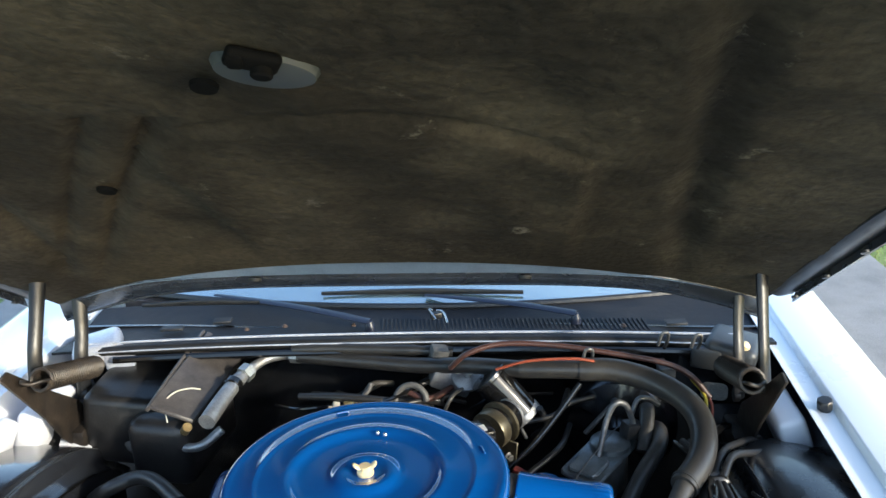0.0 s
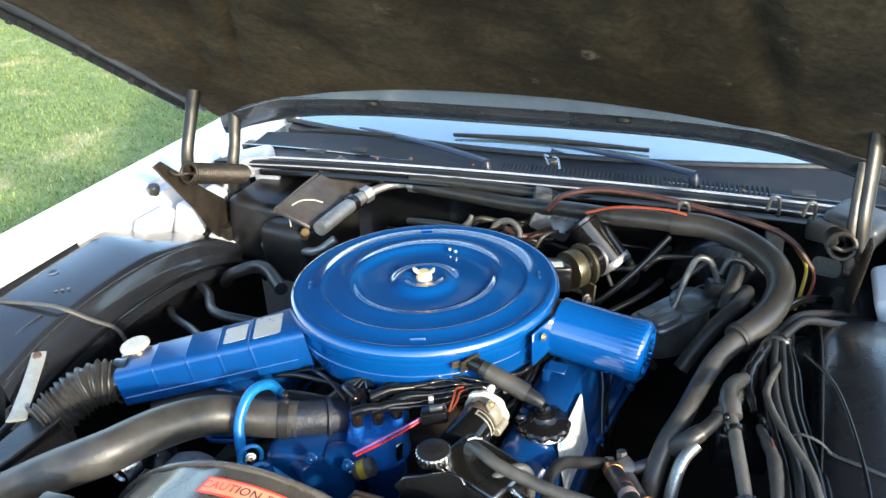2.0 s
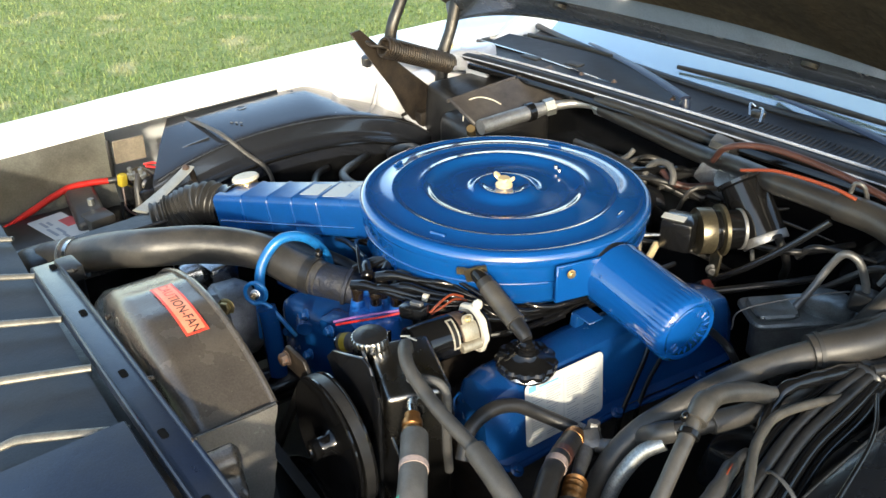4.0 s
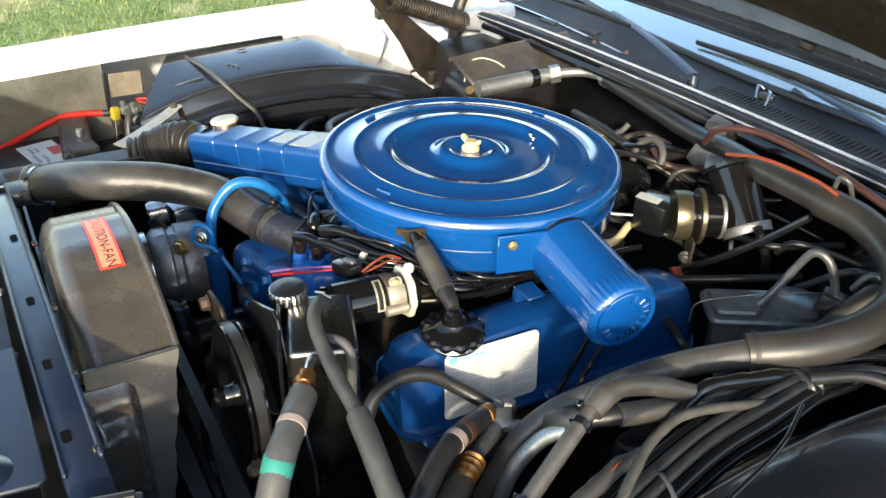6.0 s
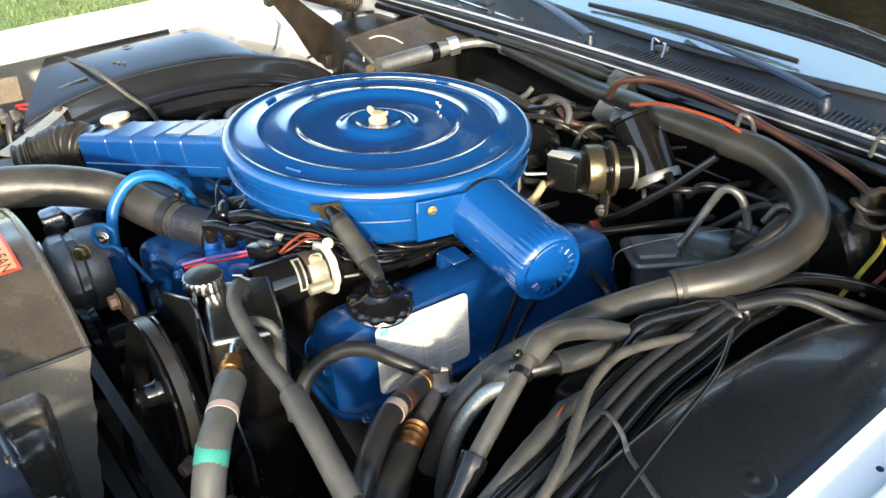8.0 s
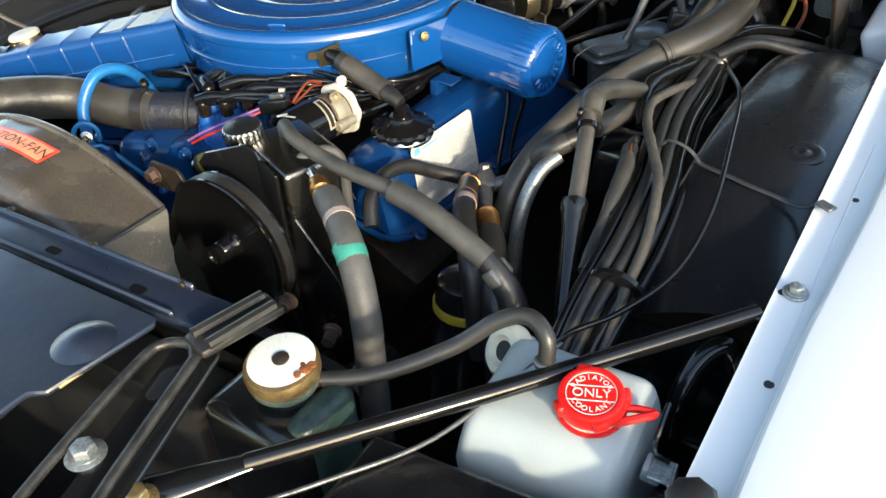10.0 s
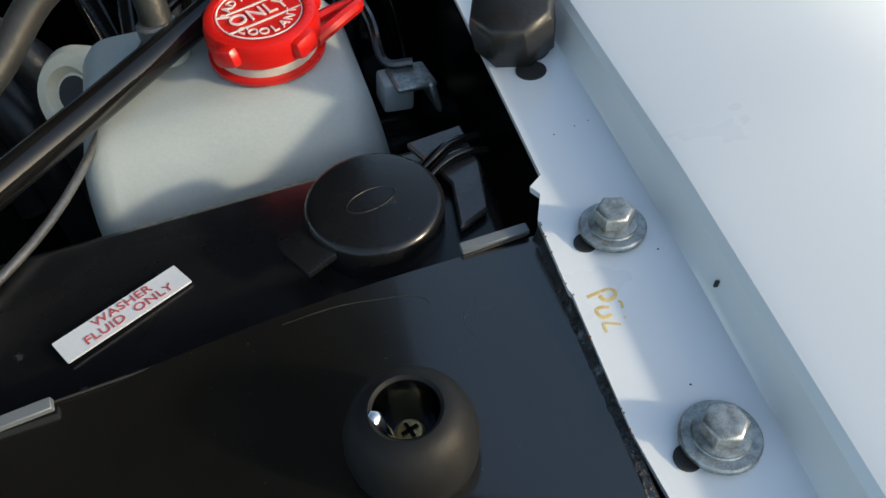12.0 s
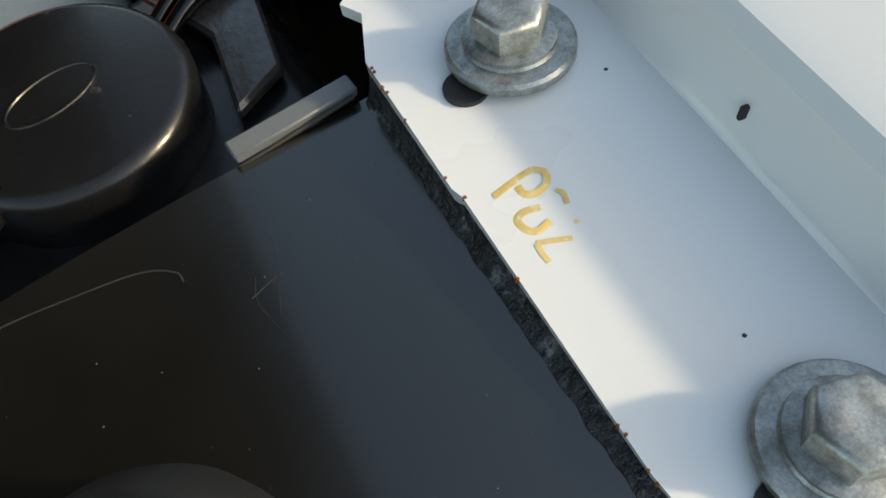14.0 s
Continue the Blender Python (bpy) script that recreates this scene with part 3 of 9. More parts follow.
tagged(new("grass", me), "short sunlit lawn grass with dry patches", "grass", kind="stuff")

# ---- body of the car ----


def ledge_z(y):
    """The height of the bolted ledge along each fender."""
    if y > -0.345:
        return 0.9285 + 0.036 * (y + 0.345)
    return 0.9285 + 0.055 * (y + 0.345) + 0.06 * min(0.0, y + 0.655)


def ledge_in(y):
    """How far the ledge's inner edge lies from the car's middle."""
    if y > -0.636:
        return 0.7245
    if y > -0.74:
        return 0.7178 + 0.004 * max(0, 1 - abs(y + 0.640) / 0.008) + (0.0006 if y < -0.677 else 0.0)
    return min(0.718 + (-0.74 - y) * 0.8, 0.746)


FENDER = ((0, -0.0022), (0, 0), (0.0, 0.0), (0.0012, 0.0015), (0.0035, 0.0125), (0.0055, 0.0148), (0.010, 0.0160), (0.04, 0.0205), (0.075, 0.0235), (0.110, 0.023),
          (0.122, 0.0185), (0.142, 0.008), (0.157, -0.012), (0.169, -0.045), (0.180, -0.11), (0.189, -0.22), (0.191, -0.38), (0.185, -0.52))


def ledge_out(y):
    """Where the ledge meets the fender's upright flange."""
    return 0.752 + min(0.0125, max(0.0, 0.055 * (y + 0.43)))


def fender(sx, name, label):
    ys = [-1.12 + 0.03 * i for i in range(12)] + [-0.76, -0.752, -0.744, -0.72, -0.69, -0.6785, -0.6765, -0.66, -0.650, -0.640, -0.636, -0.632, -0.61, -0.58, -0.5, -0.4, -0.345] + [-0.3 + 0.065 * i for i in range(21)]
    f = thing(name, (sx * 0.85, 0, 0.4), label, "car fender")
    wide = 0.0 if sx > 0 else 0.032
    bm = bmesh.new()
    for grow in (0.0, -0.0025):
        rows = []
        for y in ys:
            rows.append([bm.verts.new((sx * ((ledge_in(y) + wide if k < 2 else ledge_out(y) + wide * 0.6) + dx * (0.86 if sx > 0 and k > 7 else 1.0) + (grow if k > 10 else 0) - (grow if k < 2 else 0)), y, ledge_z(y) + dz + (grow if 0 < k < 12 else 0))) for k, (dx, dz) in enumerate(FENDER)])
        for a, b in zip(rows, rows[1:]):
            for k in range(len(FENDER) - 1):
                bm.faces.new((a[k], a[k + 1], b[k + 1], b[k]))
    part("panel", bm, WHITE, f, "", 28)
    return f


fender_left = fender(-1, "fender", "glossy white front fender bathed in sun, beside the lawn")
fender_right = fender(1, "fender", "glossy white front fender with a bolted inner ledge")


def ledge_bolt(x, y, owner, r=0.0056, washer=0.0096):
    z = ledge_z(y)
    slot = lathe((x - 0.0088, y - 0.0022, z - 0.0012), (0, -0.068, 1), [(0.0034, 0), (0.0034, 0.0015), (0, 0.0015)], 20)
    part("slot", slot, INK_BLACK, owner, "dark slotted hole under the bolt")
    part("bolt", bolt((x, y, z + 0.0005), (0.03, -0.06, 1), r, 0.0056, washer), ZINC, owner, "galvanised hexagon bolt with wide washer")


for x, y in ((0.739, -0.345), (0.7366, -0.6605), (0.7370, -0.7275)):
    ledge_bolt(x, y, fender_right)
for x, y, r in ((0.747, -0.4425, 0.0035), (0.738, -0.5795, 0.0055), (0.752, -0.20, 0.003), (0.755, -0.05, 0.003)):
    part("hole", lathe((x, y, ledge_z(y) - 0.002), (0, -0.06, 1), [(r, 0), (r, 0.0026), (0, 0.0026)], 16), INK_BLACK, fender_right, "round drilled hole")
part("slot", plate(rounded(0.0022, 0.0008, 0.0003), (0.7531, -0.690, ledge_z(-0.690) + 0.0055), (0.21, 0, 1), (0, 1, 0), -0.0012), INK_BLACK, fender_right, "small dark slot in the flange")
# a seam line pressed along the ledge and small specks of dirt
part("seam", tube([(0.7475, -0.44, ledge_z(-0.44)), (0.7485, -0.3, ledge_z(-0.3)), (0.7495, -0.1, ledge_z(-0.1))], 0.0009, 6), WHITE_IN, fender_right, "pressed seam along the ledge")
# rubber stops
for x, y, sx in ((0.738, -0.562, 1), (0.752, 0.235, 1), (-0.762, 0.235, -1)):
    z = ledge_z(y)
    r = 0.0155 if y < 0 else 0.013
    st = thing("rubber_stop", (x, y, z), "faceted black rubber hood stop on the white ledge", "rubber stop", "rubber hood stops")
    lean = Vector((-0.15 * sx, -0.25 if y < 0 else -0.10, 1))
    part("foot", lathe((x, y, z - 0.001), lean, [(r * 0.82, 0), (r * 0.86, 0.002), (r * 0.80, 0.004), (0, 0.004)], 20), BLACK, st, "dark narrow foot")
    part("block", lathe(Vector((x, y, z)) + lean * 0.0025, lean, [(r * 0.93, 0), (r, 0.0015), (r * 1.02, 0.0145), (r * 0.96, 0.0175), (r * 0.88, 0.0185), (0, 0.019)], 8), RUBBER_DARK, st, "faceted rubber block")

# yellow inspection letters brushed on the ledge
letters = thing("paint_mark", (0.724, -0.688, ledge_z(-0.688)), "yellow hand-brushed letters PUZ on white ledge", "paint mark")


def brush(strokes, origin, w):
    """Flat brush strokes on the ledge; each is a run of (along, across) metres."""
    bm = bmesh.new()
    for s in strokes:
        tube([(origin[0] + a, origin[1] + b, ledge_z(origin[1] + b) + 0.00008) for a, b in s], w, 6, 5, bm, flat=0.06, wobble=0.7)
    return bm


STROKE = 0.00047
part("letter_p", brush([[(0.7219, -0.6805), (0.7240, -0.6801), (0.7262, -0.6797), (0.7284, -0.6795)], [(0.7284, -0.6795), (0.7296, -0.6806), (0.7290, -0.6823), (0.7270, -0.6830), (0.7255, -0.6823), (0.7253, -0.6808)]], (0, 0), STROKE), MARK, letters)
part("letter_u", brush([[(0.7262, -0.6851), (0.7239, -0.6846), (0.7226, -0.6853), (0.7229, -0.6871), (0.7241, -0.6880), (0.7262, -0.6876)]], (0, 0), STROKE), MARK, letters)
part("letter_z", brush([[(0.7272, -0.6911), (0.7249, -0.6901), (0.7230, -0.6894)], [(0.7230, -0.6894), (0.7228, -0.6908), (0.7229, -0.6925)]], (0, 0), STROKE), MARK, letters)
part("fleck", brush([[(0.7293, -0.6839), (0.7299, -0.6848), (0.7295, -0.6865)], [(0.7289, -0.6890), (0.7290, -0.6896)]], (0, 0), 0.00032), MARK, letters)
bm = bmesh.new()
rngr = random.Random(4)
for i in range(12):
    y = rngr.uniform(-0.735, -0.645)
    lathe((ledge_in(y) + rngr.uniform(-0.0001, 0.0004), y, ledge_z(y) - 0.0004), (0, 0, 1), [(rngr.uniform(0.0002, 0.00055), 0), (0.0002, 0.0006)], 5, bm)
tagged(part("rust", bm, ORANGE_RUST, fender_right, "specks of rust along the cut edge"), kind="stuff")

# ---- inner walls of the bay ----


def apron(sx, name, label):
    """The black inner wall of one side: a wheel arch, with flat panels before and behind it."""
    bm = bmesh.new()
    cy, top = (-0.06, 0.912) if sx < 0 else (-0.03, 0.924)

    def crease(y):
        h = max(0.0, 1 - (abs(y - cy) / 0.38) ** 2.2)
        return 0.79 + (top - 0.79) * h ** 0.75

    def outer(y):
        """The arch's joint with the fender."""
        if sx < 0:
            return max(crease(y) - 0.004, min(ledge_z(y) - 0.007, 0.9335 - 0.55 * max(0.0, y - 0.02) ** 1.2))
        return max(crease(y) - 0.004, min(ledge_z(y) - 0.016, 0.895 + 0.07 * (y + 0.29), 0.918 - 0.55 * max(0.0, y - 0.02) ** 1.2))

    section = ((0.566, -0.075), (0.568, -0.046), (0.578, -0.040), (0.590, -0.036), (0.594, -0.030), (0.597, -0.006), (0.602, 0.0))
    rows = []
    for i in range(37):
        y = -0.345 + 0.685 * i / 36
        c, o = crease(y), outer(y)
        row = [(sx * x, y, c + dz) for x, dz in section]
        for k in range(1, 9):
            q = k / 8
            row.append((sx * (0.602 + (0.166 if sx < 0 else 0.152) * q), y + (0.10 * q * (1 - i / 36) if sx < 0 else 0), c + (o - c) * q + (0.007 if sx < 0 else 0.014) * math.sin(math.pi * q)))
        rows.append([bm.verts.new(p) for p in row])
    for a, b in zip(rows, rows[1:]):
        for k in range(len(a) - 1):
            bm.faces.new((a[k], a[k + 1], b[k + 1], b[k]))
    ap = thing(name, (sx * 0.7, 0, 0.4), label, "inner fender", kind="structure")
    if sx < 0:
        sheet(lambda s, t: (sx * (0.60 + 0.168 * s), -0.340 + 0.10 * s - 0.05 * (1 - t), 0.70 + ((crease(-0.34) * (1 - s) + outer(-0.245) * s) - 0.705) * t), 6, 4, None, bm)
        tube([(sx * 0.662, -0.318, 0.855), (sx * 0.652, -0.27, 0.893), (sx * 0.640, -0.21, 0.910)], 0.0022, 6, 5, bm)
    part("wheel_arch", bm, ARCH if sx < 0 else ARCH_SHADED, ap, "black pressed steel wheel arch with stepped rim", 50)

    def rim(t):
        y = -0.34 + 0.66 * t
        return (sx * 0.568, y, crease(y) - 0.05)
    # A thin tube, paler than the arch, follows the crease.
    part("crease", tube([(sx * 0.6005, -0.335 + 0.63 * i / 24, crease(-0.335 + 0.63 * i / 24) - 0.0004) for i in range(25)], 0.0011, 6, 4, wobble=0.5), SIDE_RAIL, ap, "thin paler line along the crease")
    part("rim", tube([rim(i / 12) for i in range(13)], 0.0045, 8, 5), BLACK_GLOSS, ap, "rolled edge of the wheel arch")
    bm = bmesh.new()
    sheet(lambda s, t: (sx * 0.575, -0.34 + 0.66 * t, 0.40 + (rim(t)[2] - 0.40) * s), 6, 20, (sx * 0.006, 0, 0), bm)
    part("inner_wall", bm, BLACK, ap)
    bm = bmesh.new()
    sheet(lambda s, t: (sx * (0.62 + 0.13 * s), -0.80 + 0.47 * t, 0.745 + 0.02 * s + 0.012 * math.sin(9 * t)), 6, 16, (0, 0, -0.006), bm)
    sheet(lambda s, t: (sx * 0.62, -0.80 + 0.47 * t, 0.40 + 0.345 * s), 4, 12, (sx * 0.006, 0, 0), bm)
    if sx > 0:
        sheet(lambda s, t: (sx * 0.745, -0.80 + 0.50 * t, 0.74 + (ledge_z(-0.80 + 0.50 * t) - 0.75) * s), 4, 14, (sx * 0.004, 0, 0), bm)
    part("front_panel", bm, BLACK, ap, "black flat inner panel")
    bm = bmesh.new()
    sheet(lambda s, t: (sx * (0.60 + 0.14 * s), 0.31 + 0.20 * t, 0.80), 4, 6, (0, 0, -0.006), bm)
    part("rear_panel", bm, BLACK, ap)
    return ap


apron_l = apron(-1, "inner_fender", "dusty black inner fender with rounded wheel arch")
apron_r = apron(1, "inner_fender", "black inner fender with dimpled wheel arch")
part("dimple", lathe((0.6945, -0.1265, 0.9290), (0.06, -0.11, 1), [(0.0185, 0.0002), (0.0165, 0.0012), (0.0145, 0.0012), (0.0115, 0.0018), (0.0085, 0.0012), (0.004, 0.0011), (0.003, 0.0018), (0, 0.0020)], 32), ARCH_SHADED, apron_r, "round pressed dimple")
bm = box((0.66, -0.335, 0.80), (0.17, 0.006, 0.09), (0, 0, 0), 0.002)
box((0.665, -0.45, 0.765), (0.11, 0.03, 0.02), (0, 0, 0), 0.005, 2, bm)
box((0.665, -0.39, 0.772), (0.11, 0.012, 0.02), (0, 0, 0), 0.004, 2, bm)
part("step", bm, BLACK, apron_r, "stepped black panel before the wheel arch")
for x, y, z, r in ((-0.716, -0.105, 0.9275, 0.011), (-0.735, 0.02, 0.9320, 0.010)):
    part("dimple", lathe((x, y, z), (0.02, -0.1, 1), [(r, 0.0004), (r * 0.85, 0.0016), (r * 0.55, 0.0006), (0, 0.0002)], 20), ARCH, apron_l, "round pressed dimple")
for k in range(3):
    part("mark", box((-0.665 + 0.008 * k, -0.150 + 0.007 * k, 0.9215 + 0.0004 * k), (0.006, 0.004, 0.0012), (0, 0, 35), 0.0003, 1), PALE_RIB, apron_l, "pale stamped mark")
# the sunlit inner side of the far fender, above the arch
bm = bmesh.new()
sheet(lambda s, t: (-0.7555 + 0.02 * (1 - s) ** 2, 0.56 * t, 0.79 + (ledge_z(0.56 * t) - 0.791) * s), 5, 24, (-0.003, 0, 0), bm)
part("inner_side", bm, WHITE_IN, fender_left, "white painted inner side")
bm = bmesh.new()
sheet(lambda s, t: (-0.7605 + 0.03 * (1 - s) ** 2 + 0.006 * math.sin(9 * s), -0.85 + 0.475 * t, 0.72 + (ledge_z(-0.85 + 0.475 * t) - 0.723) * s), 8, 14, (-0.003, 0, 0), bm)
part("inner_side", bm, DIM_INNER, fender_left, "aged grey-green inner side, weaker light put into its colour")
bm = bmesh.new()
sheet(lambda s, t: (0.746, -0.30 + 0.9 * t, 0.40 + (ledge_z(-0.30 + 0.9 * t) - 0.405) * s), 6, 16, (0.003, 0, 0), bm)
part("inner_side", bm, ARCH, fender_right, "black painted inner side")
bm = box((-0.722, 0.17, 0.90), (0.035, 0.10, 0.075), (0, 25, 0), 0.01, 3)
box((-0.70, 0.30, 0.88), (0.05, 0.14, 0.10), (0, 20, 0), 0.012, 3, bm)
part("corner_panel", bm, WHITE_IN, fender_left, "white folded corner panel by the hinge")
bm = box((0.715, 0.30, 0.88), (0.05, 0.14, 0.10), (0, -20, 0), 0.012, 3)
part("corner_panel", bm, WHITE_IN, fender_right, "white folded corner panel by the hinge")

bm = bmesh.new()
sheet(lambda s, t: (-0.80 + 1.6 * s, 0.555 + 0.01 * math.sin(12 * s), 0.36 + 0.60 * t), 30, 10, (0, 0.008, 0), bm)
solid("firewall", bm, BLACK, (0, 0.555, 0.36), "dark dusty steel firewall behind the engine", "firewall", kind="structure")
# Unseen black floor, added to keep lit ground out of the bay.
bm = bmesh.new()
sheet(lambda s, t: (-0.80 + 1.6 * s, -0.95 + 1.53 * t, 0.36), 4, 4, (0, 0, -0.01), bm)
solid("floor", bm, BLACK_DUSTY, (0, 0, 0.36), "added black floor that keeps the bay dark below", "splash shield", kind="structure")

# ---- cowl, wipers and windscreen ----


def lip_y(x):
    return 0.470 + 0.028 * x - 0.045 * x * x


cowl = thing("cowl", (0, 0.55, 0.9), "grimy white cowl panel with black air grille below the windscreen", "cowl panel", kind="structure")
bm = bmesh.new()
sheet(lambda s, t: (-0.74 + 1.48 * s, lip_y(-0.74 + 1.48 * s) + (0.70 - lip_y(0)) * t, 0.972 - 0.012 * math.sin(math.pi * t) - 0.02 * abs(-0.74 + 1.48 * s) ** 3), 40, 10, (0, 0, -0.006), bm)
part("panel", bm, COWL_DARK, cowl, "dark dusty panel")
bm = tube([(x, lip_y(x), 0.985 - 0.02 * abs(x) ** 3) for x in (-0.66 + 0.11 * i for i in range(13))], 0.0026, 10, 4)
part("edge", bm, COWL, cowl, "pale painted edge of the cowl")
bm = tube([(x, lip_y(x) - 0.008, 0.971 - 0.02 * abs(x) ** 3) for x in (-0.66 + 0.11 * i for i in range(13))], 0.011, 10, 4)
part("weatherstrip", bm, BLACK_DUSTY, cowl, "black rubber seal")
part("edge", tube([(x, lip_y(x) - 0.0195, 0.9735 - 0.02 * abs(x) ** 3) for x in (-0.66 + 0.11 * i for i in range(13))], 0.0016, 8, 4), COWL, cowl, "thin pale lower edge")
bm = bmesh.new()
sheet(lambda s, t: (-0.70 + 1.40 * s, lip_y(-0.70 + 1.40 * s) + 0.02 - 0.015 * t, 0.935 + 0.03 * t), 30, 2, (0, 0.01, -0.01), bm)
part("flange", bm, BLACK_DUSTY, cowl)
part("inner_edge", tube([(x, lip_y(x) + 0.012, 0.980 - 0.02 * abs(x) ** 3) for x in (-0.66 + 0.11 * i for i in range(13))], 0.0034, 8, 4), BLACK_GLOSS, cowl, "thin black rubber lip")
part("lower_seal", tube([(x, lip_y(x) - 0.024, 0.957 - 0.02 * abs(x) ** 3) for x in (-0.60 + 0.10 * i for i in range(13))], 0.0075, 8, 4), BLACK_GLOSS, cowl, "glossy black lower seal")
part("conduit", tube([(-0.23, 0.443, 0.962), (-0.122, 0.445, 0.962), (0.022, 0.442, 0.960), (0.10, 0.445, 0.955)], 0.0115, 12, wobble=0.2), RUBBER_DARK, cowl, "black taped conduit under the edge")
for i in range(60):
    x = -0.06 + 0.0095 * i
    part("slat", box((x, 0.560, 0.9608), (0.0045, 0.060, 0.005), (0, 0, 8), 0.001, 1), COWL_DARK, cowl)
for x, y, dx, dy in ((-0.52, 0.53, 0.05, 0.02), (-0.42, 0.57, 0.04, 0.025), (0.56, 0.55, 0.045, 0.025)):
    part("opening", box((x, y, 0.9695), (dx, dy, 0.006), (0, 0, 5), 0.002, 1), INK_BLACK, cowl, "dark opening in the cowl")
for x, y in ((-0.35, 0.52), (-0.27, 0.535), (-0.12, 0.54), (0.02, 0.50), (0.45, 0.53)):
    part("screw", bolt((x, y, 0.970), (0, 0, 1), 0.0035, 0.003, 0.006), RUSTY, cowl, "small rusty screw")
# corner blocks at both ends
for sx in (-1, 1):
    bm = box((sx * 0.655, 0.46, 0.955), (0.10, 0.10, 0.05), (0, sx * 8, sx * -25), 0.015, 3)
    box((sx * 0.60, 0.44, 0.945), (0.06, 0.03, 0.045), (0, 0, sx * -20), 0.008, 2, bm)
    # Right corner coloured dark to hold back the sun that strikes it.
    part("corner", bm, COWL if sx < 0 else SIDE_RAIL, cowl, "grimy white corner of the cowl, the right one darkened in colour")
    part("plug", lathe((sx * 0.66, 0.405, 0.985), (sx * 0.2, -0.6, 0.6), [(0.009, 0), (0.010, 0.004), (0.006, 0.010), (0, 0.011)], 14), CREAM, cowl, "small pale plug")

screen = thing("windscreen", (0, 0.72, 0.97), "sloping windscreen glass, coloured pale blue for its sky reflection", "windscreen", kind="structure")


def glass(s, t):
    x = -0.74 + 1.48 * s
    return (x, 0.665 - 0.02 * (1 - (x / 0.74) ** 2) + 0.72 * t - 0.10 * (x / 0.74) ** 2 * -0.9 * (1 - 0.3 * t), 0.968 + 0.40 * t + 0.015 * math.sin(math.pi * t))


part("pane", sheet(glass, 24, 16, (0, 0.003, -0.005)), GLASS, screen)
bm = tube([glass(i / 12, 0.0) for i in range(13)], 0.008, 8, 4)
part("gasket", bm, RUBBER_DARK, screen, "black rubber gasket")
bm = bmesh.new()
sheet(lambda s, t: (-0.72 + 1.44 * s, 0.72 + 0.75 * t, 0.955 + 0.06 * math.sin(3 * t)), 10, 10, (0, 0, -0.02), bm)
solid("dashboard", bm, EVAP, (0, 0.72, 0.9), "dark dashboard behind the windscreen", "dashboard")
bm = bmesh.new()
for sx in (-1, 1):
    sheet(lambda s, t: (sx * (0.75 + 0.01 * t), 0.62 + 1.7 * s, 0.95 + 0.40 * t * min(1.0, 2.2 * s)), 12, 6, (sx * 0.02, 0, 0), bm)
sheet(lambda s, t: (-0.76 + 1.52 * s, 1.38 + 0.95 * t, 1.372 + 0.03 * math.sin(math.pi * t)), 10, 8, (0, 0, 0.02), bm)
sheet(lambda s, t: (-0.76 + 1.52 * s, 2.32, 0.4 + 0.98 * t), 6, 6, (0, 0.02, 0), bm)
for sx in (-1, 1):
    sheet(lambda s, t: (sx * 0.93, 0.98 + 1.4 * s, 0.36 + 0.60 * t), 6, 6, (-sx * 0.02, 0, 0), bm)
sheet(lambda s, t: (-0.93 + 1.86 * s, 0.98 + 1.4 * t, 0.30), 4, 4, (0, 0, 0.02), bm)
solid("cabin", bm, WHITE, (0, 1.5, 0.3), "white roof and door panels of the car", "car cabin", kind="structure")


def wiper(p0, p1, tip0, tip1, label):
    w = thing("wiper", p0, label, "wiper", "windscreen wipers")
    part("arm", tube([p0, Vector(p0).lerp(Vector(p1), 0.35) + Vector((0, 0, 0.005)), Vector(p0).lerp(Vector(p1), 0.7) + Vector((0, 0, 0.004)), p1], [0.0125, 0.012, 0.010, 0.006], 8, 6, flat=0.35), WIPER, w, "blue-black painted arm")
    part("blade", tube([tip0, Vector(tip0).lerp(Vector(tip1), 0.5) + Vector((0, 0, 0.004)), tip1], [0.003, 0.005, 0.003], 8, 6, flat=1.6), RUBBER_DARK, w, "black rubber blade")
    part("pivot", lathe(Vector(p0) - Vector((0, 0, 0.03)), (0, 0, 1), [(0.011, 0), (0.011, 0.018), (0.008, 0.024), (0.006, 0.030), (0, 0.031)], 16), WIPER, w)
    return w


wiper((0.355, 0.565, 0.985), (0.023, 0.659, 0.990), (-0.218, 0.672, 0.990), (0.245, 0.671, 0.990), "black wiper arm with long blade at rest on the glass")
wiper((-0.082, 0.528, 0.985), (-0.47, 0.67, 0.990), (-0.62, 0.61, 0.99), (-0.345, 0.607, 0.997), "black wiper arm with blade resting by the glass edge")
part_owner = thing("washer_nozzle", (0.057, 0.56, 0.975), "small zinc washer nozzle with bent jets on the cowl", "washer nozzle")
bm = box((0.057, 0.558, 0.985), (0.026, 0.016, 0.014), (0, 0, 20), 0.004)
part("body", bm, BLACK_DUSTY, part_owner)
part("jet", tube([(0.06, 0.555, 0.998), (0.075, 0.54, 1.0), (0.085, 0.52, 0.985)], 0.0022, 8), STEEL, part_owner)
part("jet", tube([(0.05, 0.555, 0.998), (0.045, 0.545, 1.004), (0.06, 0.525, 0.99)], 0.0022, 8), STEEL, part_owner)

# ---- hood ----


def hood_z(x, y):
    d = y - 0.096
    z = 1.356 - 0.70 * d - (0.21 * d * d if d < 0 else 0)
    return z - 0.045 * min(1.0, abs(x) / 0.70) ** 3


hood = thing("hood", (0, 0.35, 1.15), "raised white hood with dark fibre lining underneath", "car hood")


def pad_end(x):
    return 0.296 + 0.095 * (abs(x) / 0.6) ** 2


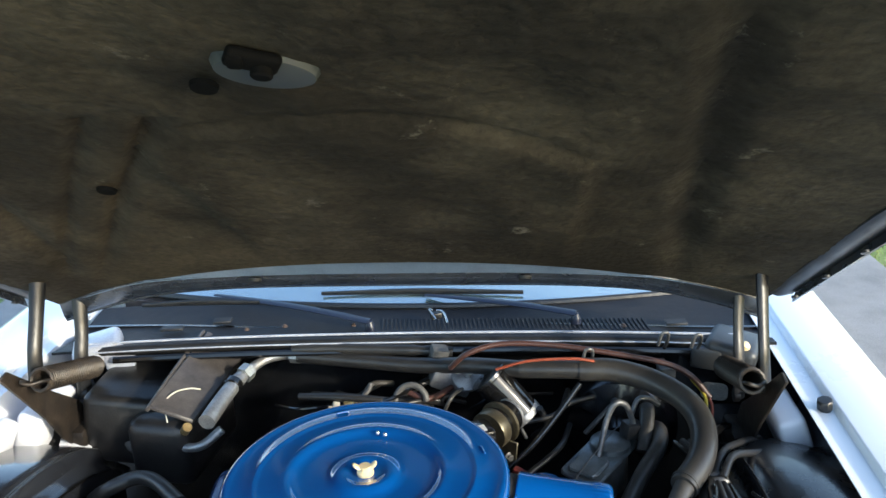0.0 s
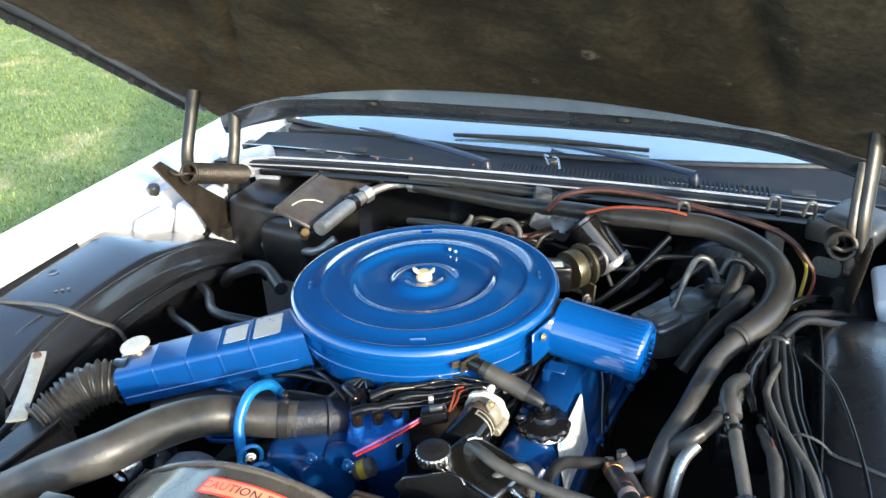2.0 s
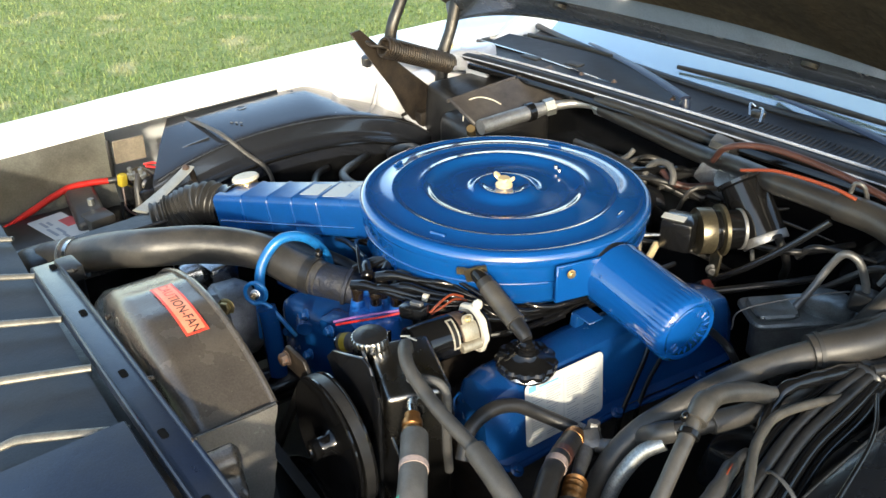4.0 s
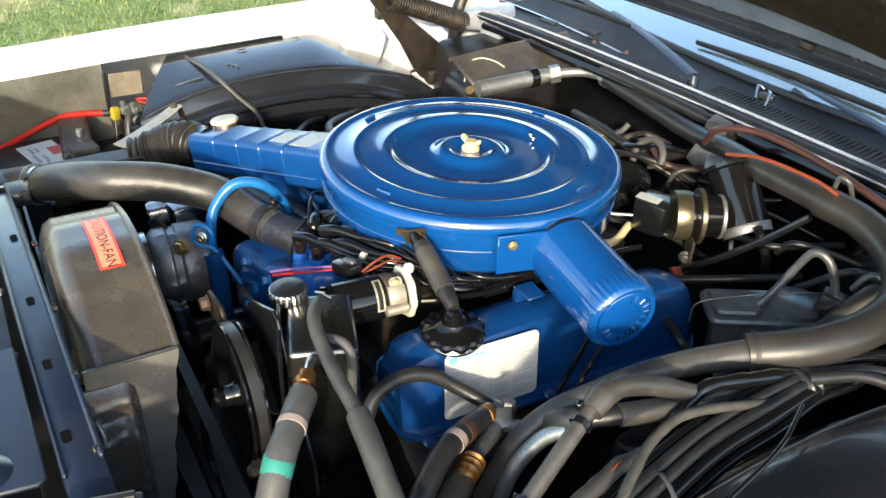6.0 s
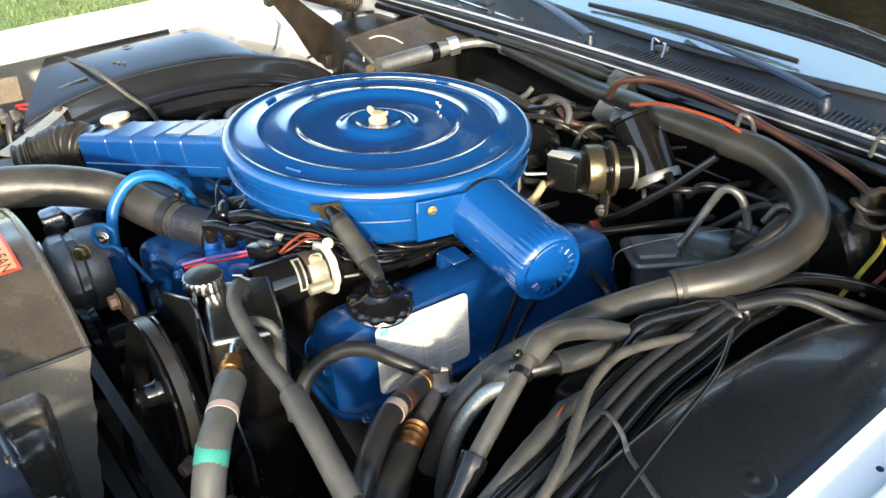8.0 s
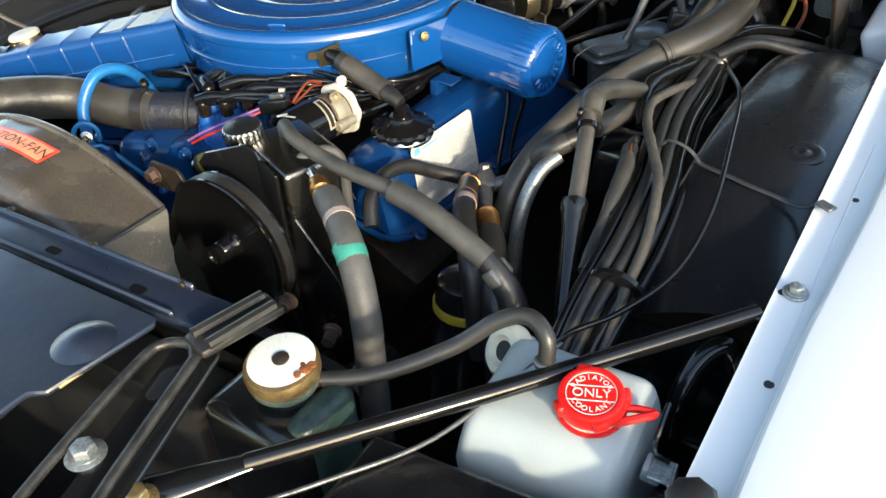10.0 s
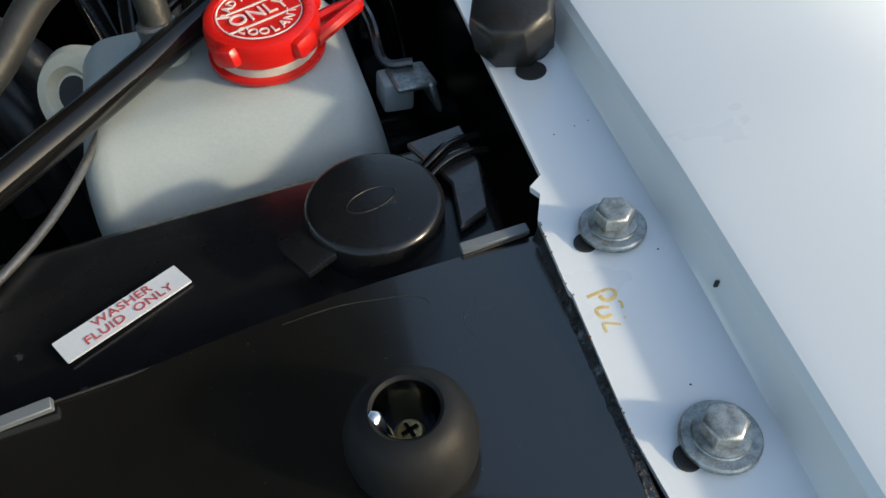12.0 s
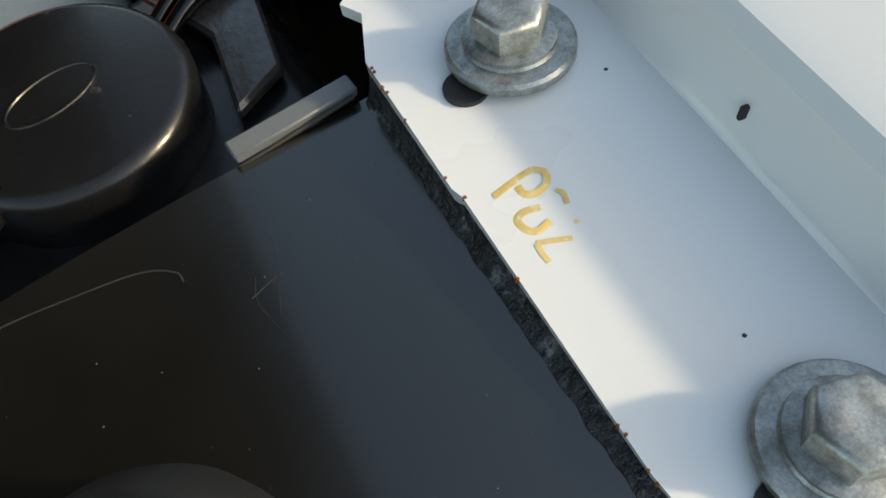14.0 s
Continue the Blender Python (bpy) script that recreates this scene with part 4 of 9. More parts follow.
def lining(s, t):
    x = -0.692 + 1.384 * s
    y0 = pad_end(x)
    y = y0 + (-0.72 - y0) * t
    sag = 0.007 * noise.noise((x * 5, y * 5, 0)) + 0.005 * noise.noise((x * 14, y * 14, 3)) + 0.0025 * noise.noise((x * 40, y * 60, 5))
    # pressed grooves run down the lining and bound its middle panel
    sag += 0.020 * math.exp(-((x - 0.46 - 0.15 * y) / 0.022) ** 2)
    sag += 0.014 * math.exp(-((x + 0.48 + 0.30 * y) / 0.018) ** 2)
    left = x + 0.335 + 0.72 * y
    if y > -0.25:
        sag += 0.012 * math.exp(-((left + 0.045) / 0.010) ** 2) + 0.016 * math.exp(-((left - 0.03) / 0.012) ** 2)
    arc = y + 0.250 - 1.6 * (x - 0.03) ** 2
    if -0.2 < x < 0.32:
        sag -= 0.010 / (1 + math.exp(-arc / 0.012))
        sag += 0.008 * math.exp(-(arc / 0.012) ** 2)
    return (x, y, hood_z(x, y) - 0.012 + sag * min(1.0, 5 * t))


part("lining", sheet(lining, 110, 130, (0, 0.008, 0.012)), PAD, hood, "brown-black fibre sound-deadening lining")
bm = bmesh.new()
sheet(lambda s, t: (-0.735 + 1.47 * s, 0.458 - 0.05 * abs(2 * s - 1) ** 3 - 1.18 * t, hood_z(-0.735 + 1.47 * s, 0.458 - 0.05 * abs(2 * s - 1) ** 3 - 1.18 * t) + 0.035), 24, 40, (0, 0, 0.012), bm)
part("skin", bm, WHITE, hood, "white painted outer skin")


def lip_z(x):
    return 1.0985 - 0.030 * (abs(x) / 0.58) ** 4


def rear_band(s, t):
    """From the lining to the row of holes, hollowed."""
    x = -0.625 + 1.25 * s
    y = pad_end(x) - 0.02 + max(0.012, 0.368 - pad_end(x)) * t
    return (x, y, hood_z(x, y) - 0.006 + 0.010 * math.sin(math.pi * t) - 0.010 * t)


def rear_edge(s, t):
    """From the holes to the rear lip, rolled over at its end."""
    x = -0.69 + 1.38 * s
    a = max(pad_end(x) - 0.01, 0.346)
    y = a + (0.456 - 0.03 * max(0.0, abs(x) - 0.5) / 0.19 - a) * t
    z0 = hood_z(x, a) - 0.014
    return (x, y, z0 + (lip_z(x) - z0) * t - 0.010 * math.sin(math.pi * t))


# Frame and rear lip carry the hood's underside shade as base colour.
part("rear_frame", sheet(rear_band, 40, 10, (0, 0.006, 0.010)), SHADE_PAINT, hood, "glossy pressed rear frame, its shade coloured blue-grey")
part("rear_edge", sheet(rear_edge, 40, 10, (0, 0.004, 0.010)), HOOD_EDGE, hood, "rear edge of the hood, its shade coloured dark")
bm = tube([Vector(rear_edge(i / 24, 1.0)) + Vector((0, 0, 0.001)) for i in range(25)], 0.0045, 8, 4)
part("rear_seal", bm, HOOD_EDGE, hood, "rolled edge along the rear of the hood, shade in its colour")
for sx in (-1, 1):
    bm = bmesh.new()
    sheet(lambda s, t: (sx * (0.684 + 0.041 * s), 0.37 - 1.09 * t, hood_z(0.684 + 0.041 * s, 0.37 - 1.09 * t) - 0.012 - 0.004 * math.sin(math.pi * min(1.0, s * 1.15)) ** 0.7), 10, 30, (0, 0.004, 0.012), bm)
    # Rail and flange are coloured dark for the shade under the hood.
    part("side_frame", bm, SIDE_RAIL, hood, "side rail of the hood, its shade coloured blue-grey")
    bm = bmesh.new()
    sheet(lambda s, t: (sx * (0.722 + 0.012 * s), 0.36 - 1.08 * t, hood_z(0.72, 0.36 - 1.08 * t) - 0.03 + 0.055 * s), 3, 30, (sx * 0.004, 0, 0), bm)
    part("flange", bm, HOOD_EDGE, hood, "hood edge, its shade coloured grey")
    for i in range(8):
        y = 0.30 - 0.12 * i
        part("clip", lathe((sx * 0.705, y, hood_z(0.705, y) - 0.035), (0, -0.57, -0.82), [(0.006, 0), (0.006, 0.004), (0, 0.005)], 10), RUBBER_DARK, hood)
for x in (-0.257, 0.246):
    y = 0.352
    part("plug", lathe((x, y, hood_z(x, y) - 0.020), (0, -0.45, -0.9), [(0.012, 0), (0.012, 0.0065), (0.0, 0.0065)], 20), INK_BLACK, hood, "dark oval hole")
for x, y in ((-0.29, -0.06), (-0.034, -0.340)):
    part("hole", lathe((x, y, hood_z(x, y) - 0.016), (0, -0.57, -0.82), [(0.013, 0), (0.012, 0.004), (0, 0.004)], 16), HOLE, hood, "dark hole in the lining")
lamp = thing("hood_lamp", (0.036, -0.382, 1.625), "unlit oval under-hood lamp with grey lens and dark housing", "lamp")
m0 = basis((0.036, -0.382, 1.628), (0.95, 0.30, -0.20), (0.10, -0.80, 0.60)) @ Matrix.Diagonal((0.82, 0.82, 0.82, 1))
bm = lathe((0, 0, 0), (0, 0, 1), [(0.052, -0.012), (0.054, 0.0), (0.050, 0.008), (0.040, 0.010)], 32)
bmesh.ops.transform(bm, matrix=m0 @ pose(0, -0.012, 0) @ Matrix.Diagonal((1.0, 0.55, 1, 1)), verts=bm.verts)
part("lens", bm, LENS, lamp, "pale grey oval lens")
bm = box((-0.014, 0.013, 0.009), (0.054, 0.028, 0.012), (0, 0, -8), 0.0055, 3)
rod((-0.004, 0.006, 0.010), (-0.004, 0.004, 0.022), 0.011, 16, 0, bm)
box((-0.030, 0.015, 0.011), (0.018, 0.022, 0.015), (0, 0, 10), 0.005, 2, bm)
bmesh.ops.transform(bm, matrix=m0, verts=bm.verts)
part("housing", bm, HOLE, lamp, "black bulb housing")


def hinge(sx, label):
    x = sx * 0.645
    out = [(0.125, 1.062), (0.150, 1.066), (0.262, 0.965), (0.335, 0.905), (0.372, 0.83), (0.30, 0.815), (0.262, 0.86), (0.225, 0.925)]
    bm = plate([(a, b) for a, b in out], (x - 0.003, 0, 0), (0, 1, 0), (0, 0, 1), 0.006, 0.0012)
    box((x, 0.33, 0.83), (0.05, 0.09, 0.06), (0, 0, 0), 0.008, 2, bm)
    h = part("hinge", bm, HINGE, hood, label)
    part("link", tube([(x, 0.222, 1.00), (x - sx * 0.005, 0.228, 1.06), (x - sx * 0.004, 0.255, 1.115), (x - sx * 0.002, 0.290, 1.185)], [0.014, 0.013, 0.013, 0.015], 12, 6, flat=0.6), BLACK_DUSTY, h)
    part("link", tube([(x, 0.362, 0.90), (x - sx * 0.004, 0.368, 0.98), (x - sx * 0.004, 0.388, 1.03), (x - sx * 0.002, 0.408, 1.095)], [0.015, 0.014, 0.013, 0.015], 12, 6, flat=0.6), BLACK_DUSTY, h)
    a, b = Vector((sx * 0.612, 0.175, 1.035)), Vector((sx * 0.618, 0.385, 0.955))
    d, u, v = frame_of(b - a)
    L = (b - a).length
    coil = []
    for i in range(24 * 30 + 1):
        k = i / 24
        coil.append(a + d * (0.012 + (L - 0.03) * k / 30) + (u * math.cos(2 * math.pi * k) + v * math.sin(2 * math.pi * k)) * 0.0195)
    part("spring", tube([p for p in coil[::2]], 0.0037, 6, straight=True), HINGE, h, "coiled steel spring")
    hook = [a + d * 0.012 + u * 0.0185 + v * 0.0, a + d * -0.004 + u * 0.014, a - d * 0.018 + v * 0.004, a - d * 0.022 - u * 0.014, a - d * 0.006 - u * 0.018]
    part("hook", tube(hook, 0.0034, 8), HINGE, h)
    part("rivet", lathe((x, 0.222, 1.0), (-sx, 0, 0), [(0.012, 0), (0.012, 0.008), (0, 0.010)], 14), HINGE, h)
    part("rivet", lathe((x, 0.362, 0.905), (-sx, 0, 0), [(0.013, 0), (0.013, 0.010), (0, 0.012)], 14), HINGE, h)
    part("tab", plate(rounded(0.05, 0.036, 0.012), (sx * 0.612, 0.41, 0.885), (-sx, 0.25, 0), (0, 0, 1), 0.003), ZINC, h, "pale tab with a hole")
    return h


hinge(-1, "grimy sprung steel hood hinge beside the sunlit fender")
hinge(1, "grimy sprung steel hood hinge with warm sun on it")
# ---- engine ----
engine = thing("engine", (0, 0, 0.36), "blue-painted V8 engine block with valve covers and filler cap", "car engine")
# Block, manifold, pan and heads all take the near-black brown of HINGE.
part("block", box((0, 0.02, 0.58), (0.34, 0.50, 0.34), (0, 0, 0), 0.03, 2), HINGE, engine, "near-black engine block")
part("intake_manifold", box((0, 0.02, 0.78), (0.22, 0.44, 0.10), (0, 0, 0), 0.02, 2), HINGE, engine, "near-black intake manifold")
part("oil_pan", box((0, 0.0, 0.42), (0.24, 0.50, 0.14), (0, 0, 0), 0.02, 2), HINGE, engine, "near-black oil pan")
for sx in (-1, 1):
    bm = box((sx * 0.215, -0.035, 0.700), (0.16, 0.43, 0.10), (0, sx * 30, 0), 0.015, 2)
    part("cylinder_head", bm, HINGE, engine, "near-black cylinder head")


def valve_cover(sx):
    """A deep pressed cover: its front end view, drawn out along the engine."""
    bm = bmesh.new()
    prof = [(0.193, 0.800), (0.197, 0.842), (0.203, 0.857), (0.213, 0.865), (0.228, 0.869), (0.252, 0.870), (0.268, 0.865), (0.2785, 0.851), (0.287, 0.795), (0.290, 0.778), (0.299, 0.772)]
    y0, y1, n = -0.255, 0.185, 26
    rows = []
    for i in range(n + 1):
        t = i / n
        y = y0 + (y1 - y0) * t
        e = min(t, 1 - t) * (y1 - y0)
        k = 1.0 if e > 0.045 else math.sqrt(max(0.0, 1 - ((0.045 - e) / 0.045) ** 2))
        rows.append([bm.verts.new((sx * (0.245 + (px - 0.245) * (0.70 + 0.30 * k) + 0.12 * max(0.0, y + 0.06)), y, 0.775 + (pz - 0.775) * (0.66 + 0.34 * k))) for px, pz in prof])
    for a, b in zip(rows, rows[1:]):
        for k in range(len(prof) - 1):
            bm.faces.new((a[k], a[k + 1], b[k + 1], b[k]))
    bm.faces.new(rows[0])
    bm.faces.new(rows[-1])
    # pressed flange with rounded corners along the foot
    lip = []
    for cx, cy, z, a0 in ((0.268, y0 + 0.030, 0.772, -90), (0.268, -0.07, 0.769, 0), (0.300, y1 - 0.028, 0.769, 0), (0.300, y1 - 0.028, 0.772, 90), (0.225, y1 - 0.028, 0.786, 90), (0.225, y0 + 0.030, 0.782, 180)):
        for k in range(1 if a0 == 0 else 4):
            a = radians(a0 + 30 * k)
            lip.append((sx * (cx + 0.034 * math.cos(a)), cy + 0.034 * math.sin(a), z))
    lip = sorted(set(lip), key=lambda p: math.atan2(p[1] + 0.035, p[0] * sx - 0.262))
    tube(lip + [lip[0]], 0.0045, 8, 3, bm=bm, straight=True)
    return bm


vc = part("valve_cover", valve_cover(1), BLUE_OLD, engine, "deep blue pressed valve cover", 30)
part("valve_cover", valve_cover(-1), BLUE_OLD, engine, "deep blue pressed valve cover", 30)
for y in (-0.235, -0.06, 0.09):
    part("bolt", bolt((0.306 + 0.12 * max(0.0, y + 0.06), y, 0.774), (0.6, 0, 0.8), 0.006, 0.006, 0.009), BLUE_OLD, vc)
bm = box((0.224, -0.055, 0.878), (0.012, 0.026, 0.022), (0, 5, 0), 0.002)
box((0.238, -0.055, 0.888), (0.03, 0.026, 0.003), (0, 5, 0), 0.001, 1, bm)
part("hook", bm, BLUE_OLD, vc, "blue folded wire clip")
# raised marks on the front end of the cover
bm = bmesh.new()
for dx, w in ((-0.034, 0.012), (-0.014, 0.016), (0.008, 0.014)):
    tube([(0.245 + dx - w / 2, -0.252, 0.826), (0.245 + dx, -0.248, 0.837), (0.245 + dx + w / 2, -0.252, 0.826), (0.245 + dx, -0.256, 0.812), (0.245 + dx - w / 2, -0.252, 0.826)], 0.0016, 6, bm=bm)
part("emboss", bm, BLUE_OLD, vc, "raised embossed marks")
# paper label on the outer side
lm = basis((0.2858, -0.138, 0.822), (0, 1, -0.05), (-0.155, 0, 1))
bm = plate(rounded(0.135, 0.088, 0.008), (0, 0, 0), (1, 0, 0), (0, 1, 0), 0.0006)
bmesh.ops.transform(bm, matrix=lm, verts=bm.verts)
lab = part("label", bm, PAPER, vc, "white printed paper label, slightly creased")
bm = bmesh.new()
rg = random.Random(3)
for j in range(20):
    for c0, c1 in ((-0.058, -0.036), (-0.033, -0.008), (0.002, 0.028), (0.031, 0.060)):
        if rg.random() < 0.2:
            continue
        w = (c1 - c0) * rg.uniform(0.55, 1.0)
        plate([(c0, 0), (c0 + w, 0), (c0 + w, 0.0008), (c0, 0.0008)], (0, 0.027 - 0.0034 * j, 0.0007), (1, 0, 0), (0, 1, 0), 0.0002, 0, bm)
plate([(-0.0035, -0.038), (-0.003, -0.038), (-0.003, 0.034), (-0.0035, 0.034)], (0, 0, 0.0007), (1, 0, 0), (0, 1, 0), 0.0002, 0, bm)
bmesh.ops.transform(bm, matrix=lm, verts=bm.verts)
part("print", bm, INK, lab, "fine grey printed lines")
bm = plate([(-0.062, 0.031), (-0.050, 0.031), (-0.050, 0.039), (-0.062, 0.039)], (0, 0, 0.0007), (1, 0, 0), (0, 1, 0), 0.0002)
plate([(-0.045, 0.033), (-0.012, 0.033), (-0.012, 0.0355), (-0.045, 0.0355)], (0, 0, 0.0007), (1, 0, 0), (0, 1, 0), 0.0002, 0, bm)
bmesh.ops.transform(bm, matrix=lm, verts=bm.verts)
part("heading", bm, INK_BLUE, lab, "blue printed heading bars")

# oil filler cap with breather hose
cap = thing("oil_filler_cap", (0.250, -0.175, 0.865), "glossy black fluted oil filler cap on the blue valve cover", "filler cap")
ax = (0.05, -0.03, 1)
part("rim", lathe((0.250, -0.175, 0.866), ax, [(0.030, 0), (0.037, 0.002), (0.038, 0.006), (0.036, 0.009), (0.030, 0.010)], 48), STEEL, cap, "thin steel rim")
part("body", lathe((0.250, -0.175, 0.871), ax, [(0.034, 0), (0.0375, 0.002), (0.038, 0.008), (0.035, 0.0115), (0.024, 0.0135), (0.020, 0.017), (0.017, 0.019), (0.015, 0.022), (0, 0.023)], 96, flute=12, depth=0.0016, flute_from=1, flute_to=3), BLACK_GLOSS, cap)
part("neck", lathe((0.2515, -0.176, 0.889), ax, [(0.015, 0), (0.015, 0.003), (0.011, 0.004), (0.011, 0.009), (0.0095, 0.010), (0.0095, 0.016), (0.006, 0.019), (0, 0.019)], 24), BLACK_GLOSS, cap, "stepped rubber neck")
breather = thing("breather_hose", (0.143, -0.169, 0.944), "dark rubber breather hose between air cleaner and filler cap", "hose")
part("hose", tube([(0.252, -0.177, 0.909), (0.237, -0.175, 0.916), (0.19, -0.172, 0.934), (0.160, -0.170, 0.946)], [0.0075, 0.010, 0.0115, 0.0115], 14), RUBBER_DARK, breather)
part("sleeve", tube([(0.228, -0.1745, 0.9205), (0.170, -0.171, 0.942)], 0.0128, 14), RUBBER, breather, "grey sleeve")
part("elbow", tube([(0.160, -0.170, 0.946), (0.146, -0.168, 0.950), (0.139, -0.160, 0.948)], 0.0105, 12), BLACK_GLOSS, breather, "black elbow")
bm = plate(rounded(0.030, 0.026, 0.003), (0.1425, -0.1685, 0.949), (0.66, 0.65, 0.3), (0.2, -0.35, 0.9), 0.002)
plate(rounded(0.014, 0.010, 0.002), (0.1255, -0.178, 0.949), (0.76, 0.65, 0), (0.1, -0.1, 1), 0.003, 0, bm)
part("bracket", bm, OLIVE_STEEL, breather, "yellowish zinc bracket plate")

# ---- air cleaner ----
cleaner = thing("air_cleaner", (0, 0, 0.87), "round glossy blue air cleaner with ribbed lid, snorkel and canister", "air cleaner")
lid_prof = [(0.0, 0.9745), (0.012, 0.9745), (0.020, 0.9745), (0.026, 0.9755), (0.031, 0.9785), (0.037, 0.9800), (0.044, 0.9790), (0.050, 0.9750), (0.055, 0.9715), (0.065, 0.9705),
            (0.095, 0.9710), (0.107, 0.9720), (0.1125, 0.9755), (0.118, 0.9795), (0.1235, 0.9800), (0.129, 0.9785), (0.140, 0.9770), (0.158, 0.9765), (0.163, 0.9768), (0.166, 0.9785),
            (0.169, 0.9785), (0.172, 0.9765), (0.190, 0.9755), (0.199, 0.9745), (0.203, 0.9755), (0.207, 0.9765), (0.212, 0.9755), (0.216, 0.9715), (0.218, 0.9655), (0.2185, 0.959), (0.217, 0.956), (0.213, 0.956)]
lid = part("lid", lathe((0, 0, 0), (0, 0, 1), lid_prof, 144), BLUE, cleaner, "glossy blue lid with concentric ridges", 60)
base_prof = [(0.2135, 0.957), (0.2145, 0.952), (0.2125, 0.947), (0.2125, 0.905), (0.2085, 0.897), (0.195, 0.890), (0.155, 0.883), (0.115, 0.876), (0.10, 0.85), (0.085, 0.80), (0, 0.80)]
bm = lathe((0, 0, 0), (0, 0, 1), base_prof, 144)
for v in bm.verts:
    # the pan is shallower towards the snorkel, with a slanting cut at the front
    a = (math.degrees(math.atan2(v.co.y, v.co.x)) + 360) % 360
    k = max(0.0, min(1.0, (250 - a) / 26)) * max(0.0, min(1.0, (a - 120) / 20))
    if 0.87 < v.co.z < 0.93 and math.hypot(v.co.x, v.co.y) > 0.12:
        v.co.z += 0.034 * k
part("housing", bm, BLUE, cleaner, "blue housing wall")
part("fold", tube([(0.2132 * math.cos(radians(a)), 0.2132 * math.sin(radians(a)), 0.9305) for a in range(180, 420, 12)], 0.0011, 6, 3), BLUE, cleaner, "fine pressed line round the wall")
for a in (205, 291, 20, 112):
    line = [Vector((0.186 * math.cos(radians(a + da)), 0.186 * math.sin(radians(a + da)), z)) for da, z in ((-3.2, 0.9752), (-2.6, 0.9766), (0, 0.9768), (2.6, 0.9766), (3.2, 0.9752))]
    part("tab", tube(line, 0.0021, 8, 4), BLUE, lid, "short pressed bar")
nut = thing("wing_nut", (0, 0, 0.975), "cream-coloured wing nut on the air cleaner lid", "wing nut")
bm = lathe((0, 0, 0.975), (0, 0, 1), [(0.013, 0), (0.013, 0.004), (0.009, 0.008), (0.009, 0.014), (0, 0.0145)], 20)
for s in (-1, 1):
    tube([(s * 0.004, 0, 0.982), (s * 0.014, s * 0.003, 0.990), (s * 0.0165, s * 0.004, 0.994)], [0.005, 0.006, 0.003], 10, 5, bm, flat=0.55)
part("wings", bm, CREAM, nut)
for dx in (-0.004, 0.009):
    part("peg", lathe((0.006 + dx, 0.104 - dx * 0.4, 0.977), (0.1, -0.1, 1), [(0.0034, 0), (0.0034, 0.004), (0.0026, 0.005), (0, 0.005)], 12), CHROME, lid, "small bright peg")
bm = sheet(lambda s, t: (0.045 + 0.06 * s, 0.105 - 0.02 * s + 0.016 * t, 0.9715 + 0.006 * math.sin(math.pi * s) * math.sin(math.pi * t)), 10, 6, (0, 0, -0.003))
part("dent", bm, BLUE, lid, "shallow pressed bulge")

# snorkel
sd = Vector((-0.868, -0.467, -0.167)).normalized()
sn = Vector((0.467, -0.868, 0)).normalized()
up = sn.cross(sd)
if up.z < 0:
    up = -up


def snorkel_ring(k, w, h, lift=0.0):
    c = Vector((-0.140, -0.137, 0.923)) + sd * k
    return [c + sn * a + up * (b + lift) for a, b in rounded(w, h, 0.010, 3)]


bm = bmesh.new()
stations = [(0.0, 0.095, 0.066), (0.03, 0.092, 0.066)]
for k in (0.085, 0.135, 0.185, 0.24):
    w = 0.092 - 0.065 * k
    stations += [(k - 0.0025, w, 0.064), (k - 0.001, w + 0.0020, 0.0660), (k + 0.001, w + 0.0020, 0.0660), (k + 0.0025, w - 0.0005, 0.0635)]
stations.append((0.30, 0.072, 0.062))
rings = [[bm.verts.new(p) for p in snorkel_ring(*s)] for s in stations]
for a, b in zip(rings, rings[1:]):
    for k in range(len(a)):
        bm.faces.new((a[k], a[(k + 1) % len(a)], b[(k + 1) % len(a)], b[k]))
bm.faces.new(rings[0])
bm.faces.new(rings[-1])
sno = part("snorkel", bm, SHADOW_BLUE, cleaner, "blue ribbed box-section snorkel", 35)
s0 = Vector((-0.140, -0.137, 0.923))
part("sticker", plate(rounded(0.044, 0.060, 0.003), s0 + sd * 0.058 + up * 0.0330, sd, sn, -0.0006), FADED, sno, "faded grey sticker, worn through")
part("sticker", plate(rounded(0.036, 0.045, 0.003), s0 + sd * 0.110 + up * 0.0325, sd, sn, -0.0006), FADED, sno, "faded grey sticker, worn through")
part("fold", tube([s0 + sd * 0.02 - sn * -0.046 - up * 0.012, s0 + sd * 0.15 + sn * 0.0425 - up * 0.012, s0 + sd * 0.295 + sn * 0.0365 - up * 0.012], 0.0016, 6), BLUE, sno, "folded seam along the side")
cp = Vector((-0.400, -0.240, 0.894))
vm = part("vacuum_motor", lathe(cp, up, [(0.025, 0), (0.025, 0.002), (0.019, 0.003), (0.019, 0.017), (0.0235, 0.018)], 36), BRASS_PALE, sno, "brass-coloured round vacuum motor")
part("top", lathe(cp + up * 0.017, up, [(0.021, 0), (0.0235, 0.001), (0.0235, 0.005), (0.021, 0.0075), (0.010, 0.008), (0, 0.0078)], 36), CARDBOARD, vm, "cream plastic top")

# canister at the side
h0, h1 = Vector((0.212, 0.003, 0.926)), Vector((0.362, -0.014, 0.914))
hd = (h1 - h0).normalized()
prof = [(0.038, 0.0125), (0.0455, 0.0125), (0.0470, 0.0140), (0.0470, 0.0165), (0.0462, 0.0185), (0.0462, 0.122), (0.0462, 0.126), (0.0468, 0.130), (0.0466, 0.146), (0.0445, 0.151), (0.040, 0.154), (0.035, 0.1525), (0.033, 0.154), (0, 0.1535)]
can = part("canister", lathe(h0, hd, prof, 160, flute=40, depth=0.0006, flute_from=6, flute_to=8), BLUE, cleaner, "blue crimped cylinder canister", 50)
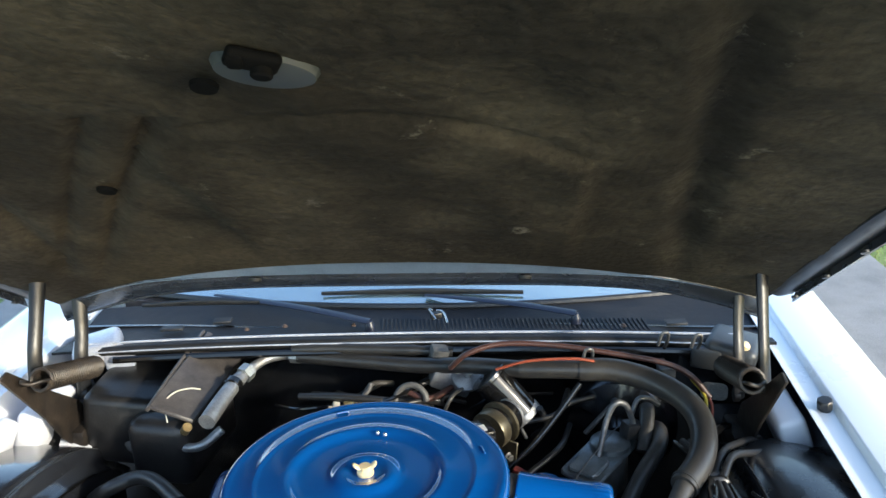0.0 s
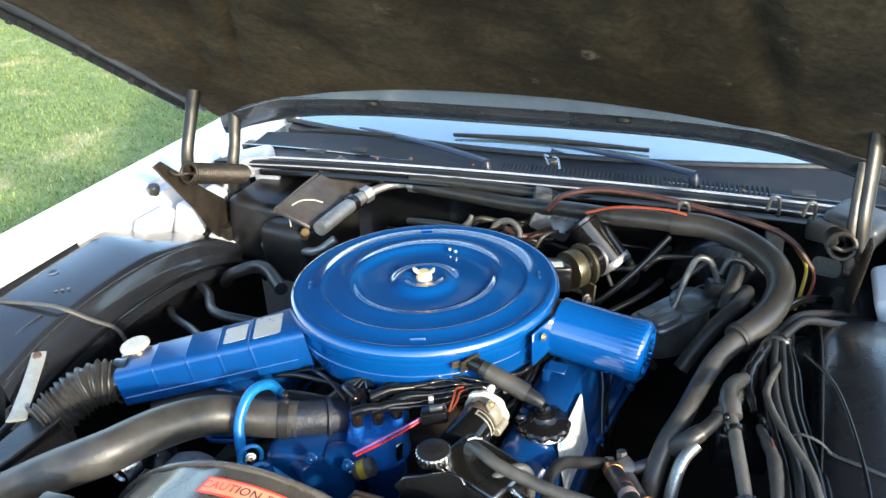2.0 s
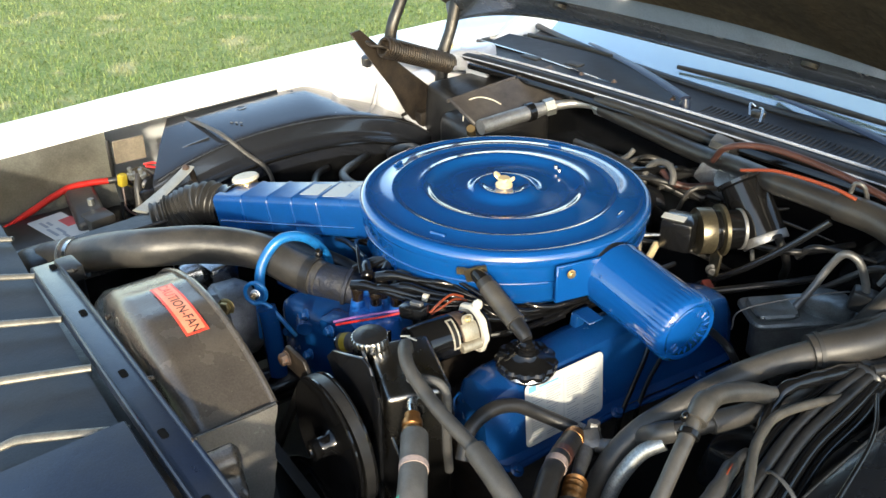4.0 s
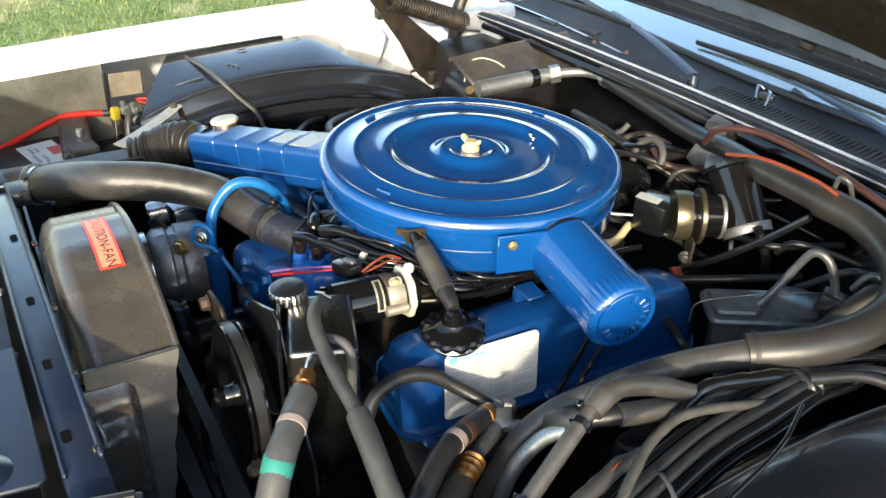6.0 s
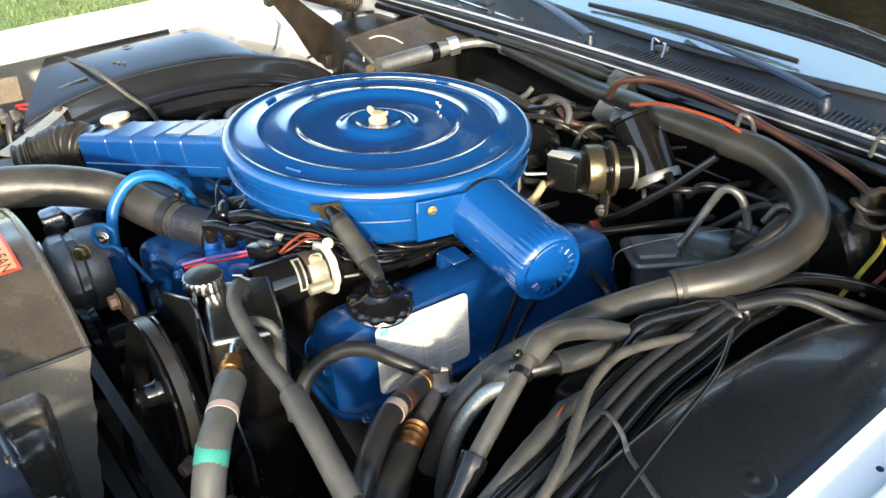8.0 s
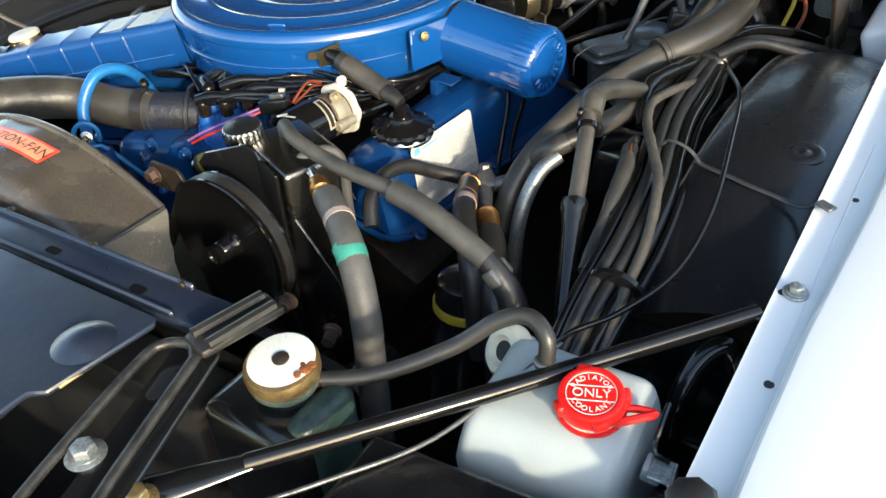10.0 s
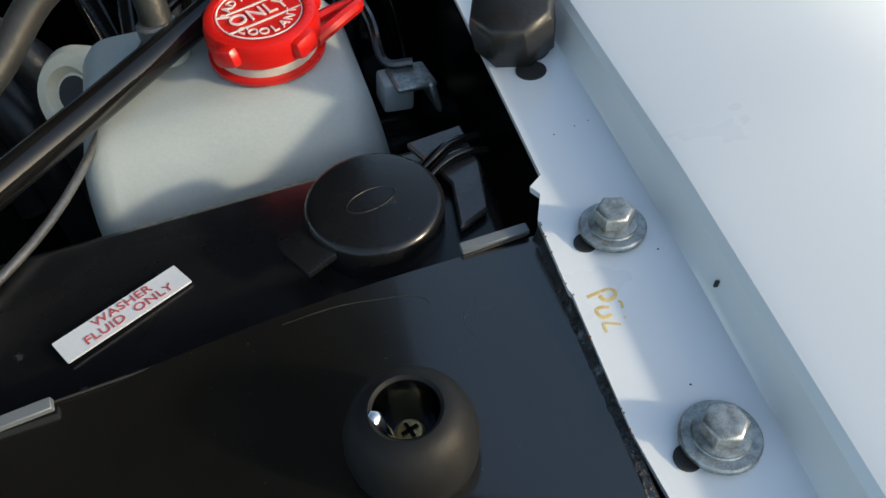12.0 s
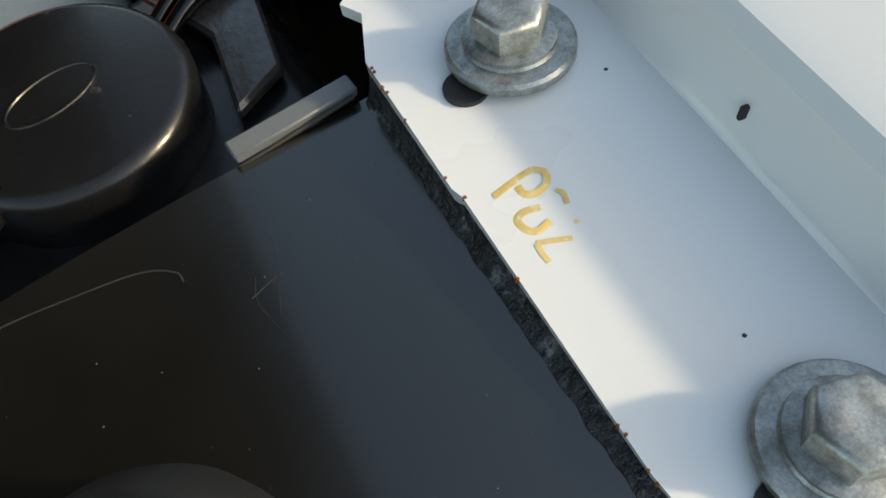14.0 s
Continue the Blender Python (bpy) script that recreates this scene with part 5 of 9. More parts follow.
# Black cylinder painted in for the shade between plate and canister.
part("gap", lathe(h0 - hd * 0.004, hd, [(0.0425, 0), (0.0425, 0.018), (0, 0.018)], 40), INK_BLACK, can, "black cylinder for the shaded gap behind the canister")
bm = bmesh.new()
_, cu_, cv_ = frame_of(hd)
for i in range(13):
    a = 0.35 * i + 0.5
    p = h0 + hd * 0.1545 + (cu_ * math.cos(a) + cv_ * math.sin(a)) * 0.027
    tube([p - (cu_ * math.cos(a) + cv_ * math.sin(a)) * 0.004, p + (cu_ * math.cos(a) + cv_ * math.sin(a)) * 0.004], 0.0014, 6, 2, bm)
part("emboss", bm, BLUE, can, "raised embossed marks round the end")
bm = box((0.219, -0.055, 0.935), (0.004, 0.075, 0.055), (0, 0, -14), 0.0015, 1)
box((0.222, 0.0, 0.925), (0.02, 0.07, 0.05), (0, 0, 0), 0.004, 1, bm)
br = part("bracket", bm, BLUE, cleaner, "blue flanged mounting plate")
part("bolt", bolt((0.2225, -0.077, 0.952), (0.97, -0.25, 0), 0.005, 0.004), GOLD, br, "yellow zinc bolt")

# flexible intake duct and its scoop
duct = thing("intake_duct", (-0.47, -0.36, 0.80), "black corrugated flexible intake duct with flat moulded scoop", "air duct")
p_end = Vector((-0.140, -0.137, 0.923)) + sd * 0.29
part("bellows", tube([p_end, p_end + sd * 0.02, (-0.445, -0.310, 0.872), (-0.470, -0.352, 0.850), (-0.482, -0.385, 0.842)], [0.030, 0.033, 0.034, 0.034, 0.032], 28, 24, wave=0.10, pitch=0.0095, wobble=0.12), RUBBER, duct, "crumpled corrugated rubber bellows")
part("cuff", tube([p_end - sd * 0.006, p_end + sd * 0.016], 0.036, 24, 6, wobble=0.1), BLACK_GLOSS, duct, "creased black cuff")
bm = plate([(-0.450, -0.345), (-0.438, -0.44), (-0.430, -0.535), (-0.424, -0.62), (-0.462, -0.62), (-0.472, -0.52), (-0.490, -0.44), (-0.500, -0.375), (-0.488, -0.345)], (0, 0, 0.838), (1, 0, 0), (0, 1, 0), 0.014, 0.003)
for v in bm.verts:
    v.co.z += 0.06 * (-0.35 - v.co.y)
sco = part("scoop", bm, BLACK_DUSTY, duct, "flat black moulded scoop")
# The upper edge is a tube paler than the scoop.
part("edge", tube([(-0.450, -0.350, 0.853), (-0.438, -0.44, 0.858), (-0.430, -0.535, 0.864), (-0.424, -0.615, 0.869)], 0.0028, 8), SHROUD, sco, "paler upper edge of the scoop")
bm = plate([(-0.450, -0.35), (-0.432, -0.535), (-0.426, -0.61), (-0.455, -0.61), (-0.485, -0.36)], (0, 0, 0.785), (1, 0, 0), (0, 1, 0), 0.052, 0.004)
for v in bm.verts:
    v.co.z += 0.06 * (-0.35 - v.co.y)
part("scoop_side", bm, SHROUD, duct, "brown dusty side of the scoop")
hose("preheat_pipe", [(-0.06, -0.20, 0.84), (-0.14, -0.21, 0.845), (-0.22, -0.235, 0.845), (-0.31, -0.25, 0.835), (-0.36, -0.27, 0.82)], 0.017, FOAM, "dusty brown preheat pipe under the snorkel", "pipe")

# ---- front of the engine ----
wp = thing("water_pump", (-0.06, -0.28, 0.70), "aged blue water pump and thermostat housing", "water pump")
bm = box((-0.06, -0.275, 0.79), (0.13, 0.10, 0.12), (0, 0, 10), 0.02, 3)
box((0.0, -0.29, 0.84), (0.06, 0.04, 0.03), (0, 0, 20), 0.008, 2, bm)
rod((-0.10, -0.30, 0.83), (-0.04, -0.33, 0.83), 0.012, 14, 0, bm)
part("housing", bm, BLUE_OLD, wp)
part("outlet", tube([(-0.035, -0.225, 0.850), (-0.055, -0.245, 0.861), (-0.098, -0.277, 0.868)], [0.031, 0.027, 0.026], 24, 4), PUMP_GRIME, wp, "grimy cast outlet with traces of blue")
part("flange", lathe((-0.052, -0.243, 0.86), (-0.8, -0.6, 0.15), [(0.033, 0), (0.033, 0.005), (0.028, 0.007)], 24), PUMP_GRIME, wp, "grimy flange")
for p in ((-0.03, -0.33, 0.86), (0.02, -0.32, 0.855), (-0.09, -0.33, 0.80), (-0.02, -0.335, 0.80)):
    part("bolt", bolt(p, (0, -1, 0.3), 0.006, 0.007, 0.009), BLUE_OLD, wp)
rh = thing("radiator_hose", (-0.25, -0.42, 0.85), "thick dark grey upper radiator hose with steel clamps", "hose")
rpts = [(-0.088, -0.270, 0.867), (-0.135, -0.292, 0.873), (-0.19, -0.325, 0.890), (-0.225, -0.39, 0.907), (-0.255, -0.46, 0.912), (-0.31, -0.505, 0.898), (-0.375, -0.548, 0.872)]
part("hose", tube(rpts, [0.027, 0.027, 0.028, 0.029, 0.029, 0.028, 0.027], 24, 8), RUBBER, rh)
clamp_ring((-0.106, -0.279, 0.869), (-0.88, -0.46, 0.12), 0.028, rh, RUBBER_DARK, 0.014)
part("hose_clamp", lathe((-0.110, -0.262, 0.897), (0.3, -0.3, 0.9), [(0.006, 0), (0.006, 0.006), (0.004, 0.010), (0, 0.010)], 10), STEEL, rh, "steel clamp screw")
clamp_ring((-0.362, -0.54, 0.877), (-0.78, -0.52, -0.30), 0.028, rh)

bt = thing("lifting_bracket", (-0.10, -0.33, 0.80), "light blue bent tube with curled eye bracket", "bracket")
part("tube", tube([(-0.128, -0.356, 0.78), (-0.130, -0.352, 0.866), (-0.136, -0.338, 0.902), (-0.134, -0.309, 0.928), (-0.130, -0.273, 0.921), (-0.138, -0.240, 0.884), (-0.142, -0.225, 0.84)], 0.0075, 16), BLUE_TUBE, bt)
ring = [(-0.098 + 0.010 * math.cos(a), -0.372 + 0.011 * math.cos(a), 0.877 + 0.017 * math.sin(a)) for a in (2 * math.pi * i / 20 - 0.6 for i in range(19))]
part("eye", tube(ring + [(-0.086, -0.358, 0.855), (-0.060, -0.335, 0.81)], 0.0030, 10, 3), BLUE_TUBE, bt)
part("post", tube([(-0.092, -0.362, 0.852), (-0.088, -0.360, 0.83), (-0.084, -0.358, 0.74)], 0.0140, 16), BLUE_OLD, bt)
part("bolt", bolt((-0.097, -0.374, 0.876), (0.7, -0.6, 0.4), 0.006, 0.005), STEEL, bt)

# distributor
dist = thing("distributor", (0.045, -0.275, 0.80), "blue distributor cap with black spark plug leads", "distributor")
part("cap", lathe((0.026, -0.245, 0.822), (0, 0, 1), [(0.045, 0), (0.047, 0.004), (0.045, 0.012), (0.043, 0.030), (0.040, 0.046), (0.030, 0.052), (0, 0.053)], 48, flute=8, depth=0.0022, flute_from=2, flute_to=4), DIST_BLUE, dist, "bright blue ribbed cap", 50)
part("clip", box((0.068, -0.262, 0.842), (0.004, 0.012, 0.036), (0, 8, -25), 0.001, 1), STEEL, dist, "steel spring clip")
part("body", lathe((0.026, -0.245, 0.72), (0, 0, 1), [(0.03, 0), (0.032, 0.06), (0.044, 0.075), (0.046, 0.102)], 28), BLUE_OLD, dist)
rg = random.Random(8)
TOWERS = [(0.012, -0.271), (0.037, -0.257), (0.056, -0.236), (0.052, -0.214), (0.030, -0.209), (0.006, -0.218), (-0.006, -0.243), (0.027, -0.240)]
ends = [(0.120, -0.215, 0.906), (0.124, -0.205, 0.912), (0.130, -0.196, 0.918), (0.126, -0.180, 0.916), (0.112, -0.172, 0.918), (-0.030, -0.170, 0.905), (-0.060, -0.215, 0.900), (0.100, -0.190, 0.922)]
for i, (px, py) in enumerate(TOWERS):
    top = 0.906 + 0.004 * (i > 1) + (0.006 if i == 7 else 0)
    part("tower", lathe((px, py, 0.862), (0, 0, 1), [(0.0105, 0), (0.0105, 0.016), (0.0090, 0.022)], 14), DIST_BLUE, dist)
    part("boot", lathe((px, py, 0.880), (0, 0, 1), [(0.0078, 0), (0.0080, 0.012), (0.0086, 0.014), (0.0084, top - 0.884), (0.006, top - 0.880), (0, top - 0.8795)], 16), BOOT, dist, "dark brown glossy boot")
    start, far = Vector((px, py, top - 0.002)), Vector(ends[i])
    way = (far - start).normalized()
    knee = start + way * 0.024 + Vector((0, 0, 0.005))
    part("cover", tube([start - way * 0.006, start + way * 0.010 + Vector((0, 0, 0.004)), knee, start.lerp(far, 0.62)], [0.0082, 0.0080, 0.0066, 0.0050], 14, 6), BLACK_GLOSS, dist, "glossy black right-angled lead boot")
    behind = Vector((-0.12 - 0.01 * i, -0.12 - 0.012 * i, 0.872)) if i in (5, 6) else Vector((0.172 + 0.004 * i, -0.155 + 0.012 * i, 0.888 + 0.003 * (i % 3)))
    last = Vector((-0.17, -0.02 - 0.02 * i, 0.85)) if i in (5, 6) else Vector((0.185 + 0.003 * i, -0.05 + 0.03 * i, 0.878))
    part("lead", tube([knee, start.lerp(far, 0.8), far, far.lerp(behind, 0.55) + Vector((rg.uniform(-0.006, 0.006), 0, rg.uniform(-0.004, 0.008))), behind, last], 0.0040, 10, 8), BLACK_GLOSS, dist, "black spark plug lead")
part("mark", tube([Vector((0.100, -0.2225, 0.9125)), Vector((0.106, -0.219, 0.912))], 0.0056, 10, 3), CARDBOARD, dist, "cream mark on a lead")
plug = thing("wire_connector", (0.122, -0.252, 0.912), "black two-pin wire connector with coloured wires", "connector")
part("shell", box((0.122, -0.252, 0.914), (0.036, 0.022, 0.018), (0, -8, 20), 0.003), BLACK, plug)
part("latch", box((0.124, -0.250, 0.925), (0.018, 0.008, 0.006), (0, -8, 20), 0.0015, 1), GREY_METAL, plug)
part("red_wire", tube([(0.107, -0.254, 0.906), (0.085, -0.280, 0.896), (0.058, -0.305, 0.885), (0.033, -0.318, 0.872)], 0.0017, 8), RED_WIRE, plug)
part("violet_wire", tube([(0.107, -0.256, 0.910), (0.082, -0.283, 0.901), (0.055, -0.307, 0.890), (0.030, -0.320, 0.876)], 0.0016, 8), VIOLET, plug, "thin faded violet wire")
part("orange_wire", tube([(0.138, -0.240, 0.914), (0.138, -0.222, 0.924), (0.134, -0.202, 0.925), (0.138, -0.186, 0.918)], 0.0016, 8), ORANGE, plug)
part("orange_wire", tube([(0.139, -0.238, 0.912), (0.142, -0.220, 0.919), (0.139, -0.201, 0.920), (0.143, -0.184, 0.914)], 0.0014, 8), ORANGE, plug)
for k in range(4):
    jig = [rg.uniform(-0.006, 0.006) for _ in range(6)]
    part("black_wire", tube([(0.10 + 0.01 * k, -0.225 + jig[0], 0.905), (0.145 + jig[1], -0.185 + 0.008 * k, 0.900 + jig[0]), (0.182 + jig[2], -0.13, 0.884 + jig[3]), (0.188 + jig[3], -0.05 + jig[4], 0.880 + jig[1]), (0.183 + jig[5], 0.04, 0.879 + jig[2] * 0.5), (0.175, 0.12, 0.873)], 0.0030 + 0.0007 * (k % 2), 8), BLACK_GLOSS, plug)
hose("vacuum_line", [(-0.02, -0.245, 0.90), (-0.06, -0.225, 0.915), (-0.10, -0.20, 0.905), (-0.13, -0.14, 0.87)], 0.003, BLACK_GLOSS, "thin black vacuum line in front of the air cleaner", "vacuum line", "vacuum lines")
for k in range(5):
    d = Vector((0.012 * k, 0.006 * k, 0.003 * k))
    hose("vacuum_line", [Vector((-0.05, -0.24, 0.895)) + d, Vector((-0.02, -0.215, 0.915)) + d * 0.7, Vector((0.03, -0.205, 0.915)) + d, Vector((0.09, -0.195, 0.905)) + d * 1.2, Vector((0.13, -0.16, 0.88)) + d], 0.0028 + 0.0004 * (k % 3), BLACK_GLOSS,
         "thin black vacuum line in front of the air cleaner", "vacuum line", "vacuum lines")
cw = thing("wire_bundle", (0.215, -0.10, 0.872), "glossy black taped wires along the blue valve cover", "wires")
for i in range(5):
    o = 0.0055 * (i - 2)
    part("wire", tube([(0.176 + o * 0.5, -0.21 + o, 0.884), (0.196 + o * 0.6, -0.150, 0.880 + 0.5 * o), (0.198 + o * 0.7, -0.09, 0.876 + 0.4 * o), (0.203 + o * 0.6, -0.02, 0.877 + 0.7 * abs(o)), (0.222 + o, 0.09, 0.874)], 0.0036, 8, 8), BLACK_GLOSS, cw)
part("tape", tube([(0.1975, -0.10, 0.8765), (0.200, -0.065, 0.8775)], 0.0085, 12, 5), BLACK_GLOSS, cw, "shiny taped stretch")
part("tape", tube([(0.203, -0.035, 0.878), (0.206, -0.01, 0.8785)], 0.0085, 12, 5), BLACK_GLOSS, cw, "shiny taped stretch")
for x1 in (0.0, 0.035):
    part("drop_wire", tube([(0.285 + x1 * 0.3, 0.02 + x1, 0.872), (0.297 + x1 * 0.2, 0.0 + x1, 0.84), (0.304, -0.03 + x1, 0.80), (0.312, -0.06 + x1, 0.76), (0.318, -0.07 + x1, 0.70)], 0.0032, 8, 6), BLACK_GLOSS, cw, "thin black wire hanging down the cover")
filt = thing("fuel_filter", (0.033, -0.304, 0.836), "small round yellow and steel fuel filter", "fuel filter")
part("body", rod((0.020, -0.307, 0.832), (0.047, -0.297, 0.842), 0.0135, 20, 0.003), EVAP, filt)
part("stain", rod((0.027, -0.3045, 0.8345), (0.037, -0.3005, 0.8385), 0.0139, 20, 0.001), YELLOW, filt, "yellow stained band")
part("cap", rod((0.016, -0.3085, 0.8305), (0.022, -0.306, 0.833), 0.010, 16), STEEL, filt)

# bypass valve
by = thing("bypass_valve", (0.175, -0.24, 0.87), "black cylindrical bypass valve with pale bracket and white clamp", "valve")
b0, b1 = Vector((0.170, -0.293, 0.899)), Vector((0.180, -0.185, 0.899))
bd = (b1 - b0).normalized()
part("body", lathe(b0, bd, [(0.006, 0.001), (0.024, 0.0), (0.027, 0.0015), (0.0275, 0.004), (0.0275, 0.058), (0.0255, 0.060), (0.0255, 0.100), (0.0225, 0.104), (0, 0.104)], 40), BLACK_GLOSS, by)
part("band", lathe(b0 + bd * 0.061, bd, [(0.0256, 0), (0.0265, 0.001), (0.0265, 0.012), (0.0256, 0.013)], 36), RUSTY, by, "rust-coloured band")
look_d = Vector((0.80, -0.30, 0.52)).normalized()
ring_u = (look_d - bd * look_d.dot(bd)).normalized()
ring_v = bd.cross(ring_u)


def round_body(r, a, k):
    return b0 + bd * k + (ring_u * math.cos(a) + ring_v * math.sin(a)) * r


part("sticker", sheet(lambda s, t: round_body(0.0279, -0.85 + 1.5 * s, 0.046 + 0.010 * t), 14, 2, bd * 0.0001), CARDBOARD, by, "cream printed strip")
part("print", sheet(lambda s, t: round_body(0.0281, -0.75 + 1.3 * s, 0.0485 + 0.005 * t), 14, 2, bd * 0.0001), INK_BLACK, by, "dark printed bar")
part("bracket", sheet(lambda s, t: round_body(0.0285 + 0.0015 * math.sin(math.pi * t), -0.35 + 1.0 * s, 0.062 + 0.021 * t), 14, 4, ring_u * -0.002), BRASS_DULL, by, "dull yellowish steel bracket")
part("ear", plate(rounded(0.016, 0.014, 0.005), round_body(0.0300, -0.45, 0.073), bd, ring_v, 0.002), BRASS_DULL, by, "dull bracket ear")
part("bolt", bolt(round_body(0.032, -0.47, 0.073), ring_u, 0.0036, 0.003), BRASS_PALE, by)
roll_c = round_body(0.0305, 0.62, 0.055)
part("roll", rod(roll_c, roll_c + bd * 0.028, 0.0065, 16, 0.001), BRASS_DULL, by, "rolled edge of the bracket")
bm = lathe(b0 + bd * 0.087, bd, [(0.0262, 0), (0.0315, 0.001), (0.0322, 0.003), (0.0322, 0.006), (0.0310, 0.008), (0.0262, 0.009)], 72, flute=8, depth=0.0011, flute_from=1, flute_to=4)
part("clamp", bm, OFF_WHITE, by, "off-white plastic ring with a scalloped edge")
part("clamp_lug", box(round_body(0.036, -0.85, 0.094), (0.010, 0.012, 0.014), (15, 25, -20), 0.003, 1), OFF_WHITE, by, "off-white clamp lug")

# power steering pump with its bracket and pulley
ps = thing("steering_pump", (0.19, -0.36, 0.70), "black power steering pump with chrome-edged filler cap", "pump")
bm = box((0.209, -0.325, 0.791), (0.114, 0.084, 0.260), (0, 4, -20), 0.007, 3, taper=(0.88, 0.90))
part("front_plate", box((0.1935, -0.3675, 0.800), (0.113, 0.005, 0.250), (0, 4, -20), 0.002, 2, taper=(0.90, 1.0)), BLACK, ps, "black front plate of the pump")
part("reservoir", bm, PUMP, ps, "glossy black flat-sided reservoir, steel-coloured for its sky sheen")
part("neck", lathe((0.160, -0.342, 0.895), (0, -0.05, 1), [(0.020, 0), (0.020, 0.028), (0.0205, 0.032)], 32), BLACK_GLOSS, ps, "glossy black filler neck")
part("cap", lathe((0.1605, -0.3425, 0.9225), (0, -0.05, 1), [(0.0200, 0), (0.0213, 0.0008), (0.0216, 0.002), (0.0216, 0.0125), (0.0206, 0.0140), (0.0196, 0.0142)], 120, flute=24, depth=0.0006, flute_from=1, flute_to=3), CAP_STEEL, ps, "chromed fluted cap edge")
part("cap_top", lathe((0.1605, -0.3430, 0.9350), (0, -0.05, 1), [(0.0202, 0), (0.0202, 0.0020), (0.0190, 0.0028), (0.0150, 0.0028), (0.0140, 0.0036), (0.0060, 0.0038), (0, 0.0038)], 40), BLACK_DUSTY, ps, "black stepped cap top")
bm = plate([(-0.053, 0.066), (-0.040, 0.081), (0.022, 0.103), (0.035, 0.098), (0.070, 0.035), (0.125, -0.04), (0.135, -0.075), (0.10, -0.085), (0.03, -0.02), (-0.03, 0.035)], (0.175, -0.382, 0.835), (1, 0.06, 0), (0.0, 0.05, 1), -0.004, 0.001)
part("bracket", bm, BLACK, ps, "black triangular mounting plate")
bm = plate([(-0.03, 0.0), (-0.018, 0.016), (0.018, 0.012), (0.028, -0.005), (0.085, -0.105), (0.06, -0.115), (0.005, -0.018), (-0.02, -0.016)], (0.105, -0.410, 0.895), (1, 0.1, 0), (0, 0, 1), 0.005, 0.001)
part("arm", bm, HINGE, ps, "dull steel adjusting arm")
part("bolt", bolt((0.092, -0.418, 0.897), (0, -1, 0), 0.008, 0.010), RUSTY, ps)
part("bolt", bolt((0.27, -0.425, 0.795), (0.3, -1, 0), 0.008, 0.012, 0.011), RUSTY, ps)
part("bolt", bolt((0.30, -0.40, 0.745), (0.5, -1, 0.1), 0.008, 0.020, 0.011), RUSTY, ps)
pul = part("pulley", lathe((0.194, -0.428, 0.838), (0.04, 1, 0), [(0.0, 0.006), (0.012, 0.006), (0.016, 0.010), (0.056, 0.012), (0.072, 0.004), (0.0800, 0.0), (0.0815, 0.001), (0.0815, 0.003), (0.0735, 0.010), (0.0735, 0.012), (0.0815, 0.019), (0.0815, 0.021), (0.0780, 0.022), (0, 0.022)], 64), BLACK_GLOSS, ps, "large black steel belt pulley", 30)
part("hub", lathe((0.193, -0.446, 0.838), (0.04, 1, 0), [(0.0, 0.002), (0.007, 0.002), (0.008, 0.0), (0.0125, 0.0), (0.0125, 0.006), (0.011, 0.008), (0.0125, 0.010), (0.0125, 0.018), (0.016, 0.025)], 28), BLACK_GLOSS, pul, "black steel hub")


def belt(c0, r0, c1, r1, y, w, mat, label):
    """A drive belt round two pulleys."""
    a = math.atan2(c1[1] - c0[1], c1[0] - c0[0])
    d = math.hypot(c1[0] - c0[0], c1[1] - c0[1])
    off = math.acos((r0 - r1) / d)
    line = []
    for i in range(21):
        q = a + off + (2 * math.pi - 2 * off) * i / 20
        line.append((c0[0] + r0 * math.cos(q), c0[1] + r0 * math.sin(q)))
    for i in range(15):
        q = a - off + 2 * off * i / 14
        line.append((c1[0] + r1 * math.cos(q), c1[1] + r1 * math.sin(q)))
    bm = bmesh.new()
    n = len(line)
    cx, cz = (c0[0] + c1[0]) / 2, (c0[1] + c1[1]) / 2
    rows = []
    for i, (x, z) in enumerate(line):
        px, pz = line[i - 1]
        nx, nz = line[(i + 1) % n]
        tx, tz = nx - px, nz - pz
        L = math.hypot(tx, tz) or 1
        ox, oz = tz / L * 0.008, -tx / L * 0.008
        rows.append([bm.verts.new((x, y - w / 2, z)), bm.verts.new((x, y + w / 2, z)), bm.verts.new((x - ox, y + w * 0.3, z - oz)), bm.verts.new((x - ox, y - w * 0.3, z - oz))])
    for i in range(n):
        p, q = rows[i], rows[(i + 1) % n]
        for k in range(4):
            bm.faces.new((p[k], p[(k + 1) % 4], q[(k + 1) % 4], q[k]))
    return solid("drive_belt", bm, mat, (c0[0], y, c0[1]), label, "drive belt", "drive belts")


belt((0.194, 0.838), 0.0815, (0.02, 0.56), 0.075, -0.418, 0.012, RUBBER_DARK, "black rubber drive belt round the pump pulley")
belt((-0.11, 0.700), 0.075, (0.33, 0.674), 0.075, -0.446, 0.014, RUBBER_DARK, "black rubber drive belt round the fan pulley")

cr = thing("fan_pulley", (0.0, -0.45, 0.56), "black steel crankshaft and fan pulleys in the shade", "pulley")
part("crank", lathe((0, -0.39, 0.54), (0, 1, 0), [(0, 0), (0.03, 0), (0.085, 0.004), (0.078, 0.012), (0.085, 0.02), (0.085, 0.024), (0, 0.16)], 40), BLACK, cr)
part("side_pulley", lathe((0.33, -0.453, 0.674), (0, 1, 0), [(0, 0), (0.03, 0), (0.067, 0.004), (0.075, 0.0), (0.068, 0.007), (0.075, 0.014), (0.03, 0.018), (0.03, 0.10)], 40), BLACK, cr)
part("fan_hub", lathe((-0.11, -0.455, 0.70), (0, 1, 0), [(0, 0), (0.04, 0.0), (0.06, 0.01), (0.07, 0.03), (0.066, 0.04), (0.07, 0.05), (0.03, 0.06), (0.03, 0.16)], 40), BLACK, cr)
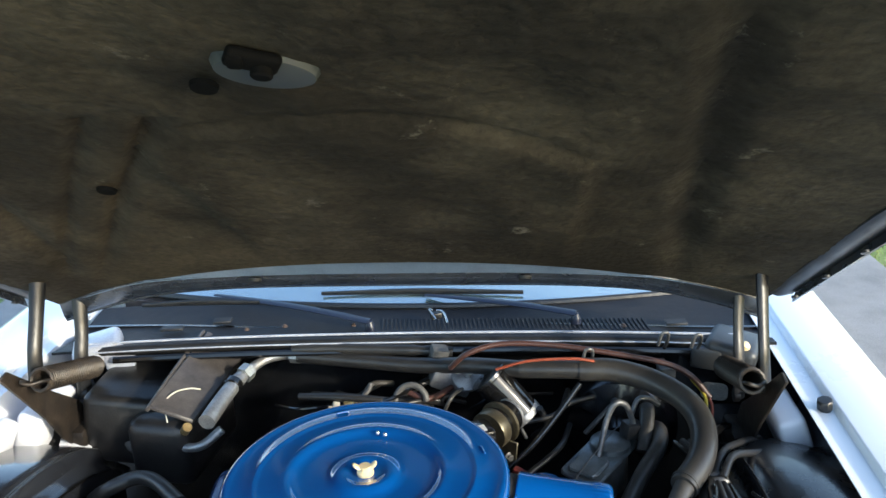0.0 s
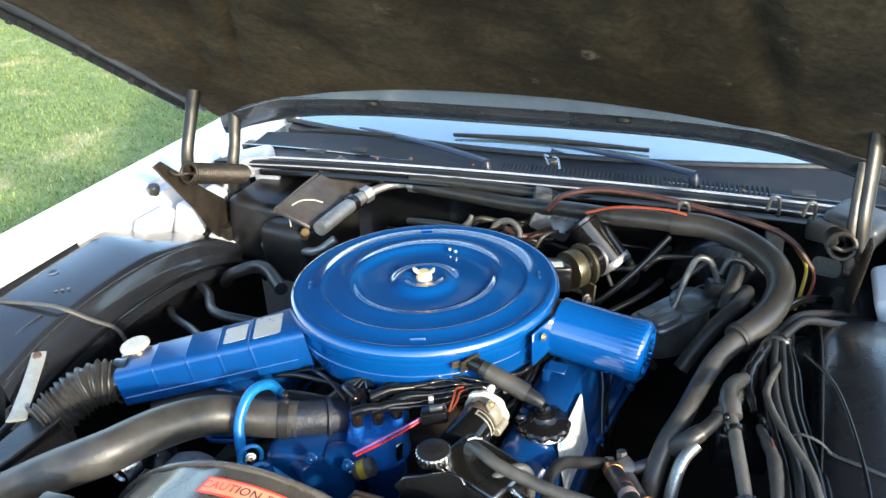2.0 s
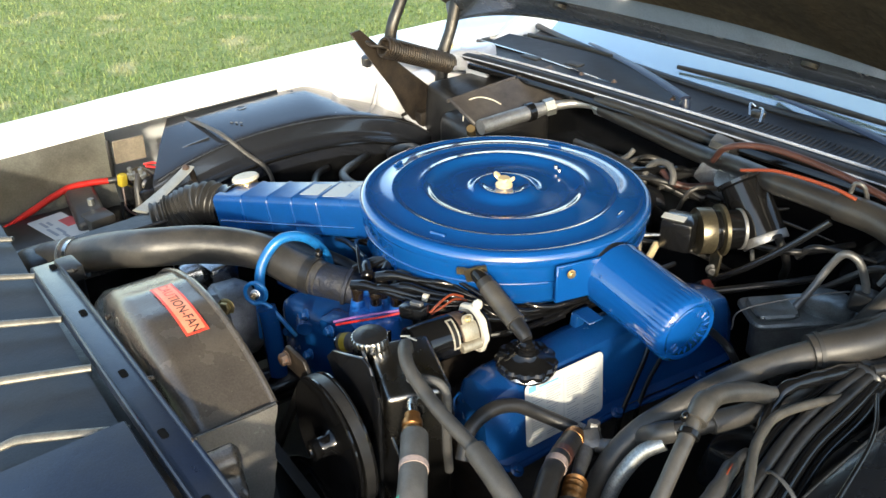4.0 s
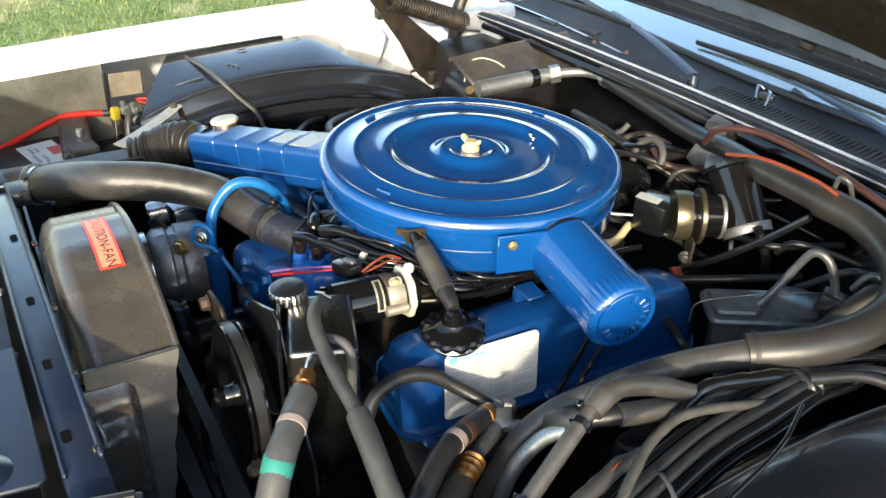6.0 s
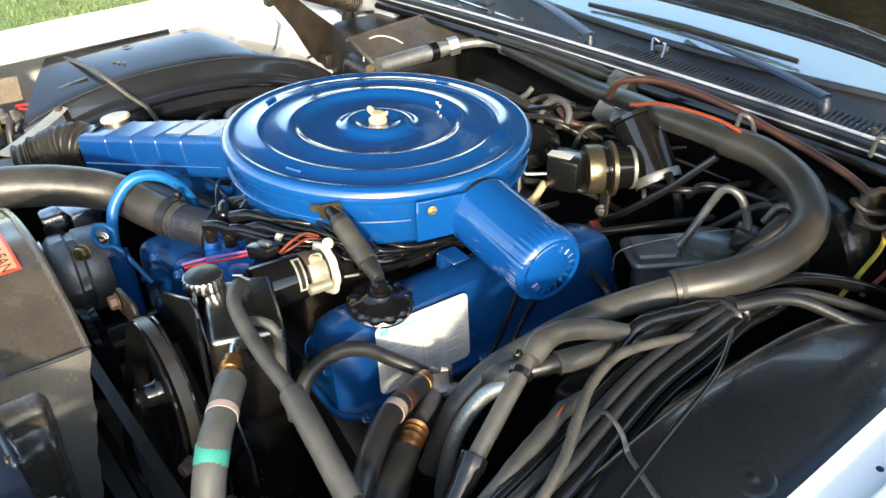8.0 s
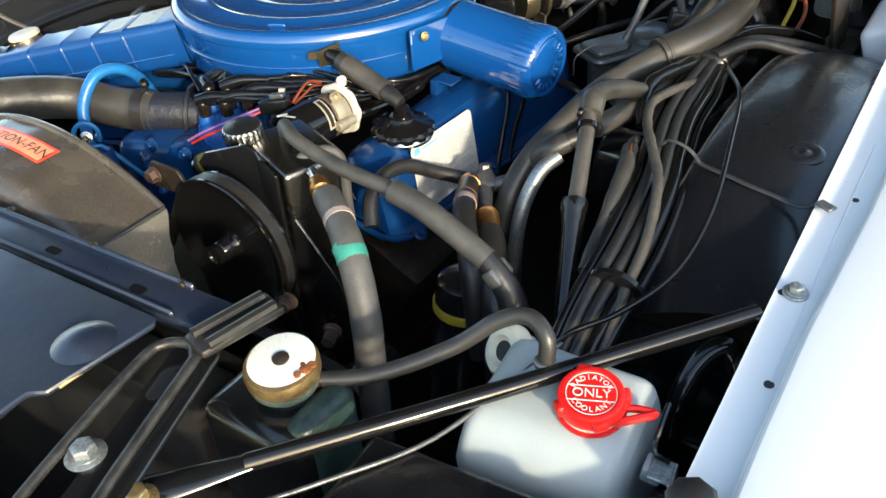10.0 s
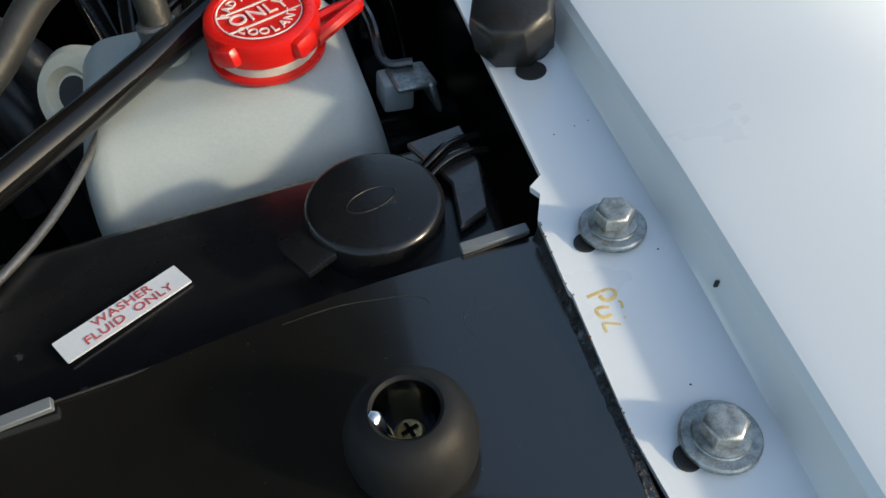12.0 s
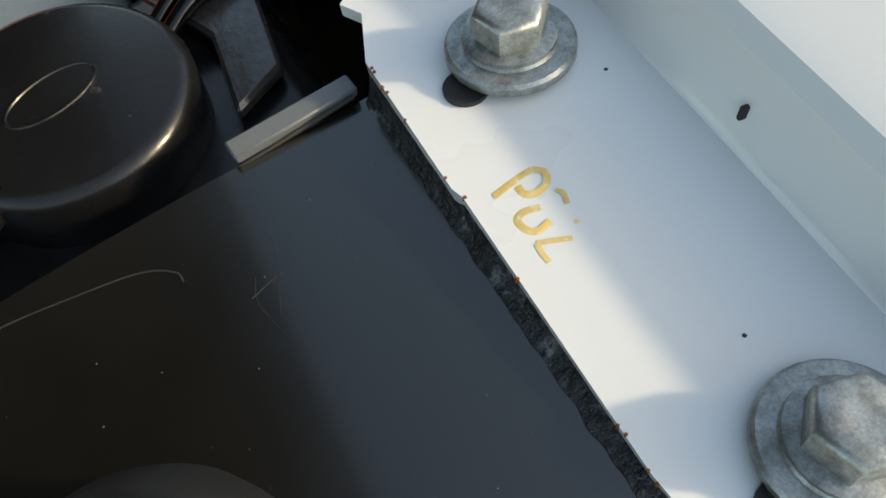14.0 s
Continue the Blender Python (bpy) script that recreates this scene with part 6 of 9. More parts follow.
for k in range(6):
    a = 2 * math.pi * k / 6
    part("fan_blade", plate([(0.06, -0.03), (0.235, -0.045), (0.24, 0.03), (0.06, 0.02)], (0.0, -0.50, 0.67), (math.cos(a), 0.0, math.sin(a)), (-math.sin(a) * 0.85, 0.5, math.cos(a) * 0.85), 0.002), BLACK, cr, "black steel fan blade")

# alternator
al = thing("alternator", (-0.22, -0.34, 0.70), "grimy cast alternator with bright face and slotted bracket", "alternator")
part("case", lathe((-0.228, -0.43, 0.765), (0.05, 1, 0), [(0.02, 0), (0.050, 0.004), (0.060, 0.014), (0.062, 0.03), (0.058, 0.034), (0.058, 0.044), (0.062, 0.048), (0.062, 0.085), (0.052, 0.10), (0, 0.102)], 40, flute=18, depth=0.0015, flute_from=2, flute_to=6), ALUMINIUM, al, "grimy grey cast case")
part("face_plate", lathe((-0.228, -0.440, 0.765), (0.05, 1, 0), [(0, 0.004), (0.016, 0.004), (0.018, 0.0), (0.026, 0.0), (0.034, 0.006), (0.052, 0.004), (0.056, 0.0), (0.060, 0.002), (0.060, 0.012), (0, 0.012)], 40), STEEL, al, "bright turned steel face")
part("front_pulley", lathe((-0.228, -0.462, 0.765), (0.05, 1, 0), [(0, 0), (0.014, 0), (0.036, 0.004), (0.030, 0.012), (0.036, 0.020), (0.02, 0.026), (0.02, 0.034)], 32), BLACK, al)
part("end_cap", lathe((-0.322, -0.402, 0.806), (0.10, 1, 0.15), [(0.0, 0.004), (0.012, 0.004), (0.014, 0.0), (0.021, 0.0), (0.023, 0.004), (0.023, 0.055)], 28), STEEL, al, "bright round steel end cap")
part("end_box", box((-0.298, -0.352, 0.812), (0.055, 0.05, 0.045), (0, 0, 8), 0.008), STEEL, al, "bright steel box")
bm = plate([(-0.014, 0.05), (0.0, 0.06), (0.018, 0.05), (0.05, -0.04), (0.085, -0.095), (0.065, -0.10), (0.03, -0.055)], (-0.262, -0.402, 0.775), (0.76, 0.65, 0), (0, 0, 1), 0.005, 0.001)
part("bracket", bm, HINGE, al, "slotted adjusting bracket")
part("slot", plate(rounded(0.009, 0.045, 0.004), (-0.248, -0.3945, 0.775), (0.68, 0.62, 0.4), (-0.22, -0.33, 0.9), -0.001), INK_BLACK, al, "dark slot")
part("bolt", bolt((-0.190, -0.385, 0.812), (0.6, -0.7, 0.3), 0.010, 0.008, 0.014), BRASS_PALE, al)
# ---- radiator and its support ----
shroud = thing("fan_shroud", (0, -0.53, 0.40), "scuffed black plastic fan shroud with red caution sticker", "fan shroud")
SC, SR = 0.662, 0.302


def shroud_pt(a, y, r):
    return (r * math.sin(a), y, SC + r * math.cos(a))


def shroud_skin(s, t):
    a = radians(-92 + 127 * s)
    r = SR
    if t < 0.25:
        k = t / 0.25
        return shroud_pt(a, -0.575 + 0.022 * k ** 2, r - 0.07 + 0.07 * math.sin(k * math.pi / 2))
    return shroud_pt(a, -0.553 + 0.078 * (t - 0.25) / 0.75, r + 0.001 * math.sin(30 * a))


part("ring", sheet(shroud_skin, 60, 16, (0, 0.003, -0.004)), SHROUD, shroud, "rounded scuffed ring", 45)
part("rear_edge", tube([shroud_pt(radians(-92 + 127 * i / 24), -0.475, SR + 0.001) for i in range(25)], 0.004, 8, 2), SHROUD, shroud)
# the upright side cheek below the seam, with a moulded bulge over the radiator mount
p0 = Vector(shroud_pt(radians(35), -0.553, SR))


def cheek_rear(z):
    """The cheek's cut rear edge draws forward on its way down, a little unevenly."""
    return -0.475 - 0.15 * (0.911 - z) + 0.0012 * math.sin(70 * z) + 0.0008 * math.sin(190 * z)


def step(a, b, v):
    k = min(1.0, max(0.0, (v - a) / (b - a)))
    return k * k * (3 - 2 * k)


def cheek_skin(s, t):
    z = 0.911 - 0.33 * t
    y = -0.570 + (cheek_rear(z) + 0.570) * s
    return (p0.x + 0.0055 + 0.010 * t - 0.002 * math.cos(4 * s), y, z)


def bulge_skin(s, t):
    z = 0.888 - 0.30 * t
    y = -0.574 + (0.054 - 0.02 * max(0.0, 0.76 - z)) * s
    out = 0.016 * step(0.886, 0.872, z) + 0.020 * step(0.856, 0.842, z)
    across = step(1.0, 0.74, s)
    return (p0.x + 0.004 + 0.010 * t + out * across * (0.9 + 0.1 * math.sin(9 * s)) + 0.003 * across * step(0.90, 0.886, z), y, z)


part("cheek", sheet(cheek_skin, 16, 40, (-0.004, 0, 0)), CHEEK, shroud, "paler satin lower cheek with pale spots")
part("seam", tube([(p0.x + 0.0045, -0.566, p0.z + 0.003), (p0.x + 0.0045, -0.475, p0.z + 0.003)], 0.0013, 6), WORN_EDGE, shroud, "pale scratched seam")
part("bulge", sheet(bulge_skin, 26, 60, (-0.003, 0, 0)), SHROUD, shroud, "glossy black moulded mounting bulge", 60)
part("bolt", bolt((p0.x + 0.022, -0.568, 0.862), (0.7, -0.6, 0.4), 0.005, 0.008, 0.007), RUSTY, shroud)
part("clip", tube([(p0.x + 0.018, -0.574, 0.868), (p0.x + 0.026, -0.570, 0.866), (p0.x + 0.036, -0.566, 0.858), (p0.x + 0.040, -0.565, 0.845)], 0.0026, 8, 5), ALUMINIUM, shroud, "bent bright steel clip")
bm = bmesh.new()
sheet(lambda s, t: (-0.38 + 0.76 * s, -0.577, 0.42 + 0.46 * t), 10, 8, (0, 0.004, 0), bm)
part("back_plate", bm, PLASTIC, shroud)
# caution sticker, bent over the ring


def on_ring(u, v, lift):
    """u along the ring, v across it, from the sticker's middle."""
    a = u / SR + 0.022
    return Vector(shroud_pt(a, -0.510 + v, SR + 0.0012 + lift))


stk = part("sticker", sheet(lambda s, t: on_ring(-0.060 + 0.120 * s, -0.0135 + 0.027 * t, 0.0002), 20, 2, (0, 0, -0.0002)), CAUTION, shroud, "red caution fan sticker with black letters")
part("patch", sheet(lambda s, t: on_ring(-0.056 + 0.112 * s, -0.0105 + 0.021 * t, 0.0005), 24, 2, (0, 0, -0.0002)), CAUTION_PALE, stk, "sun-bleached salmon middle")
tb = text_mesh("CAUTION-FAN", 0.0168, Matrix.Identity(4), 0.0, 1.05)
for v in tb.verts:
    v.co = on_ring(v.co.x, v.co.y, 0.0009)
worn = tb.copy()
edge_x = -0.0175 / SR + 0.022
for bmx, side in ((tb, 1), (worn, -1)):
    gone = [f for f in bmx.faces if side * (math.atan2(f.calc_center_median().x, f.calc_center_median().z - SC) - edge_x) < 0]
    bmesh.ops.delete(bmx, geom=gone, context="FACES")
part("letters", tb, INK_BLACK, stk, "black printed letters of CAUTION-FAN")
part("letters", worn, CAUTION, stk, "worn letters at the bleached end")

rad = thing("radiator", (0, -0.60, 0.40), "black radiator with verdigris-stained end tank and brass neck", "radiator")
part("core", box((0, -0.605, 0.64), (0.74, 0.05, 0.46), (0, 0, 0), 0.006), BLACK_DUSTY, rad)
bm = box((0.43, -0.595, 0.668), (0.10, 0.075, 0.44), (0, 0, 0), 0.014, 3)
part("end_tank", bm, BLACK, rad, "black end tank")
part("stain", box((0.4685, -0.588, 0.80), (0.026, 0.062, 0.19), (0, 0, 0), 0.012, 3), VERDIGRIS, rad, "green corroded side of the tank")
bm = box((-0.41, -0.58, 0.68), (0.10, 0.09, 0.40), (0, 0, 0), 0.03, 4)
rod((-0.375, -0.548, 0.872), (-0.405, -0.565, 0.84), 0.024, 24, 0.003, bm)
part("end_tank", bm, BLACK_DUSTY, rad)
part("inlet_neck", tube([(-0.365, -0.541, 0.876), (-0.395, -0.560, 0.864), (-0.43, -0.585, 0.845)], [0.0295, 0.031, 0.032], 20), EVAP, rad, "tan stained inlet neck")
part("wire_clamp", lathe((-0.372, -0.546, 0.873), (-0.78, -0.52, -0.30), [(0.0300, 0), (0.0325, 0.001), (0.0325, 0.003), (0.0300, 0.004)], 24), ZINC, rad, "wire hose clamp")
part("filler_neck", lathe((0.432, -0.5825, 0.872), (0.05, -0.08, 1), [(0.023, 0), (0.023, 0.014), (0.021, 0.018), (0.021, 0.022), (0.027, 0.026), (0.028, 0.032)], 36), NECK_GREEN, rad, "pale green corroded filler neck")
part("overflow_spout", tube([(0.447, -0.575, 0.893), (0.462, -0.566, 0.896)], 0.005, 10), BRASS, rad)
rax = (0.03, -0.13, 1)
rc = part("cap", lathe((0.432, -0.5830, 0.901), rax, [(0.027, 0), (0.029, 0.003), (0.0295, 0.010), (0.028, 0.0145), (0.025, 0.0155)], 48), RUST_GOLD, rad, "scuffed gold radiator cap with rust stain")
part("top", lathe((0.432, -0.5830, 0.9155), rax, [(0.0262, 0), (0.0260, 0.0012), (0.0245, 0.0016), (0.008, 0.0018), (0, 0.0018)], 48), RADCAP, rc, "scuffed bright top, rust at one side")
bm = bmesh.new()
for dx, dy, r in ((0.023, 0.001, 0.0045), (0.024, 0.007, 0.0035), (0.0215, -0.006, 0.003), (0.018, 0.004, 0.002)):
    lathe((0.432 + dx, -0.5830 + dy, 0.9145), rax, [(r, 0), (r * 0.95, 0.0029), (r * 0.5, 0.0031), (0, 0.0031)], 9, bm)
part("rust", bm, ORANGE_RUST, rc, "orange rust patches at the rim")
part("rivet", lathe((0.4322, -0.5833, 0.917), rax, [(0.0066, 0), (0.0066, 0.0016), (0.0055, 0.0022), (0, 0.0020)], 20), HINGE, rc, "dark rivet")
part("stain", lathe((0.438, -0.5660, 0.9152), rax, [(0.0065, 0), (0.006, 0.0016), (0, 0.0017)], 9), TEAL, rc, "blue-green stain at the rim")

sup = thing("radiator_support", (0, -0.68, 0.40), "black pressed steel radiator support panel with ribs", "radiator support", kind="structure")
bm = bmesh.new()
sheet(lambda s, t: (-0.72 + 1.02 * s, -0.80 + 0.175 * t, 0.932 + 0.004 * math.sin(2.2 * s * 3) - 0.02 * (1 - t) ** 2), 24, 8, (0, 0, -0.008), bm)
part("top_panel", bm, SUPPORT, sup)
bm = box((0, -0.86, 0.61), (1.44, 0.02, 0.46), (0, 0, 0), 0.004)
part("front_wall", bm, BLACK, sup)
for x0, x1 in ((-0.135, -0.082), (-0.006, 0.038), (0.108, 0.163), (-0.27, -0.21), (-0.40, -0.34)):
    bm = tube([(x0 - 0.01, -0.76, 0.925), (x0, -0.722, 0.939), (x0 + 0.012, -0.70, 0.943), (x1, -0.622, 0.943)], [0.003, 0.0052, 0.0055, 0.0048], 10, 5, flat=0.75)
    part("rib", bm, PALE_RIB, sup, "worn raised rib")
bm = box((0.075, -0.598, 0.936), (0.63, 0.036, 0.014), (0, 0, 1.5), 0.004)
box((0.06, -0.583, 0.944), (0.56, 0.005, 0.008), (0, 0, 1.5), 0.002, 1, bm)
box((0.06, -0.614, 0.943), (0.58, 0.004, 0.008), (0, 0, 1.5), 0.002, 1, bm)
part("channel", bm, CHANNEL, sup, "black folded channel across the radiator, sky blue in its colour")
for x in (-0.22, -0.08, 0.07, 0.19, 0.30):
    part("slot", plate(rounded(0.016, 0.008, 0.003), (x, -0.598, 0.9432), (1, 0.03, 0), (-0.03, 1, 0), 0.0006), HOLE, sup)
    part("screw", bolt((x + 0.03, -0.5805, 0.945), (0, 1, 0.2), 0.0028, 0.003, 0.004), HINGE, sup)
part("bracket", box((-0.212, -0.580, 0.938), (0.045, 0.026, 0.022), (0, 0, 5), 0.005), BLACK_DUSTY, sup, "black folded corner bracket")
# latch plate with a pressed dome
lp = thing("latch_plate", (0.28, -0.67, 0.93), "black steel latch plate with round pressed dome", "latch plate")
bm = plate([(-0.12, 0.055), (0.072, 0.055), (0.078, 0.048), (0.066, -0.035), (0.055, -0.042), (0.052, -0.09), (-0.12, -0.09)], (0.275, -0.675, 0.944), (1, 0.02, 0), (0, 1, 0.02), 0.005, 0.0015)
part("plate", bm, CHANNEL, lp)
part("dome", lathe((0.322, -0.663, 0.9488), (0, 0, 1), [(0.024, 0), (0.021, 0.002), (0.014, 0.006), (0.006, 0.008), (0, 0.0083)], 32), CHANNEL, lp, "pressed dome")
part("edge", tube([(0.3475, -0.625, 0.9465), (0.341, -0.70, 0.9455)], 0.0022, 8), GOLD, lp, "worn brassy edge")
# U-shaped brace with lightening slot
ub = thing("support_brace", (0.40, -0.70, 0.90), "black folded steel brace with worn edges and slot", "brace")
bm = plate([(-0.020, -0.20), (0.026, -0.20), (0.018, 0.075), (0.008, 0.095), (-0.012, 0.095), (-0.020, 0.075)], (0.408, -0.690, 0.926), (1, 0.33, 0), (-0.33, 1, 0.0), 0.005, 0.001)
part("web", bm, BLACK, ub)
part("flange", tube([(0.455, -0.80, 0.934), (0.428, -0.722, 0.938), (0.402, -0.64, 0.941), (0.398, -0.628, 0.941)], [0.0042, 0.0042, 0.0045, 0.004], 10, 5, flat=0.9), WORN_EDGE, ub, "worn rounded flange")
part("flange", tube([(0.405, -0.81, 0.934), (0.388, -0.75, 0.938), (0.366, -0.655, 0.941), (0.368, -0.632, 0.942), (0.385, -0.622, 0.942), (0.398, -0.63, 0.941)], 0.0040, 10, 5), WORN_EDGE, ub, "worn rounded flange")
part("slot", plate(rounded(0.012, 0.03, 0.006), (0.388, -0.655, 0.9315), (1, 0.33, 0), (-0.33, 1, 0), 0.0006), INK_BLACK, ub)
bm = box((0.402, -0.592, 0.945), (0.028, 0.070, 0.008), (0, 0, -14), 0.003)
tube([(0.388, -0.620, 0.951), (0.402, -0.562, 0.951)], 0.0045, 8, 3, bm)
tube([(0.406, -0.622, 0.951), (0.418, -0.566, 0.951)], 0.0045, 8, 3, bm)
part("clip", bm, BLACK_DUSTY, ub, "ridged black steel clip")
part("bolt", bolt((0.394, -0.723, 0.930), (0, 0, 1), 0.0085, 0.008, 0.0135), ZINC, ub, "galvanised hexagon bolt")
part("bolt", bolt((0.444, -0.726, 0.920), (0, 0, 1), 0.008, 0.008, 0.013), GOLD, ub, "yellow zinc bolt")

# round stay bar from the support to the fender
bar = thing("stay_bar", (0.60, -0.50, 0.88), "glossy black round stay bar across the reservoir", "stay bar")
part("bar", tube([(0.470, -0.663, 0.906), (0.537, -0.584, 0.9085), (0.599, -0.511, 0.912), (0.660, -0.440, 0.917), (0.720, -0.371, 0.922)], 0.0068, 16), BLACK_GLOSS, bar)
part("flattened_end", tube([(0.355, -0.80, 0.902), (0.41, -0.735, 0.904), (0.445, -0.693, 0.905), (0.474, -0.658, 0.906)], [0.016, 0.015, 0.012, 0.0068], 14, 6, flat=0.4), BLACK, bar, "flattened bar end")
part("tab", box((0.721, -0.369, 0.922), (0.012, 0.02, 0.004), (0, 0, 30), 0.001, 1), BLACK, bar)
hose("hood_cable", [(0.42, -0.80, 0.905), (0.47, -0.715, 0.90), (0.52, -0.64, 0.895), (0.56, -0.575, 0.893), (0.585, -0.50, 0.900), (0.60, -0.455, 0.905)], 0.0018, GREY_METAL, "thin grey cable below the stay bar", "cable")

# ---- coolant and washer tanks ----
res = thing("coolant_reservoir", (0.63, -0.51, 0.70), "milky white coolant reservoir with bright red screw cap", "coolant reservoir")


def tank_mesh():
    tb = bmesh.new()
    low = [(0.580, -0.560, 0.70), (0.690, -0.545, 0.70), (0.690, -0.455, 0.70), (0.560, -0.455, 0.70)]
    mid = [(0.566, -0.566, 0.874), (0.687, -0.550, 0.874), (0.682, -0.446, 0.882), (0.556, -0.450, 0.882)]
    top = [(0.570, -0.544, 0.899), (0.681, -0.528, 0.899), (0.674, -0.454, 0.905), (0.566, -0.458, 0.905)]
    rows = [[tb.verts.new(p) for p in ring] for ring in (low, mid, top)]
    for a, b in zip(rows, rows[1:]):
        for k in range(4):
            tb.faces.new((a[k], a[(k + 1) % 4], b[(k + 1) % 4], b[k]))
    tb.faces.new(rows[0][::-1])
    tb.faces.new(rows[2])
    bmesh.ops.bevel(tb, geom=tb.edges[:], offset=0.012, segments=4, affect="EDGES", profile=0.5)
    return tb


part("tank", tank_mesh(), TANK, res, "milky translucent plastic tank")
cax = Vector((0.03, -0.16, 1)).normalized()
c0 = Vector((0.6462, -0.5012, 0.889))
part("neck", lathe(c0, cax, [(0.0218, 0), (0.0218, 0.026)], 36), OFF_WHITE, res, "white screw neck")
part("collar", lathe(c0 + cax * 0.0150, cax, [(0.0215, 0), (0.0245, 0.0005), (0.0245, 0.0022), (0.0215, 0.0028)], 40), RED, res, "thin red collar")
rcap = part("cap", lathe(c0 + cax * 0.0165, cax, [(0.0225, 0.0058), (0.0235, 0.0066), (0.0235, 0.013), (0.0225, 0.0165), (0.0205, 0.0175), (0.0185, 0.0172), (0.018, 0.0163), (0, 0.0163)], 48), RED, res, "bright red screw cap with raised white letters")
du, dv = frame_of(cax)[1:]
for a in (0.5, 2.2, 4.0, 5.4):
    p = c0 + cax * 0.0280 + (Vector((math.cos(a), math.sin(a), 0)) - cax * cax.dot(Vector((math.cos(a), math.sin(a), 0)))) * 0.0230
    part("lug", box(p, (0.008, 0.012, 0.009), (9, 0, math.degrees(a)), 0.003, 2), RED, rcap)
tri = tube([c0 + cax * 0.019 + Vector((0.020, -0.008, 0)), c0 + cax * 0.021 + Vector((0.034, 0.004, 0)), c0 + cax * 0.021 + Vector((0.041, 0.012, 0)), c0 + cax * 0.020 + Vector((0.031, 0.012, 0)), c0 + cax * 0.019 + Vector((0.020, 0.008, 0))], 0.003, 8, 4)
part("strap", tri, RED, res, "red retaining loop")
part("tab", box(c0 + cax * 0.004 + Vector((-0.018, -0.018, 0)), (0.010, 0.008, 0.003), (0, 0, 40), 0.001, 1), RED, res)
cm = basis(c0 + cax * 0.0331, (0.90, 0.38, 0.0), (-0.38, 0.90, 0.15))
for body, size, dy in (("ONLY", 0.0098, 0.0),):
    part("letters", text_mesh(body, size, cm @ pose(0, dy, 0), 0.0003, 1.0), CAP_PRINT, rcap, "raised white word ONLY")
part("ring", tube([cm @ Vector((0.0172 * math.cos(a), 0.0172 * math.sin(a), 0)) for a in (2 * math.pi * i / 40 for i in range(41))], 0.00035, 6, straight=True), CAP_PRINT, rcap, "thin white printed ring")


def arc_text(word, r, a0, step, size, flip):
    bm = bmesh.new()
    for i, ch in enumerate(word):
        a = a0 + step * i
        q = pose(r * math.cos(a), r * math.sin(a), 0, 0, 0, math.degrees(a) + (90 if flip else -90))
        merge(bm, text_mesh(ch, size, cm @ q, 0.0003))
    return bm


part("letters", arc_text("RADIATOR", 0.0132, radians(155), -radians(18.5), 0.0056, False), CAP_PRINT, rcap, "raised white word RADIATOR")
part("letters", arc_text("COOLANT", 0.0132, radians(212), radians(19.5), 0.0056, True), CAP_PRINT, rcap, "raised white word COOLANT")
bm = bmesh.new()
for dy in (0.0060, -0.0060):
    q = box((0, dy, 0), (0.033, 0.0007, 0.0005), (0, 0, 0), 0.0, 1)
    bmesh.ops.transform(q, matrix=cm, verts=q.verts)
    merge(bm, q)
part("rule", bm, PAPER, rcap, "thin white raised line")
part("hose_neck", lathe((0.604, -0.490, 0.900), (0, 0, 1), [(0.010, 0), (0.010, 0.008), (0.007, 0.009), (0.007, 0.018)], 18), TANK, res)
bm = box((0.696, -0.508, 0.874), (0.014, 0.016, 0.014), (0, 8, 5), 0.002, 2)
part("lug", bm, TANK, res, "moulded fixing lug")
part("bracket", tube([(0.6905, -0.470, 0.900), (0.6925, -0.490, 0.898), (0.694, -0.503, 0.886), (0.706, -0.505, 0.884)], 0.0022, 8, 5), BLACK, res, "thin black bracket")
part("fixing", merge(box((0.7035, -0.512, 0.881), (0.018, 0.020, 0.003), (0, 6, 8), 0.001, 1), box((0.711, -0.512, 0.874), (0.003, 0.020, 0.016), (0, -10, 8), 0.001, 1)), ZINC, res, "folded zinc clip")
# overflow hose from the radiator neck
oh = thing("overflow_hose", (0.60, -0.49, 0.90), "grey rubber overflow hose from radiator to reservoir", "hose")
part("hose", tube([(0.456, -0.569, 0.895), (0.49, -0.545, 0.896), (0.535, -0.508, 0.914), (0.563, -0.487, 0.936), (0.585, -0.480, 0.944), (0.602, -0.485, 0.936), (0.605, -0.490, 0.915)], 0.0065, 14), HOSE_DARK, oh)
part("clip", lathe((0.604, -0.490, 0.913), (0, 0, 1), [(0.0075, 0), (0.0085, 0.001), (0.0085, 0.005), (0.0075, 0.006)], 16), GREY_METAL, oh, "spring clip")
wc = thing("valve_cap", (0.551, -0.464, 0.80), "round yellowed white plastic cap beside the reservoir", "plastic cap")
vax = Vector((-0.42, -0.72, 0.55))
part("body", lathe((0.556, -0.447, 0.868), vax, [(0.020, 0), (0.023, 0.003), (0.023, 0.012), (0.019, 0.017), (0.013, 0.018), (0.010, 0.014), (0, 0.013)], 36), CAP_WHITE, wc)
part("recess", lathe(Vector((0.556, -0.447, 0.868)) + vax.normalized() * 0.0138, vax, [(0.0088, 0), (0.0086, 0.0008), (0.004, 0.0006), (0, 0.0004)], 20), INK_BLACK, wc, "dark recess")
part("stem", tube([(0.556, -0.445, 0.872), (0.56, -0.44, 0.80), (0.565, -0.44, 0.70)], 0.018, 16), TANK, wc)

